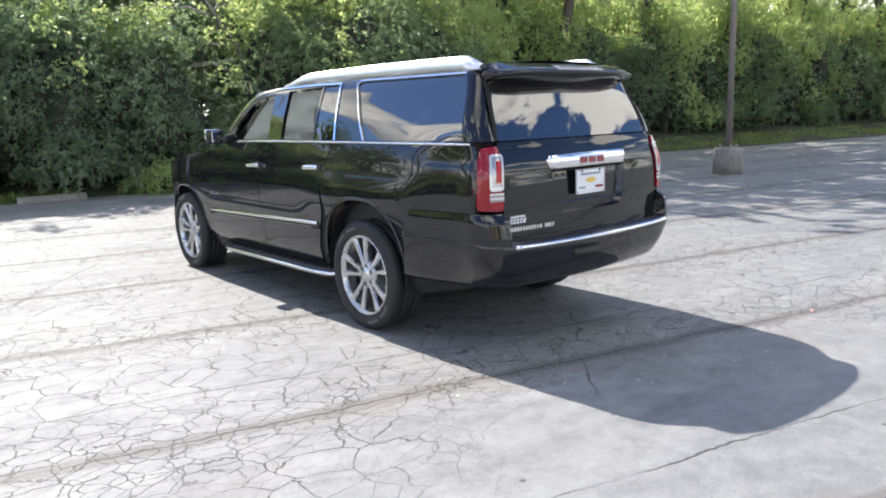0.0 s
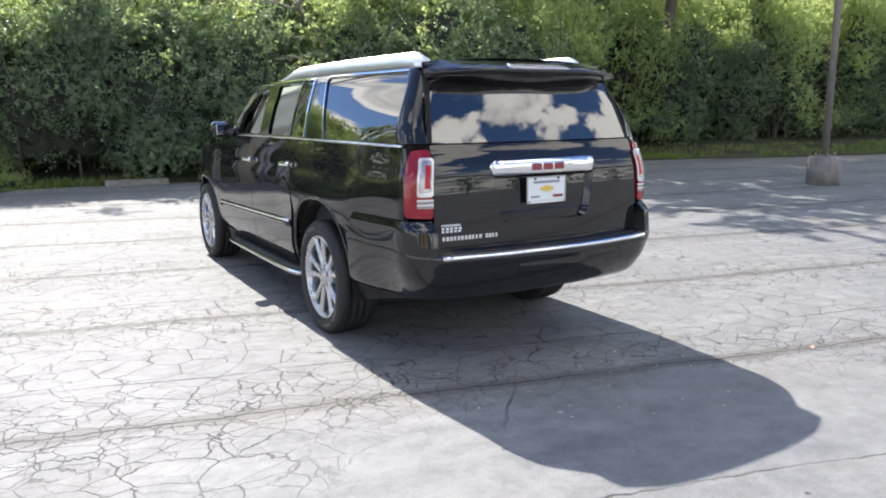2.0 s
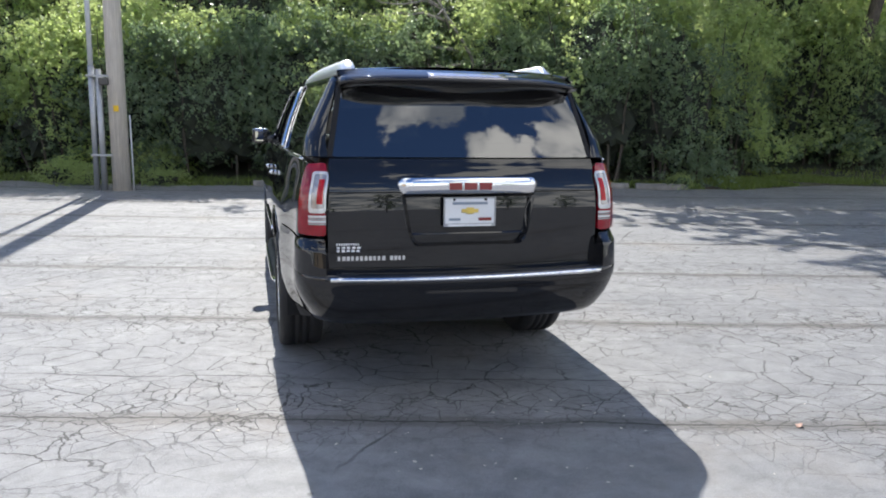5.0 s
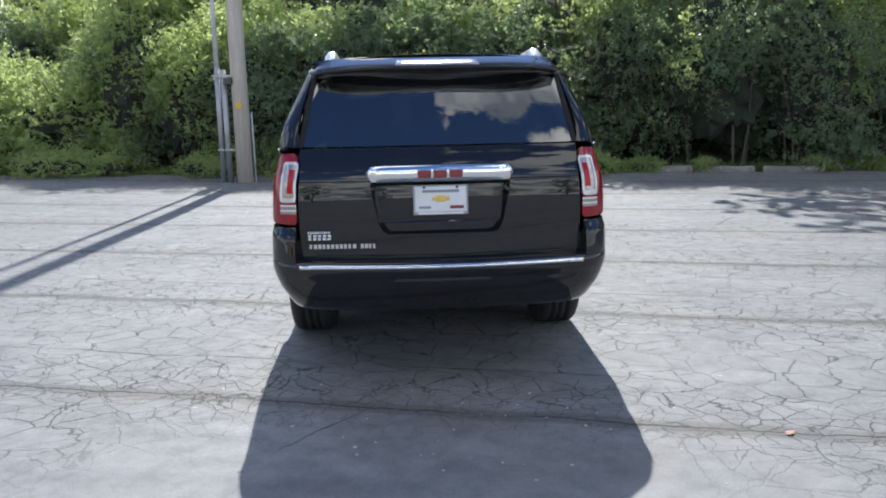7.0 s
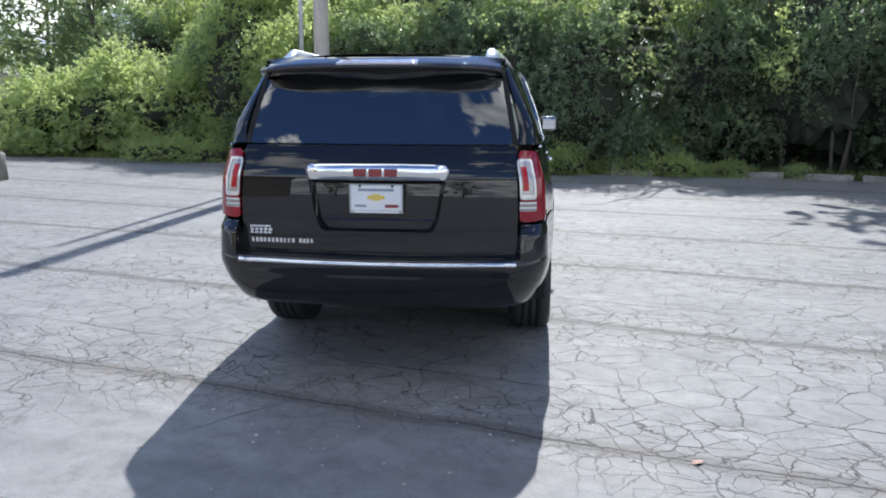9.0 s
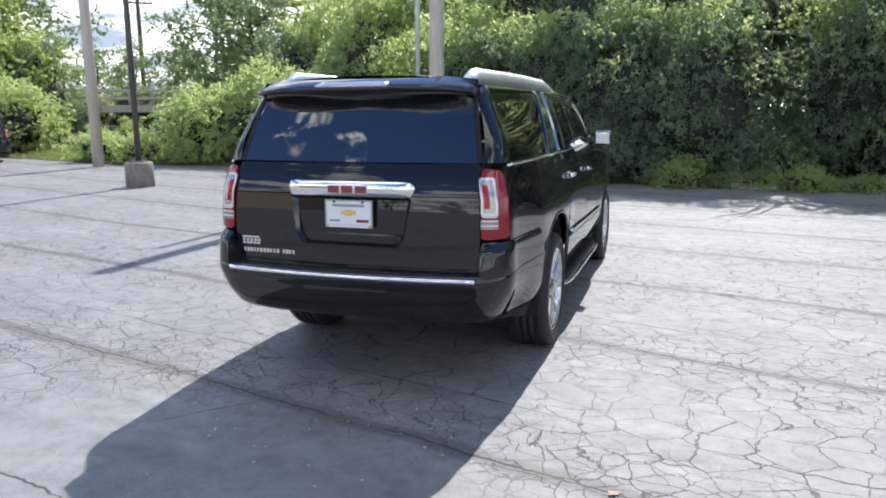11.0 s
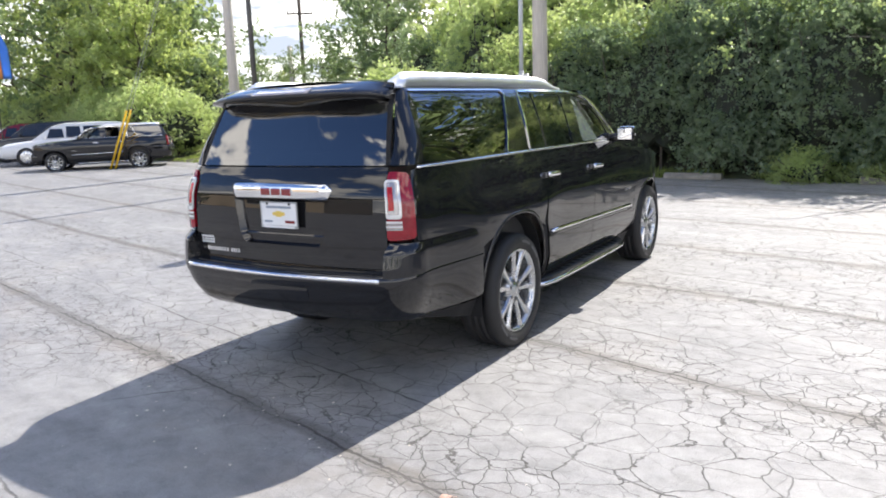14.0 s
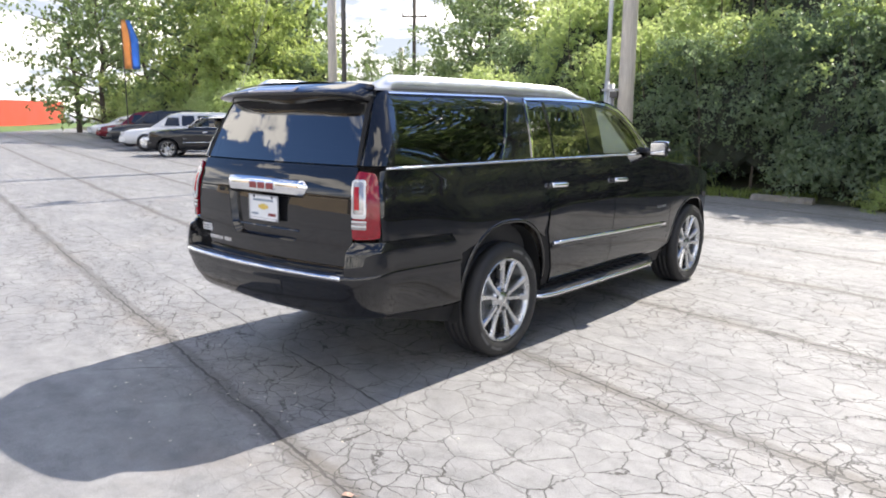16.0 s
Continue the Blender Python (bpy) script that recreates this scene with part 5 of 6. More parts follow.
# ---- foliage ----
def leaves_mesh(name, centres, dirs, sizes, mat, rng, wide=0.62, curl=0.25, loose=0.75):
    """Many small folded leaf blades in one mesh."""
    n = len(centres)
    d = dirs + rng.normal(0, loose, (n, 3))
    d /= np.linalg.norm(d, axis=1)[:, None] + 1e-9
    r = rng.normal(0, 1, (n, 3))
    r[:, 2] -= 0.5
    r -= (r * d).sum(1)[:, None] * d
    r /= np.linalg.norm(r, axis=1)[:, None] + 1e-9
    t = np.cross(d, r)
    s = sizes[:, None]
    v = np.empty((n, 4, 3))
    v[:, 0] = centres - r * s * 0.5
    v[:, 1] = centres + t * s * wide * 0.5 + d * s * curl * 0.3
    v[:, 2] = centres + r * s * 0.5 - d * s * curl * 0.5
    v[:, 3] = centres - t * s * wide * 0.5 + d * s * curl * 0.3
    me = bpy.data.meshes.new(name)
    me.vertices.add(4 * n)
    me.vertices.foreach_set("co", v.reshape(-1))
    idx = (np.arange(n)[:, None] * 4 + np.array([[0, 1, 2, 0, 2, 3]])).reshape(-1)
    me.loops.add(6 * n)
    me.loops.foreach_set("vertex_index", idx.astype(np.int32))
    me.polygons.add(2 * n)
    me.polygons.foreach_set("loop_start", np.arange(0, 6 * n, 3, dtype=np.int32))
    me.materials.append(mat)
    me.update(calc_edges=True)
    me.validate()
    return me


def on_lumps(lumps, n, rng, inner=0.25, up=0.15):
    """Places on and just inside a heap of lumps, facing outwards."""
    area = np.array([l[3] ** 2 for l in lumps])
    pick = rng.choice(len(lumps), n, p=area / area.sum())
    L = np.array(lumps)[pick]
    d = rng.normal(0, 1, (n, 3))
    d[:, 2] = d[:, 2] * 0.9 + up
    d /= np.linalg.norm(d, axis=1)[:, None]
    # leaves grow in short hanging sprays
    per = 9
    first = (np.arange(n) // per) * per
    L, d = L[first], d[first]
    rad = (L[:, 3] * (1 - inner * rng.random(n) ** 1.3 + 0.10 * rng.normal(0, 1, n)))[first]
    pick = pick[first]
    way = d * 0.6 + rng.normal(0, 0.55, (n, 3))[first]
    way[:, 2] -= 0.25
    way /= np.linalg.norm(way, axis=1)[:, None]
    reach = (np.arange(n) - first + rng.random(n))[:, None] / per * rng.uniform(0.12, 0.38, n)[first][:, None]
    squash = np.stack([rng.uniform(0.7, 1.4, len(lumps)), rng.uniform(0.7, 1.4, len(lumps)), rng.uniform(0.5, 1.5, len(lumps))], 1)[pick]
    c = L[:, :3] + d * squash * rad[:, None] + way * reach + rng.normal(0, 0.028, (n, 3))
    return c, d


def make_bush(label, w, h, count, mat, seed, leaf_size=0.10):
    """A tangled shrub: stems, a dense core coloured dark to stand for inner shade, and many leaves."""
    rng = np.random.default_rng(seed)
    bush = thing("shrub", label, "shrub", None, "hedge along the lot")
    lumps = []
    for i in range(110):
        a = rng.uniform(0, 2 * math.pi)
        q = rng.random() ** 0.30
        zz = rng.random()
        env = math.sqrt(max(0.05, 1 - (zz * 0.95) ** 2.4)) * (1 + 0.22 * math.sin(3 * a + seed) + 0.12 * math.sin(7 * a))
        r = w * q * env
        lumps.append((r * math.cos(a), r * math.sin(a) * 0.8, 0.10 + zz * h * 0.9, rng.choice([0.16, 0.26, 0.36, 0.50]) * rng.uniform(0.8, 1.2) * (w / 1.8)))
    # the core's dark colour paints the shade between the leaves
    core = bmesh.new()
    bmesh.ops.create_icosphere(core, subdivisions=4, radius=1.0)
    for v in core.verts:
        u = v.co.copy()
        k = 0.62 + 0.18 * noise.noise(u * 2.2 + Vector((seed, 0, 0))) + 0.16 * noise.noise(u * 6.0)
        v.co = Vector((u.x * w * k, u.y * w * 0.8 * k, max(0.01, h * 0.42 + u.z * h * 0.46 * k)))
    part("inner_shade_core", core, INNER, bush, "dark core painted as the shade inside the foliage")
    c, d = on_lumps(lumps, count, rng, 0.18)
    ok = c[:, 2] > 0.03
    c, d = c[ok], d[ok]
    part("leaves", leaves_mesh("leaves", c, d, rng.uniform(0.55, 1.45, len(c)) * leaf_size, mat, rng), mat, bush, "dense green leaves")
    for i in range(5):
        a = rng.uniform(0, 6.28)
        p = [(0.15 * math.cos(a), 0.15 * math.sin(a), -0.1)]
        for k in range(1, 5):
            p.append((p[-1][0] + 0.22 * math.cos(a) + rng.normal(0, 0.10), p[-1][1] + 0.2 * math.sin(a) + rng.normal(0, 0.10), h * 0.21 * k))
        part("stem", tube(bmesh.new(), p, (0.035, 0.03, 0.024, 0.018, 0.010), 6), BARK, bush)
    return bush


def make_drape(label, w, h, count, mat, lit_mat, from_height, seed, lean=4.0, leaf_size=0.085):
    """A tall mass of climbers over a shrub: bulging lobes, hollows between them painted dark by the core, and higher up
    vine leaves whose brighter colour imitates sun.
    """
    rng = np.random.default_rng(seed)
    bush = thing("vine_shrub", label, "shrub", None, "hedge along the lot")
    lumps = []
    for i in range(50):
        a, zz = rng.uniform(0, 2 * math.pi), rng.random()
        env = (1 - 0.74 * zz**lean) * (1 + 0.20 * math.sin(2 * a + seed) + 0.12 * math.sin(5 * a + 2 * seed)) * rng.uniform(0.72, 1.0)
        lumps.append((w * env * math.cos(a), w * env * math.sin(a) * 0.8, 0.12 + zz * h * 0.88, rng.choice([0.24, 0.40, 0.56, 0.76]) * rng.uniform(0.8, 1.2)))
    for i in range(7):
        lumps.append((rng.normal(0, w * 0.35), rng.normal(0, w * 0.3), h * rng.uniform(0.86, 1.0), rng.uniform(0.25, 0.5)))
    # dark core, its colour stands in for the shade deep in the growth
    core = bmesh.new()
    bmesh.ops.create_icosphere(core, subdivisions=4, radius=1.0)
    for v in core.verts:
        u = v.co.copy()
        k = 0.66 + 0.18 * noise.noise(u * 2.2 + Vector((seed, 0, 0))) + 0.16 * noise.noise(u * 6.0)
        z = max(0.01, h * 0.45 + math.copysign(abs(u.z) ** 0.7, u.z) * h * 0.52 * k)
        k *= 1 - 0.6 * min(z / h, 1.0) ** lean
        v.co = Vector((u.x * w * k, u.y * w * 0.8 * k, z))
    part("inner_shade_core", core, INNER, bush, "dark core painted as the shade inside the foliage")
    c, d = on_lumps(lumps, int(count * 1.35), rng, 0.16, 0.42)
    ok = (c[:, 2] > 0.03) & (((c[:, 0] / w) ** 2 + (c[:, 1] / (0.8 * w)) ** 2 > 0.20) | (c[:, 2] > (0.8 if lean > 3 else 0.55) * h))
    c, d = c[ok][:count], d[ok][:count]
    # leaves above an uneven height take the brighter colour, as if sunlit
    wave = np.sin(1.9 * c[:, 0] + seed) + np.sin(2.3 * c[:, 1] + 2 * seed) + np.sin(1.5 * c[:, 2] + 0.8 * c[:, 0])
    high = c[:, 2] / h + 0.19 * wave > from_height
    sizes = rng.uniform(0.55, 1.45, len(c)) * leaf_size
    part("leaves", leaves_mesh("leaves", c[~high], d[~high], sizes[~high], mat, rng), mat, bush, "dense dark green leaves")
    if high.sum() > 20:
        part("vine_leaves", leaves_mesh("vine_leaves", c[high], d[high], sizes[high] * 1.1, lit_mat, rng), lit_mat, bush, "climbing vine leaves painted in a sunlit green")
    for i in range(6):
        a = rng.uniform(0, 6.28)
        p = [(0.5 * w * math.cos(a), 0.4 * w * math.sin(a), -0.1)]
        for k in range(1, 6):
            p.append((p[-1][0] + 0.10 * math.cos(a) + rng.normal(0, 0.10), p[-1][1] + 0.1 * math.sin(a) + rng.normal(0, 0.10), h * 0.17 * k))
        part("stem", tube(bmesh.new(), p, (0.035, 0.03, 0.026, 0.020, 0.014, 0.008), 6), BARK, bush)
    return bush


def make_tree(label, height, spread_r, count, mat, seed, base=0.25, leaf_size=0.16, thick=0.16):
    """A tree: tapered trunk, limbs, and a crown of leaf clumps with gaps."""
    rng = np.random.default_rng(seed)
    tree = thing("tree", label, "tree", None, "trees behind the lot")
    p = [Vector((0, 0, -0.3))]
    for k in range(1, 9):
        p.append(Vector((rng.normal(0, 0.06) * k * 0.5, rng.normal(0, 0.06) * k * 0.5, height * 0.92 * k / 8)))
    part("trunk", tube(bmesh.new(), p, [thick * (1 - 0.105 * k) for k in range(9)], 10), BARK, tree, "grey-brown bark trunk", True)
    lumps = []
    for i in range(16):
        k = base + (0.95 - base) * (i + rng.random() * 0.6) / 16
        j = min(int(k * 8), 7)
        start = p[j].lerp(p[j + 1], k * 8 - j)
        a = i * 2.4 + rng.normal(0, 0.3)
        reach = spread_r * (0.55 + 0.45 * math.sin(math.pi * min(1.0, (k - base) / (1 - base) * 0.9 + 0.25))) * rng.uniform(0.75, 1.1)
        q = [start]
        for m in range(1, 5):
            f = m / 4
            q.append(start + Vector((math.cos(a) * reach * f, math.sin(a) * reach * f, height * 0.10 * f + rng.normal(0, 0.1))))
        part("limb", tube(bmesh.new(), q, [thick * 0.42 * (1 - k * 0.5) * (1 - 0.2 * m) for m in range(5)], 6), BARK, tree)
        for f in (0.35, 0.6, 0.85, 1.05):
            c = start.lerp(q[-1], f)
            for _ in range(3):
                e = rng.normal(0, spread_r * 0.14, 3)
                lumps.append((c.x + e[0], c.y + e[1], c.z + e[2] * 0.8, spread_r * rng.uniform(0.07, 0.18)))
    lumps.append((0, 0, height * 0.97, spread_r * 0.2))
    c, d = on_lumps(lumps, count, rng, 0.7)
    part("crown", leaves_mesh("crown", c, d, rng.uniform(0.6, 1.35, len(c)) * leaf_size, mat, rng), mat, tree, "green leafy crown")
    return tree


# dark by colour, as the shade inside a shrub
INNER = plain("painted_inner_shade", (0.034, 0.040, 0.026), 0.9, 0.0, 0.6, 4, 0.8, 9)
BUSHES = [
    make_bush("dense dark green honeysuckle shrub at the lot's edge", 1.9, 2.7, 20000, LEAF_A, 1, 0.080),
    make_bush("tangled green shrub overgrown with vines", 1.7, 3.3, 21000, LEAF_A, 2, 0.080),
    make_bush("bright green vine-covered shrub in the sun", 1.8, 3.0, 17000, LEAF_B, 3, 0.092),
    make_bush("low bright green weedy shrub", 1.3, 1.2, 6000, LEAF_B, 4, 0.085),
]
TREES = [
    make_tree("leafy deciduous tree behind the hedge", 9.5, 3.4, 15000, LEAF_C, 11, 0.12),
    make_tree("tall deciduous tree with a broad crown", 12.0, 4.2, 18000, LEAF_C, 12, 0.18, 0.18, 0.22),
    make_tree("young tree with sunlight painted into its green leaves", 7.0, 2.6, 14000, LEAF_D, 13, 0.08, 0.14, 0.11),
    make_tree("tall vine-grown tree with a dense crown", 14.0, 3.9, 13000, LEAF_C, 14, 0.46, 0.23, 0.24),
    make_tree("tall tree with an open drooping crown", 11.0, 4.2, 13000, LEAF_C, 15, 0.08, 0.19, 0.20),
]
HEIGHT = {TREES[0]: 9.5, TREES[1]: 12.0, TREES[2]: 7.0, TREES[3]: 14.0, TREES[4]: 11.0}


def plant(ob, x, y, z, scale, rng, squash=1.0):
    m = Matrix.Translation((x, y, z)) @ Matrix.Rotation(rng.uniform(0, 6.28), 4, "Z")
    twin = copy_thing(ob, m)
    twin.scale = (scale, scale, scale * squash)
    return twin


def settle(obs, spots):
    """The first of each kind stands at a spot of its own."""
    for ob, (x, y, a, s) in zip(obs, spots):
        ob.matrix_basis = Matrix.Translation((x, y, bank_z(x, y))) @ Matrix.Rotation(a, 4, "Z")
        ob.scale = (s, s, s)


DRAPES = [
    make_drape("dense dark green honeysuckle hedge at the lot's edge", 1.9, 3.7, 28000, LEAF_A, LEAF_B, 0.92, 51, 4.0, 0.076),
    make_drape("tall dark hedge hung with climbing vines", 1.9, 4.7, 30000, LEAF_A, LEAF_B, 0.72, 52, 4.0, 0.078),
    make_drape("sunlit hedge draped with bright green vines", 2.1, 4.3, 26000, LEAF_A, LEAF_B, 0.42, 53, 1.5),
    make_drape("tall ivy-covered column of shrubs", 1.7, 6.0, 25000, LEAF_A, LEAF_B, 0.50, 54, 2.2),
]

rnd = random.Random(7)


def hedge_front(x):
    """Which growth stands at the front of the hedge, and its height for its kind."""
    # kinds with the sunlit leaf colour stand where the hedge catches sun
    if x < -8.8 or -17.0 < x < -12.0:
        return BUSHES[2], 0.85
    if x < -6.6:
        return DRAPES[3], 0.95
    if x < -2.3:
        return DRAPES[2], 0.95
    if x < 2.6:
        return DRAPES[0], 1.0
    if x < 4.8:
        return BUSHES[0], 0.62
    if x < 9.8:
        return DRAPES[1], 1.0
    return (DRAPES[0], 0.9) if 17.3 < x < 20.0 else (DRAPES[2], 1.05)


x = -33.0
while x < 34:
    y = edge_y(x)
    off = float(np.interp(x, (10, 13), (1.45, 4.3)))
    kind, tall = hedge_front(x)
    yy = y + off + rnd.uniform(-0.1, 0.35)
    if not -21.8 < x < -13.2:
        plant(kind, x, yy, bank_z(x, yy) - 0.05, rnd.uniform(0.88, 1.05), rnd, tall)
    gap = -27.5 < x < -13.0
    yy = y + off + (1.2 if gap else 4.6 if x < -8.8 else 2.5) + rnd.uniform(-0.3, 0.6)
    low = 0.22 if gap else 1.0
    back = [DRAPES[0], DRAPES[2]] if x < -8.8 else [DRAPES[2], DRAPES[2], DRAPES[3]] if x < -2.3 else [DRAPES[1], DRAPES[1], DRAPES[3]] if x < 9.8 else [DRAPES[2], DRAPES[3]]
    if not 1.6 < x < 4.6:
        plant(rnd.choice(back), x + 0.9, yy, bank_z(x, yy) - 0.05, rnd.uniform(1.0, 1.2) * low, rnd)
    if rnd.random() < 0.45 and x < 10:
        yy = y + 0.75
        plant(BUSHES[3], x + rnd.uniform(-0.6, 0.6), yy, bank_z(x, yy) - 0.03, rnd.uniform(0.45, 0.75), rnd)
    x += rnd.uniform(1.6, 2.1)

# trees; towards the north-west there is a gap with open sky over low growth
x = -50.0
while x < 38:
    for off, kinds in ((13.0 if x > 8.5 else 8.5, [TREES[2], TREES[0]] if x < -9 else [TREES[0]]), (18.0 if x > 8.5 else 14.0, [TREES[0], TREES[1]])):
        xx = x + rnd.uniform(-0.6, 0.6)
        yy = edge_y(xx) + off + rnd.uniform(-0.8, 1.5)
        kind = rnd.choice(kinds)
        dist = math.hypot(xx - 3.84, yy + 4.12)
        ratio = (yy + 4.12) / max(0.1, 3.84 - xx) if xx < 3.8 else 9.0
        top = 30.0
        if 0.80 < ratio < 1.18:
            if dist < 46 and ratio < 1.16:
                continue
            top = 1.6 + 0.065 * dist
        elif ratio < 0.47:
            continue
        elif off < 10:
            top = 6.4 if ratio > 1.18 and xx < -5 else 11.0
        elif xx < -4:
            top = 10.0
        s = min(rnd.uniform(0.85, 1.1), top / HEIGHT[kind])
        plant(kind, xx, yy, bank_z(xx, yy) - 0.1, s, rnd)
    x += rnd.uniform(3.0, 4.0)
# leafy weeds that spill over the edge of the asphalt
for i in range(15):
    wx = 1.2 + 0.30 * i + rnd.uniform(-0.1, 0.1)
    wy = edge_y(wx) - 0.05 + rnd.uniform(-0.25, 0.3)
    plant(BUSHES[3], wx, wy, max(bank_z(wx, wy), ground_z(wx, wy)) - 0.03, rnd.choice([0.18, 0.24, 0.30, 0.38, 0.52]) * rnd.uniform(0.85, 1.1), rnd, rnd.uniform(0.6, 1.1))
for wx, wy, ws in ((-5.2, 13.0, 0.5), (-4.6, 12.7, 0.4), (-8.4, 13.6, 0.6), (-7.4, 13.5, 0.5), (-9.3, 13.8, 0.6), (6.6, 11.0, 0.3), (8.7, 10.3, 0.3), (-3.0, 12.3, 0.35)):
    plant(BUSHES[3], wx, wy, max(bank_z(wx, wy), ground_z(wx, wy)) - 0.03, ws, rnd, 0.85)
settle(BUSHES, ((-9.5, 17.6, 0, 0.9), (2.0, 14.0, 1, 1), (-11.2, 16.4, 2, 1), (-8.2, 14.6, 3, 0.8)))
settle(TREES, ((-1.5, 26, 0, 1), (10.5, 25.6, 1, 1), (-8.5, 24, 2, 1), (13.4, 17.6, 0.5, 1.0), (-32.0, 23.6, 0.3, 0.9)))
settle(DRAPES, ((0.4, 16.6, 0, 1), (7.4, 16.0, 1, 1), (-5.4, 17.4, 2, 1), (-7.6, 17.0, 3, 1)))
for tx, off, s in ((9.0, 2.8, 0.98), (12.2, 3.4, 1.0), (15.8, 3.4, 1.02), (19.2, 4.0, 1.03), (23.0, 4.0, 1.04), (27.0, 4.0, 1.03), (31.0, 4.0, 1.06)):
    plant(TREES[3], tx, edge_y(tx) + off, bank_z(tx, edge_y(tx) + off) - 0.1, s, rnd)
    if tx < 10 or tx > 17:
        plant(DRAPES[3], tx, edge_y(tx) + off - 0.1, bank_z(tx, edge_y(tx) + off) - 0.1, 0.75, rnd, 1.1)
    else:
        plant(DRAPES[2], tx, edge_y(tx) + off + 0.1, bank_z(tx, edge_y(tx) + off) - 0.1, 0.70, rnd, 1.2)
# taller trees beyond the parked row
for tx, ty, k, s in ((-49, 19.6, 4, 1.0), (-44.5, 19.2, 4, 0.95), (-41.5, 20.6, 1, 0.85), (-37.5, 21.2, 2, 1.4), (-34.5, 19.8, 4, 1.0), (-31.5, 19.5, 2, 1.35), (-28.8, 20.6, 2, 1.3), (-30.5, 24.6, 4, 0.95), (-27.6, 18.9, 2, 1.05)):
    plant(TREES[k], tx, ty, ground_z(tx, ty) - 0.1, s, rnd)
for i in range(12):
    tx = -46 + 2.0 * i
    ty = edge_y(tx) - 0.2 + rnd.uniform(0, 0.8)
    plant(BUSHES[2], tx, ty + 1.0, ground_z(tx, ty) - 0.1, rnd.uniform(0.8, 1.2), rnd)
# low growth below and behind the footbridge
for i in range(11):
    f = i / 10
    plant(BUSHES[2] if i % 3 else BUSHES[1], -30.5 + 11 * f, 24.6 + 10.5 * f + rnd.uniform(-0.4, 0.4), 0.4, rnd.uniform(0.72, 0.95), rnd)
for tx, ty, s in ((-32.6, 41.0, 0.82), (-29.5, 42.5, 0.72), (-36.5, 38.5, 0.70), (-26.5, 40.5, 0.95)):
    plant(TREES[2], tx, ty, 0.4, s, rnd)
# the trees round the rest of the lot, behind the way of the camera
for i in range(16):
    a = -2.75 + 2.45 * i / 15
    tx, ty = 48 * math.cos(a) + 4, 46 * math.sin(a) + 2
    plant(TREES[i % 2], tx, ty, ground_z(tx, ty) - 0.1, rnd.uniform(0.40, 0.55), rnd)
for tx, s in ((2.4, 0.72), (3.9, 0.76)):
    ty = edge_y(tx) + 6.2
    plant(TREES[0], tx, ty, bank_z(tx, ty) - 0.1, s, random.Random(41))


# ---- dead branches over the hedge
def make_dead_tree():
    rng = np.random.default_rng(21)
    tree = thing("dead_tree", "bleached dead branches reaching out of the hedge", "dead tree", Matrix.Translation((4.4, 13.0, bank_z(4.4, 13.0))))
    trunk = [Vector((0.6, 0.3, -0.3)), Vector((0.35, 0.1, 1.6)), Vector((-0.15, -0.1, 3.0)), Vector((-1.3, -0.25, 4.6))]
    part("trunk", tube(bmesh.new(), trunk, (0.06, 0.05, 0.04, 0.02), 8), DEADWOOD, tree, "", True)
    for i in range(9):
        s = trunk[1].lerp(trunk[3], (i + 0.5) / 9)
        a = rng.uniform(2.4, 4.6)
        p = [s]
        for k in range(5):
            p.append(p[-1] + Vector((math.cos(a) * 0.42 + rng.normal(0, 0.08), math.sin(a) * 0.42 + rng.normal(0, 0.08), rng.normal(0.05, 0.13))))
        limb = part("limb", tube(bmesh.new(), p, (0.038, 0.031, 0.025, 0.019, 0.013, 0.006), 6), DEADWOOD, tree, "", True)
        for k in (2, 3, 4):
            q = p[k]
            b = a + rng.choice([-0.9, 0.9])
            part("twig", tube(bmesh.new(), [q, q + Vector((math.cos(b) * 0.3, math.sin(b) * 0.3, 0.12)), q + Vector((math.cos(b) * 0.6, math.sin(b) * 0.6, 0.18))], (0.010, 0.007, 0.003), 5), DEADWOOD, limb)


make_dead_tree()


# ---- grass and weeds
def make_grass(label, spots, count, seed, tall):
    rng = np.random.default_rng(seed)
    vs, fs = [], []
    for _ in range(count):
        x0, x1, d0, d1 = spots[rng.integers(len(spots))]
        x = rng.uniform(x0, x1)
        y = edge_y(x) + rng.uniform(d0, d1)
        z = bank_z(x, y) - 0.01
        if noise.noise(Vector((x * 0.9, y * 0.9, 5))) < -0.25:
            continue
        h = tall * rng.uniform(0.4, 1.2)
        a, b = rng.uniform(0, 6.28), rng.uniform(0, 6.28)
        w = 0.012 * rng.uniform(0.7, 1.6)
        k = len(vs)
        dx, dy, lx, ly = math.cos(a) * w, math.sin(a) * w, math.cos(b) * h * 0.5, math.sin(b) * h * 0.5
        vs += [(x - dx, y - dy, z), (x + dx, y + dy, z), (x + dx * 0.7 + lx * 0.4, y + dy * 0.7 + ly * 0.4, z + h * 0.6), (x - dx * 0.7 + lx * 0.4, y - dy * 0.7 + ly * 0.4, z + h * 0.6), (x + lx, y + ly, z + h)]
        fs += [[k, k + 1, k + 2, k + 3], [k + 3, k + 2, k + 4]]
    tagged(new("grass", mesh_of("grass", vs, fs, GRASSM)), label, "grass", kind="stuff")


make_grass("sunlit verge of short grass beside the lot", ((10.5, 32, 0.05, 2.4), (-21, -12.8, 0.0, 2.6), (9, 14, 0.05, 1.2)), 22000, 31, 0.11)
make_grass("weeds along the foot of the hedge", ((-12.5, 10.5, -0.10, 0.5),), 7000, 32, 0.16)


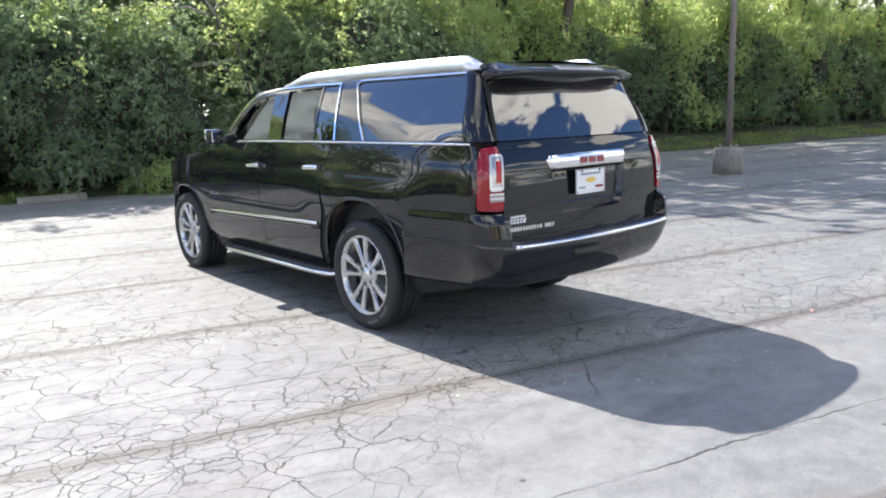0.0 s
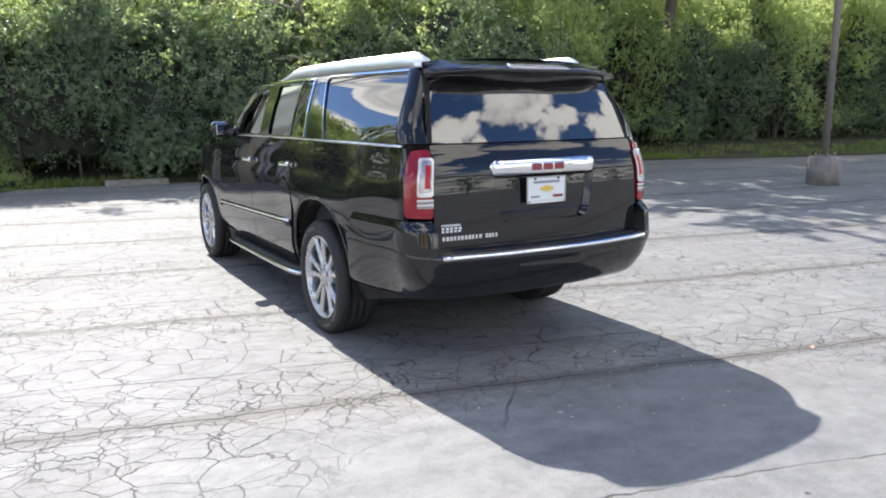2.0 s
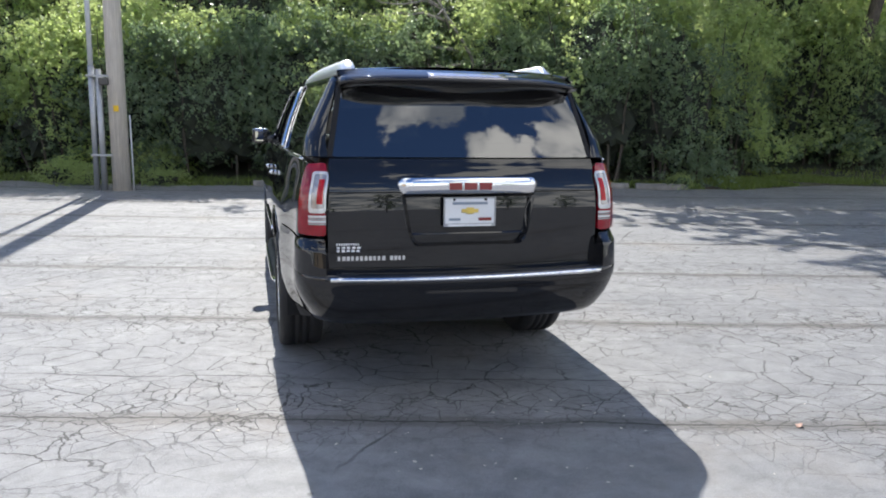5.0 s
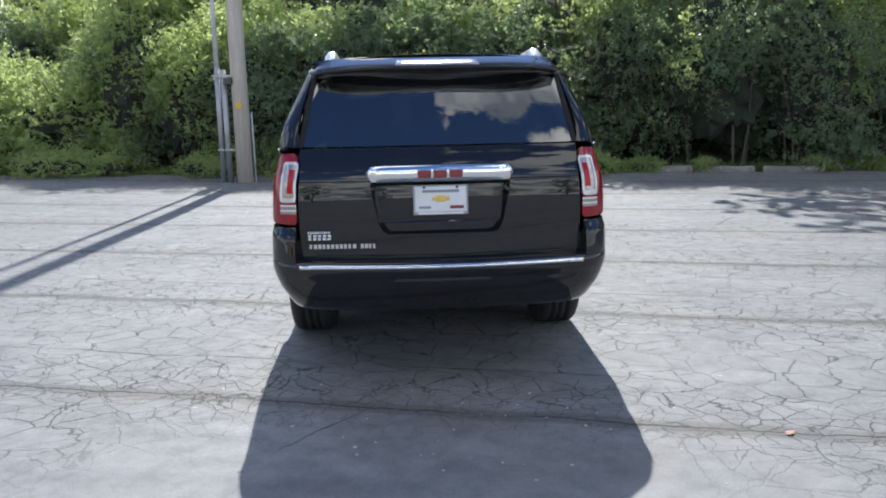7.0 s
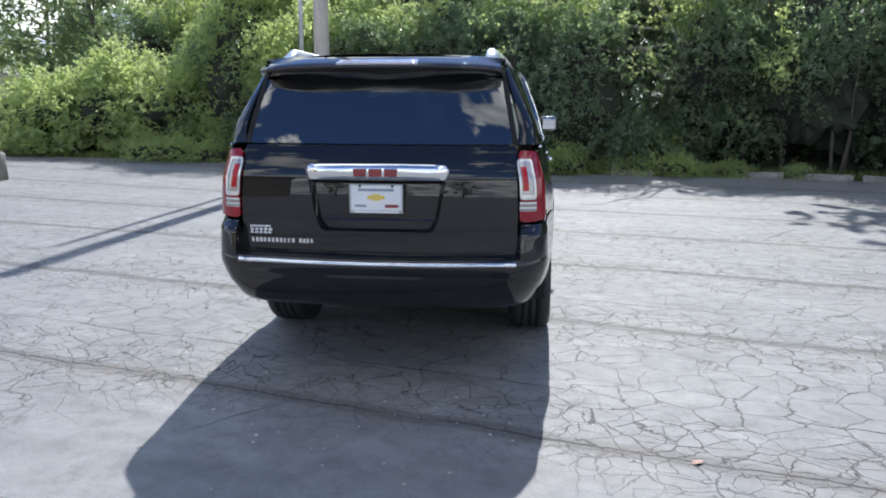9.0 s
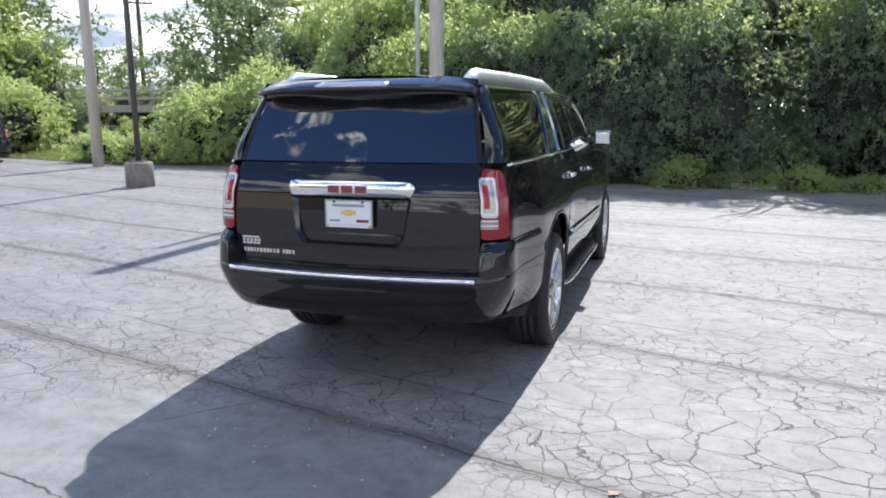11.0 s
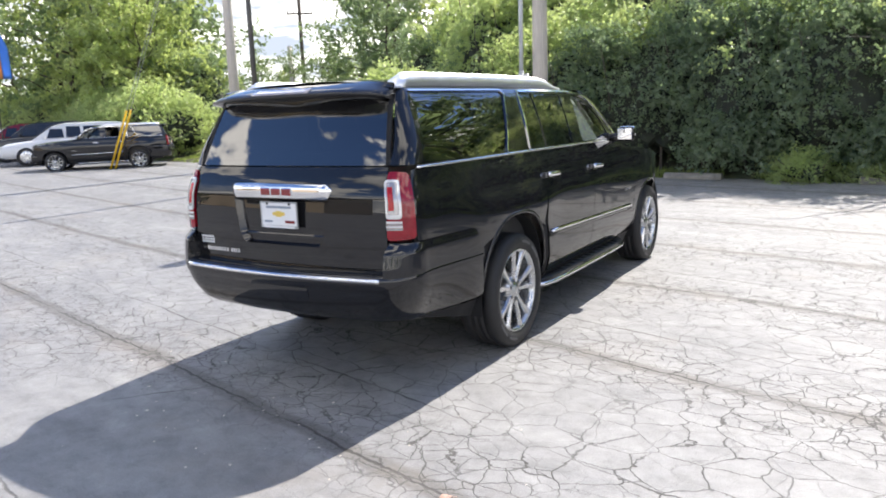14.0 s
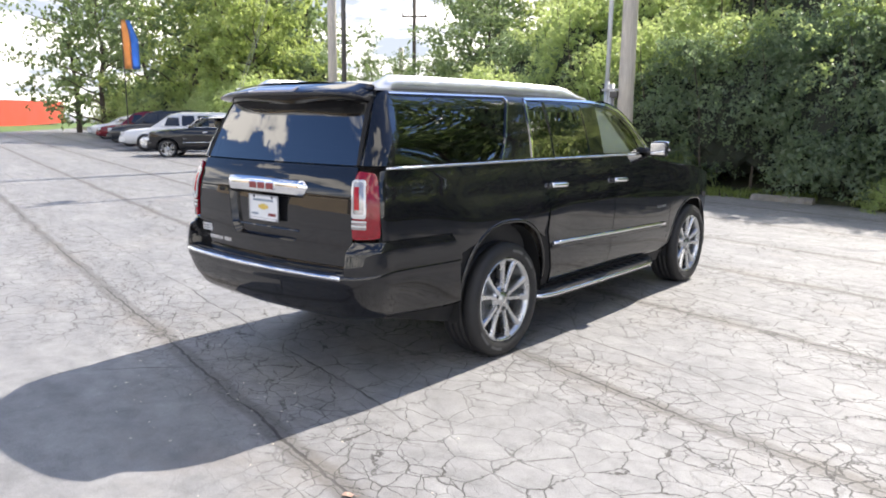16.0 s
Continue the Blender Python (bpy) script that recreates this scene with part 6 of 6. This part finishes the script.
# ---- poles ----
def make_utility_pole():
    pole = thing("utility_pole", "weathered wooden utility pole with grey conduits", "utility pole", Matrix.Translation((-3.72, 11.30, 0.03)))
    part("pole_shaft", tube(bmesh.new(), [(0, 0, -0.2), (0.0, 0, 3), (0.02, 0.0, 6), (0.05, 0, 11)], (0.182, 0.168, 0.155, 0.13), 20), POLEWOOD, pole, "weathered grey wooden shaft", True)
    c = part("conduit", tube(bmesh.new(), [(-0.47, -0.04, -0.05), (-0.46, -0.04, 1.5), (-0.45, -0.04, 2.52)], 0.058, 14), GALV, pole, "grey steel conduit", True)
    part("conduit_riser", tube(bmesh.new(), [(-0.45, -0.04, 2.50), (-0.44, -0.04, 4.0), (-0.40, -0.02, 9.5)], 0.05, 14), PVC, c, "pale plastic riser", True)
    part("conduit", tube(bmesh.new(), [(-0.32, -0.06, -0.05), (-0.32, -0.06, 2.45)], 0.062, 14), GALV, pole, "grey steel conduit", True)
    part("conduit", tube(bmesh.new(), [(0.235, -0.05, -0.05), (0.23, -0.05, 1.55)], 0.016, 8), PVC, pole, "thin pale ground-wire cover", True)
    for z in (0.72, 2.30):
        part("conduit_strap", boxed(-0.54, -0.10, -0.120, -0.08, z, z + 0.04, 0.005), GALV, pole)
    part("pole_clamp", boxed(-0.30, -0.12, -0.20, -0.05, 2.14, 2.28, 0.02), DARKSTEEL, pole)
    part("pole_tag", boxed(-0.05, 0.05, -0.205, -0.180, 1.62, 1.74, 0.002, 1), YELLOW, pole, "small yellow tag")
    return pole


make_utility_pole()


def make_lamp_post(x, y, mat, label, turn=0.0):
    lamp = thing("lamp_post", label, "lamp post", Matrix.Translation((x, y, ground_z(x, y))) @ Matrix.Rotation(turn, 4, "Z"), "parking lot lamp posts")
    part("concrete_base", lathe(bmesh.new(), [(0.0, -0.05), (0.315, -0.05), (0.31, 0.3), (0.305, 0.50), (0.295, 0.54), (0.265, 0.56), (0.0, 0.565)], 32), CONCRETE, lamp, "stained round concrete base", True)
    part("base_plate", boxed(-0.16, 0.16, -0.16, 0.16, 0.562, 0.59, 0.006), mat, lamp)
    for a in (-0.12, 0.12):
        for b in (-0.12, 0.12):
            part("anchor_bolt", tube(bmesh.new(), [(a, b, 0.58), (a, b, 0.64)], 0.014, 8), GALV, lamp)
    part("pole_shaft", tube(bmesh.new(), [(0, 0, 0.58), (0, 0, 4), (0, 0, 8)], (0.066, 0.060, 0.054), 14), mat, lamp, "", True)
    part("lamp_arm", tube(bmesh.new(), [(0, 0, 7.8), (0.25, 0, 7.95), (0.6, 0, 7.98)], 0.03, 8), mat, lamp, "", True)
    part("lamp_head", boxed(0.5, 1.05, -0.17, 0.17, 7.92, 8.06, 0.03), mat, lamp, "flat lamp head")
    return lamp


make_lamp_post(11.1, 3.88, RUSTSTEEL, "brown steel lamp post on a concrete base")
make_lamp_post(-9.95, 8.6, DARKSTEEL, "dark steel lamp post on a concrete base", 2.0)


def make_wheel_stop(x, y, a, length=1.9):
    bm = bmesh.new()
    rows = []
    for i in range(11):
        t = -length / 2 + length * i / 10
        j = noise.noise(Vector((x + t * 2, y, 1))) * 0.012
        rows.append([bm.verts.new((t, b, c + (j if c > 0 else 0))) for b, c in ((-0.09, -0.03), (-0.085, 0.06), (-0.05, 0.125), (0.05, 0.13), (0.085, 0.06), (0.09, -0.03))])
    for p, q in zip(rows, rows[1:]):
        for k in range(5):
            bm.faces.new((p[k], q[k], q[k + 1], p[k + 1]))
    bm.faces.new(rows[0][::-1])
    bm.faces.new(rows[-1])
    bmesh.ops.recalc_face_normals(bm, faces=bm.faces)
    ob = new("wheel_stop", bm_mesh("wheel_stop", bm, CONCRETE))
    ob.matrix_basis = Matrix.Translation((x, y, ground_z(x, y))) @ Matrix.Rotation(a, 4, "Z")
    tagged(ob, "weathered concrete wheel stop half hidden by weeds", "wheel stop", "wheel stops along the hedge")


for wx, wl in ((-0.45, 1.25), (3.2, 0.9), (5.75, 1.15), (6.95, 1.15), (8.2, 1.2)):
    wa = math.atan2(edge_y(wx + 1) - edge_y(wx - 1), 2)
    make_wheel_stop(wx, edge_y(wx) - 0.12, wa, wl)


# ---- the far side of the lot
def make_far_pole():
    x, y = -15.0, 12.75
    pole = thing("utility_pole", "pale wooden utility pole with steel guy wires", "utility pole", Matrix.Translation((x, y, ground_z(x, y))))
    part("pole_shaft", tube(bmesh.new(), [(0, 0, -0.2), (0, 0, 4), (0, 0, 12)], (0.165, 0.15, 0.12), 16), POLEWOOD, pole, "weathered pale wooden shaft", True)
    for k, off in enumerate((0.0, 0.26)):
        base = Vector((-5.10 + off, -1.22, 0.04))
        top = Vector((0, 0, 11.0))
        d = (top - base).normalized()
        wire = part("guy_wire", tube(bmesh.new(), [base, base + d * 11.8], 0.009, 6), GALV, pole)
        part("wire_guard", tube(bmesh.new(), [base + d * 0.02, base + d * 2.2], 0.036, 10), YELLOW, wire, "yellow plastic wire guard", True)


make_far_pole()
fx, fy = -33.85, 36.3
fp = thing("utility_pole", "distant pale wooden utility pole", "utility pole", Matrix.Translation((fx, fy, 0.5)))
part("pole_shaft", tube(bmesh.new(), [(0, 0, -0.5), (0, 0, 6.3)], (0.19, 0.16), 12), POLEWOOD, fp, "", True)


def make_distant_pole():
    """A tall power pole with two crossarms, far beyond the lot."""
    x, y = -36.1, 40.2
    d = Vector((0.74, 0.67, 0))
    pole = thing("utility_pole", "tall distant utility pole with crossarms", "utility pole", Matrix.Translation((x, y, 0.4)))
    part("pole_shaft", tube(bmesh.new(), [(0, 0, -0.4), (0, 0, 13.5)], (0.17, 0.12), 12), BARK, pole, "", True)
    for z, w in ((9.2, 1.0), (12.6, 1.3)):
        arm = part("crossarm", tube(bmesh.new(), [d * -w + Vector((0, 0, z)), d * w + Vector((0, 0, z))], 0.07, 8), BARK, pole)
        for k in (-0.9, -0.45, 0.45, 0.9):
            part("insulator", tube(bmesh.new(), [d * w * k + Vector((0, 0, z + 0.05)), d * w * k + Vector((0, 0, z + 0.28))], (0.05, 0.035), 8), CONCRETE, arm)


make_distant_pole()


def make_parked_car(label, body, x, y, heading, length=4.8, width=1.9, height=1.75, hood=1.0, suv_like=True):
    """A plainer parked car: shaped body, glass, lamps, grille and wheels."""
    car = thing("parked_car", label, "car", Matrix.Translation((x, y, ground_z(x, y))) @ Matrix.Rotation(heading, 4, "Z"), "cars parked in the far row")
    L, W, H = length / 2, width / 2, height
    bh = hood
    prof = [(-L, 0.45, 0.90), (-L + 0.05, 0.38, bh - 0.02), (-L + 0.5, 0.30, bh + 0.04), (0.0, 0.28, bh + 0.05), (L * 0.42, 0.28, bh + 0.02), (L - 0.35, 0.30, bh - 0.10), (L - 0.04, 0.36, bh - 0.22), (L, 0.45, bh - 0.36)]
    bm = bmesh.new()
    rows = []
    for y0, z0, z1 in prof:
        t = 1 - 0.10 * (abs(y0) / L) ** 4
        rows.append([bm.verts.new(p) for p in ((-W * t * 0.94, y0, z0), (-W * t, y0, z0 + 0.22), (-W * t, y0, z1 - 0.18), (-W * t * 0.93, y0, z1 - 0.03), (-W * t * 0.5, y0, z1), (W * t * 0.5, y0, z1), (W * t * 0.93, y0, z1 - 0.03), (W * t, y0, z1 - 0.18), (W * t, y0, z0 + 0.22), (W * t * 0.94, y0, z0))])
    for a, b in zip(rows, rows[1:]):
        for k in range(10):
            bm.faces.new((a[k], a[(k + 1) % 10], b[(k + 1) % 10], b[k]))
    bm.faces.new(rows[0])
    bm.faces.new(rows[-1][::-1])
    bmesh.ops.recalc_face_normals(bm, faces=bm.faces)
    part("body", bm, body, car, "", True)
    back = -L + (0.25 if suv_like else 0.9)
    cab = [(back, bh), (back + (0.25 if suv_like else 0.6), H - 0.06), (back + 0.9, H), (L * 0.05, H - 0.02), (L * 0.22, H - 0.10), (L * 0.52, bh - 0.02)]
    bm = bmesh.new()
    rows = []
    for y0, z1 in cab:
        f = (z1 - bh) / (H - bh)
        w = W * (0.92 - 0.18 * max(0.0, f))
        rows.append([bm.verts.new(p) for p in ((-W * 0.92, y0, bh - 0.02), (-w, y0, z1 - 0.02), (-w * 0.6, y0, z1 + 0.02), (w * 0.6, y0, z1 + 0.02), (w, y0, z1 - 0.02), (W * 0.92, y0, bh - 0.02))])
    for a, b in zip(rows, rows[1:]):
        for k in range(5):
            bm.faces.new((a[k], a[k + 1], b[k + 1], b[k]))
    bmesh.ops.recalc_face_normals(bm, faces=bm.faces)
    part("cabin", bm, body, car, "", False)
    for s in (-1, 1):
        for y0, y1, z0, z1 in ((back + 0.35, -0.25 * L + 0.1, bh + 0.06, H - 0.14), (-0.25 * L + 0.18, L * 0.03, bh + 0.06, H - 0.14), (L * 0.03 + 0.08, L * 0.30, bh + 0.06, H - 0.22)):
            b2 = bmesh.new()
            f0, f1 = (z0 - bh) / (H - bh), (z1 - bh) / (H - bh)
            x0, x1 = s * W * (0.925 - 0.18 * f0) + s * 0.012, s * W * (0.925 - 0.18 * f1) + s * 0.012
            v = [b2.verts.new(p) for p in ((x0, y0, z0), (x0, y1, z0), (x1, y1 - (0.12 if y1 > 0.2 * L else 0.0), z1), (x1, y0 + 0.06, z1))]
            v2 = [b2.verts.new(q.co - Vector((s * 0.02, 0, 0))) for q in v]
            b2.faces.new(v)
            b2.faces.new(v2[::-1])
            for k in range(4):
                b2.faces.new((v[k], v[(k + 1) % 4], v2[(k + 1) % 4], v2[k]))
            bmesh.ops.recalc_face_normals(b2, faces=b2.faces)
            part("side_window", b2, GLOSSTRIM, car, "dark side window")
        part("headlamp", boxed(min(s * W * 0.55, s * W * 0.90), max(s * W * 0.55, s * W * 0.90), L - 0.22, L - 0.03, bh - 0.36, bh - 0.20, 0.03), CLEARLENS, car, "clear headlamp")
        part("door_mirror", boxed(min(s * W, s * (W + 0.2)), max(s * W, s * (W + 0.2)), L * 0.30, L * 0.30 + 0.10, bh + 0.02, bh + 0.16, 0.03), body, car)
        for y0 in (-L * 0.58, L * 0.60):
            wh = part("wheel", lathe(bmesh.new(), [(0.0, -0.09), (0.22, -0.10), (0.33, -0.11), (0.36, -0.08), (0.36, 0.08), (0.33, 0.11), (0.22, 0.10), (0.0, 0.09)], 24, "x", Matrix.Translation((s * (W - 0.10), y0, 0.36))), TYRE, car, "", True)
            part("hub_cap", lathe(bmesh.new(), [(0.0, s * 0.115), (0.10, s * 0.12), (0.20, s * 0.116), (0.235, s * 0.105)], 20, "x", Matrix.Translation((s * (W - 0.10), y0, 0.36))), ALLOY, wh, "bright alloy hub", True)
    b3 = bmesh.new()
    v = [b3.verts.new(p) for p in ((-W * 0.78, L * 0.505, bh + 0.05), (W * 0.78, L * 0.505, bh + 0.05), (W * 0.68, L * 0.255, H - 0.10), (-W * 0.68, L * 0.255, H - 0.10))]
    v2 = [b3.verts.new(q.co - Vector((0, 0.03, 0.02))) for q in v]
    b3.faces.new(v)
    b3.faces.new(v2[::-1])
    for k in range(4):
        b3.faces.new((v[k], v[(k + 1) % 4], v2[(k + 1) % 4], v2[k]))
    bmesh.ops.recalc_face_normals(b3, faces=b3.faces)
    part("windscreen", b3, GLOSSTRIM, car, "dark windscreen")
    g = part("grille", boxed(-W * 0.5, W * 0.5, L - 0.10, L + 0.015, bh - 0.46, bh - 0.22, 0.02), DARK, car, "dark grille")
    part("grille_bar", boxed(-W * 0.5, W * 0.5, L - 0.02, L + 0.025, bh - 0.36, bh - 0.32, 0.008), CHROME, g)
    part("bumper", boxed(-W * 0.92, W * 0.92, L - 0.20, L + 0.05, 0.36, 0.58, 0.05, 3), body, car, "", True)
    return car


HEAD = math.atan2(0.68, -0.73)  # turn from +y towards the row's heading
twin = copy_thing(suv, Matrix.Translation((-20.42, 13.1, ground_z(-20.6, 12.9) - 0.05)) @ Matrix.Rotation(HEAD, 4, "Z"))
twin.scale = (0.93, 0.83, 0.84)
tagged(twin, "parked glossy black suv beside yellow guy-wire guards", "suv", "cars parked in the far row")
ROW = ((3.6, WHITE_PAINT, "parked white suv with a black grille", 5.2, 2.0, 1.74, 1.04, True), (7.6, DARK_PAINT, "parked dark grey suv with bright wheels", 4.9, 1.95, 1.80, 1.10, True), (11.6, MAROON_PAINT, "parked maroon minivan with dark windows", 4.9, 1.95, 1.75, 1.0, True), (16.2, WHITE_PAINT, "parked white sedan at the row's end", 4.7, 1.8, 1.46, 0.95, False))
for d, mat, lab, ln, wd, ht, hd, big in ROW:
    nx, ny = -23.6 - 0.945 * d, 10.5 + 0.327 * d
    make_parked_car(lab, mat, nx + 0.68 * ln / 2, ny + 0.73 * ln / 2, HEAD, ln, wd, ht * 0.93, hd * 0.95, big)


def make_flag():
    x, y = -29.9, 13.3
    flag = thing("feather_flag", "tall feather flag in orange and blue cloth", "flag", Matrix.Translation((x, y, ground_z(x, y))))
    pole = [(0.0, 0.0, 0.0), (-0.02, 0, 2.5), (-0.08, 0, 4.6), (-0.14, 0, 5.7), (-0.05, 0.03, 6.05)]
    part("flag_pole", tube(bmesh.new(), pole, (0.03, 0.026, 0.02, 0.014, 0.01), 8), DARKSTEEL, flag, "", True)
    u = Vector((0.46, 0.89, 0)).normalized()
    for nm, w0, w1, mat in (("orange_cloth", 0.0, 0.36, ORANGE_CLOTH), ("blue_cloth", 0.36, 0.70, BLUE_CLOTH)):
        bm = bmesh.new()
        rows = []
        for i in range(13):
            t = i / 12
            z = 3.55 + 2.2 * t
            k = 1 - 0.45 * max(0.0, t - 0.6) / 0.4
            row = []
            for j in range(5):
                w = (w0 + (w1 - w0) * j / 4) * (k if w1 > 0.5 else 1 - 0.5 * max(0.0, t - 0.75) / 0.25)
                n = Vector((-u.y, u.x, 0)) * 0.06 * math.sin(w * 7 + t * 4)
                row.append(bm.verts.new(Vector((-0.06 - 0.06 * t, 0, z)) + u * w + n))
            rows.append(row)
        for a, b in zip(rows, rows[1:]):
            for j in range(4):
                bm.faces.new((a[j], a[j + 1], b[j + 1], b[j]))
        bmesh.ops.solidify(bm, geom=bm.faces[:], thickness=0.006)
        part(nm, bm, mat, flag, "", True)


make_flag()


def make_red_wall():
    a, b = Vector((-56.0, 14.2, 0)), Vector((-71.0, 30.2, 0))
    d = (b - a)
    n = Vector((-d.y, d.x, 0)).normalized()
    bm = bmesh.new()
    for o in (0.0, 0.3):
        for p, z0, z1 in ((a - d * 0.5, 0.3, 2.65), (a + d * 0.78, 1.05, 3.0)):
            bm.verts.new(p + n * o + Vector((0, 0, z0)))
            bm.verts.new(p + n * o + Vector((0, 0, z1)))
    bm.verts.ensure_lookup_table()
    v = bm.verts
    for f in ((0, 1, 3, 2), (4, 6, 7, 5), (0, 4, 5, 1), (2, 3, 7, 6), (1, 5, 7, 3), (0, 2, 6, 4)):
        bm.faces.new([v[i] for i in f])
    bmesh.ops.recalc_face_normals(bm, faces=bm.faces)
    tagged(new("wall_red", bm_mesh("wall_red", bm, RED_WALL)), "long orange-red painted wall beyond the lot", "wall", kind="structure")
    # grass berm at its foot
    vs, fs = [], []
    for i in range(13):
        p = a - d * 0.5 + d * 1.9 * i / 12
        for o, z in ((1.5, 1.1), (0.0, 0.95), (-3.0, 0.62), (-7.0, 0.30)):
            q = p + n * o
            vs.append((q.x, q.y, max(z - 0.1 + 0.05 * noise.noise(q), ground_z(q.x, q.y) - (0.05 if o < -5 else -0.02))))
    for i in range(12):
        for k in range(3):
            fs.append([i * 4 + k, i * 4 + k + 1, (i + 1) * 4 + k + 1, (i + 1) * 4 + k])
    tagged(new("berm", mesh_of("berm", vs, fs, GRASSM_FAR, True)), "low grassy berm below the red wall", "berm", kind="structure")


GRASSM_FAR = plain("mown_grass", (0.10, 0.17, 0.04), 0.9, 0.0, 0.4, 1.2, 0.8, 9)
make_red_wall()


def make_footbridge():
    a, b = Vector((-27.5, 21.6, 0)), Vector((-21.5, 27.3, 0))
    d = (b - a).normalized()
    ang = math.atan2(d.y, d.x)
    L = (b - a).length
    br = thing("footbridge", "pale weathered footbridge with a railing", "bridge", Matrix.Translation((a.x, a.y, 0)) @ Matrix.Rotation(ang, 4, "Z"))
    part("deck", boxed(0, L, -0.9, 0.9, 1.80, 2.15, 0.03), POLEWOOD, br, "weathered pale deck edge")
    for s in (-0.85, 0.85):
        for z in (2.45, 2.80):
            part("rail", boxed(0, L, s - 0.035, s + 0.035, z, z + 0.08, 0.006), POLEWOOD, br, "weathered pale rail")
        for i in range(8):
            part("rail_post", boxed(L * (i + 0.5) / 8 - 0.025, L * (i + 0.5) / 8 + 0.025, s - 0.03, s + 0.03, 2.12, 2.82, 0.005), POLEWOOD, br)
    for t in (0.12, 0.85):
        part("pier", boxed(L * t - 0.2, L * t + 0.2, -0.7, 0.7, 0.2, 1.86, 0.03), CONCRETE, br, "concrete pier")


make_footbridge()


def make_building():
    """The tan building behind the camera's way, which shows only in the vehicle's paint."""
    bld = thing("building", "low tan stucco building with dark windows", "building", Matrix.Translation((-34, -33, 0.3)))
    part("wall", boxed(-20, 16, -6, 6, -0.2, 5.4), TAN_WALL, bld, "tan stucco wall")
    part("roof", boxed(-20.4, 16.4, -6.4, 6.4, 5.4, 5.8, 0.05), CONCRETE, bld, "flat roof edge")
    for i in (0, 1, 5):
        w = part("window", boxed(-18.4 + i * 4.2, -15.4 + i * 4.2, 5.97, 6.04, 1.0, 3.4), GLOSSTRIM, bld, "dark shop window")
        part("window_frame", boxed(-18.5 + i * 4.2, -15.3 + i * 4.2, 5.96, 6.02, 0.9, 3.5), GALV, w)


make_building()


# ---- litter on the asphalt
def make_fallen_leaf():
    bm = bmesh.new()
    pts = [(-0.045, 0.0), (-0.025, 0.024), (0.0, 0.030), (0.03, 0.018), (0.052, 0.0), (0.03, -0.020), (0.0, -0.028), (-0.025, -0.022)]
    c = bm.verts.new((0.0, 0.0, 0.008))
    rim = [bm.verts.new((x, y, 0.006 + 0.014 * abs(math.sin(i * 1.9)))) for i, (x, y) in enumerate(pts)]
    for i in range(8):
        bm.faces.new((c, rim[i], rim[(i + 1) % 8]))
    tube(bm, [(0.05, 0, 0.006), (0.085, 0.01, 0.006)], 0.0018, 5)
    ob = new("fallen_leaf", bm_mesh("fallen_leaf", bm, plain("orange_dead_leaf", (0.52, 0.34, 0.26), 0.7, 0.0, 0.3, 30)))
    ob.matrix_basis = pose(1.61, -2.08, 0.0, 0, 0, 30) @ Matrix.Scale(0.62, 4)
    tagged(ob, "curled orange dead leaf on the asphalt", "leaf")


make_fallen_leaf()


def make_pebbles():
    rng = np.random.default_rng(41)
    bm = bmesh.new()
    for i in range(110):
        if i < 45:
            x, y = rng.normal(0.35, 0.75), rng.normal(-1.75, 0.35)
        else:
            x, y = rng.uniform(-5, 6), rng.uniform(-4, 7)
        r = rng.uniform(0.003, 0.010)
        res = bmesh.ops.create_icosphere(bm, subdivisions=1, radius=r, matrix=Matrix.Translation((x, y, r * 0.2)) @ Matrix.Rotation(rng.uniform(0, 3), 4, "Z") @ Matrix.Diagonal((1, rng.uniform(0.4, 1.6), 0.28, 1)))
    tagged(new("pebbles", bm_mesh("pebbles", bm, plain("pale_grit", (0.55, 0.50, 0.42), 0.8, 0.0, 0.4, 20))), "scattered pale grit and leaf scraps", "grit", kind="stuff")


make_pebbles()
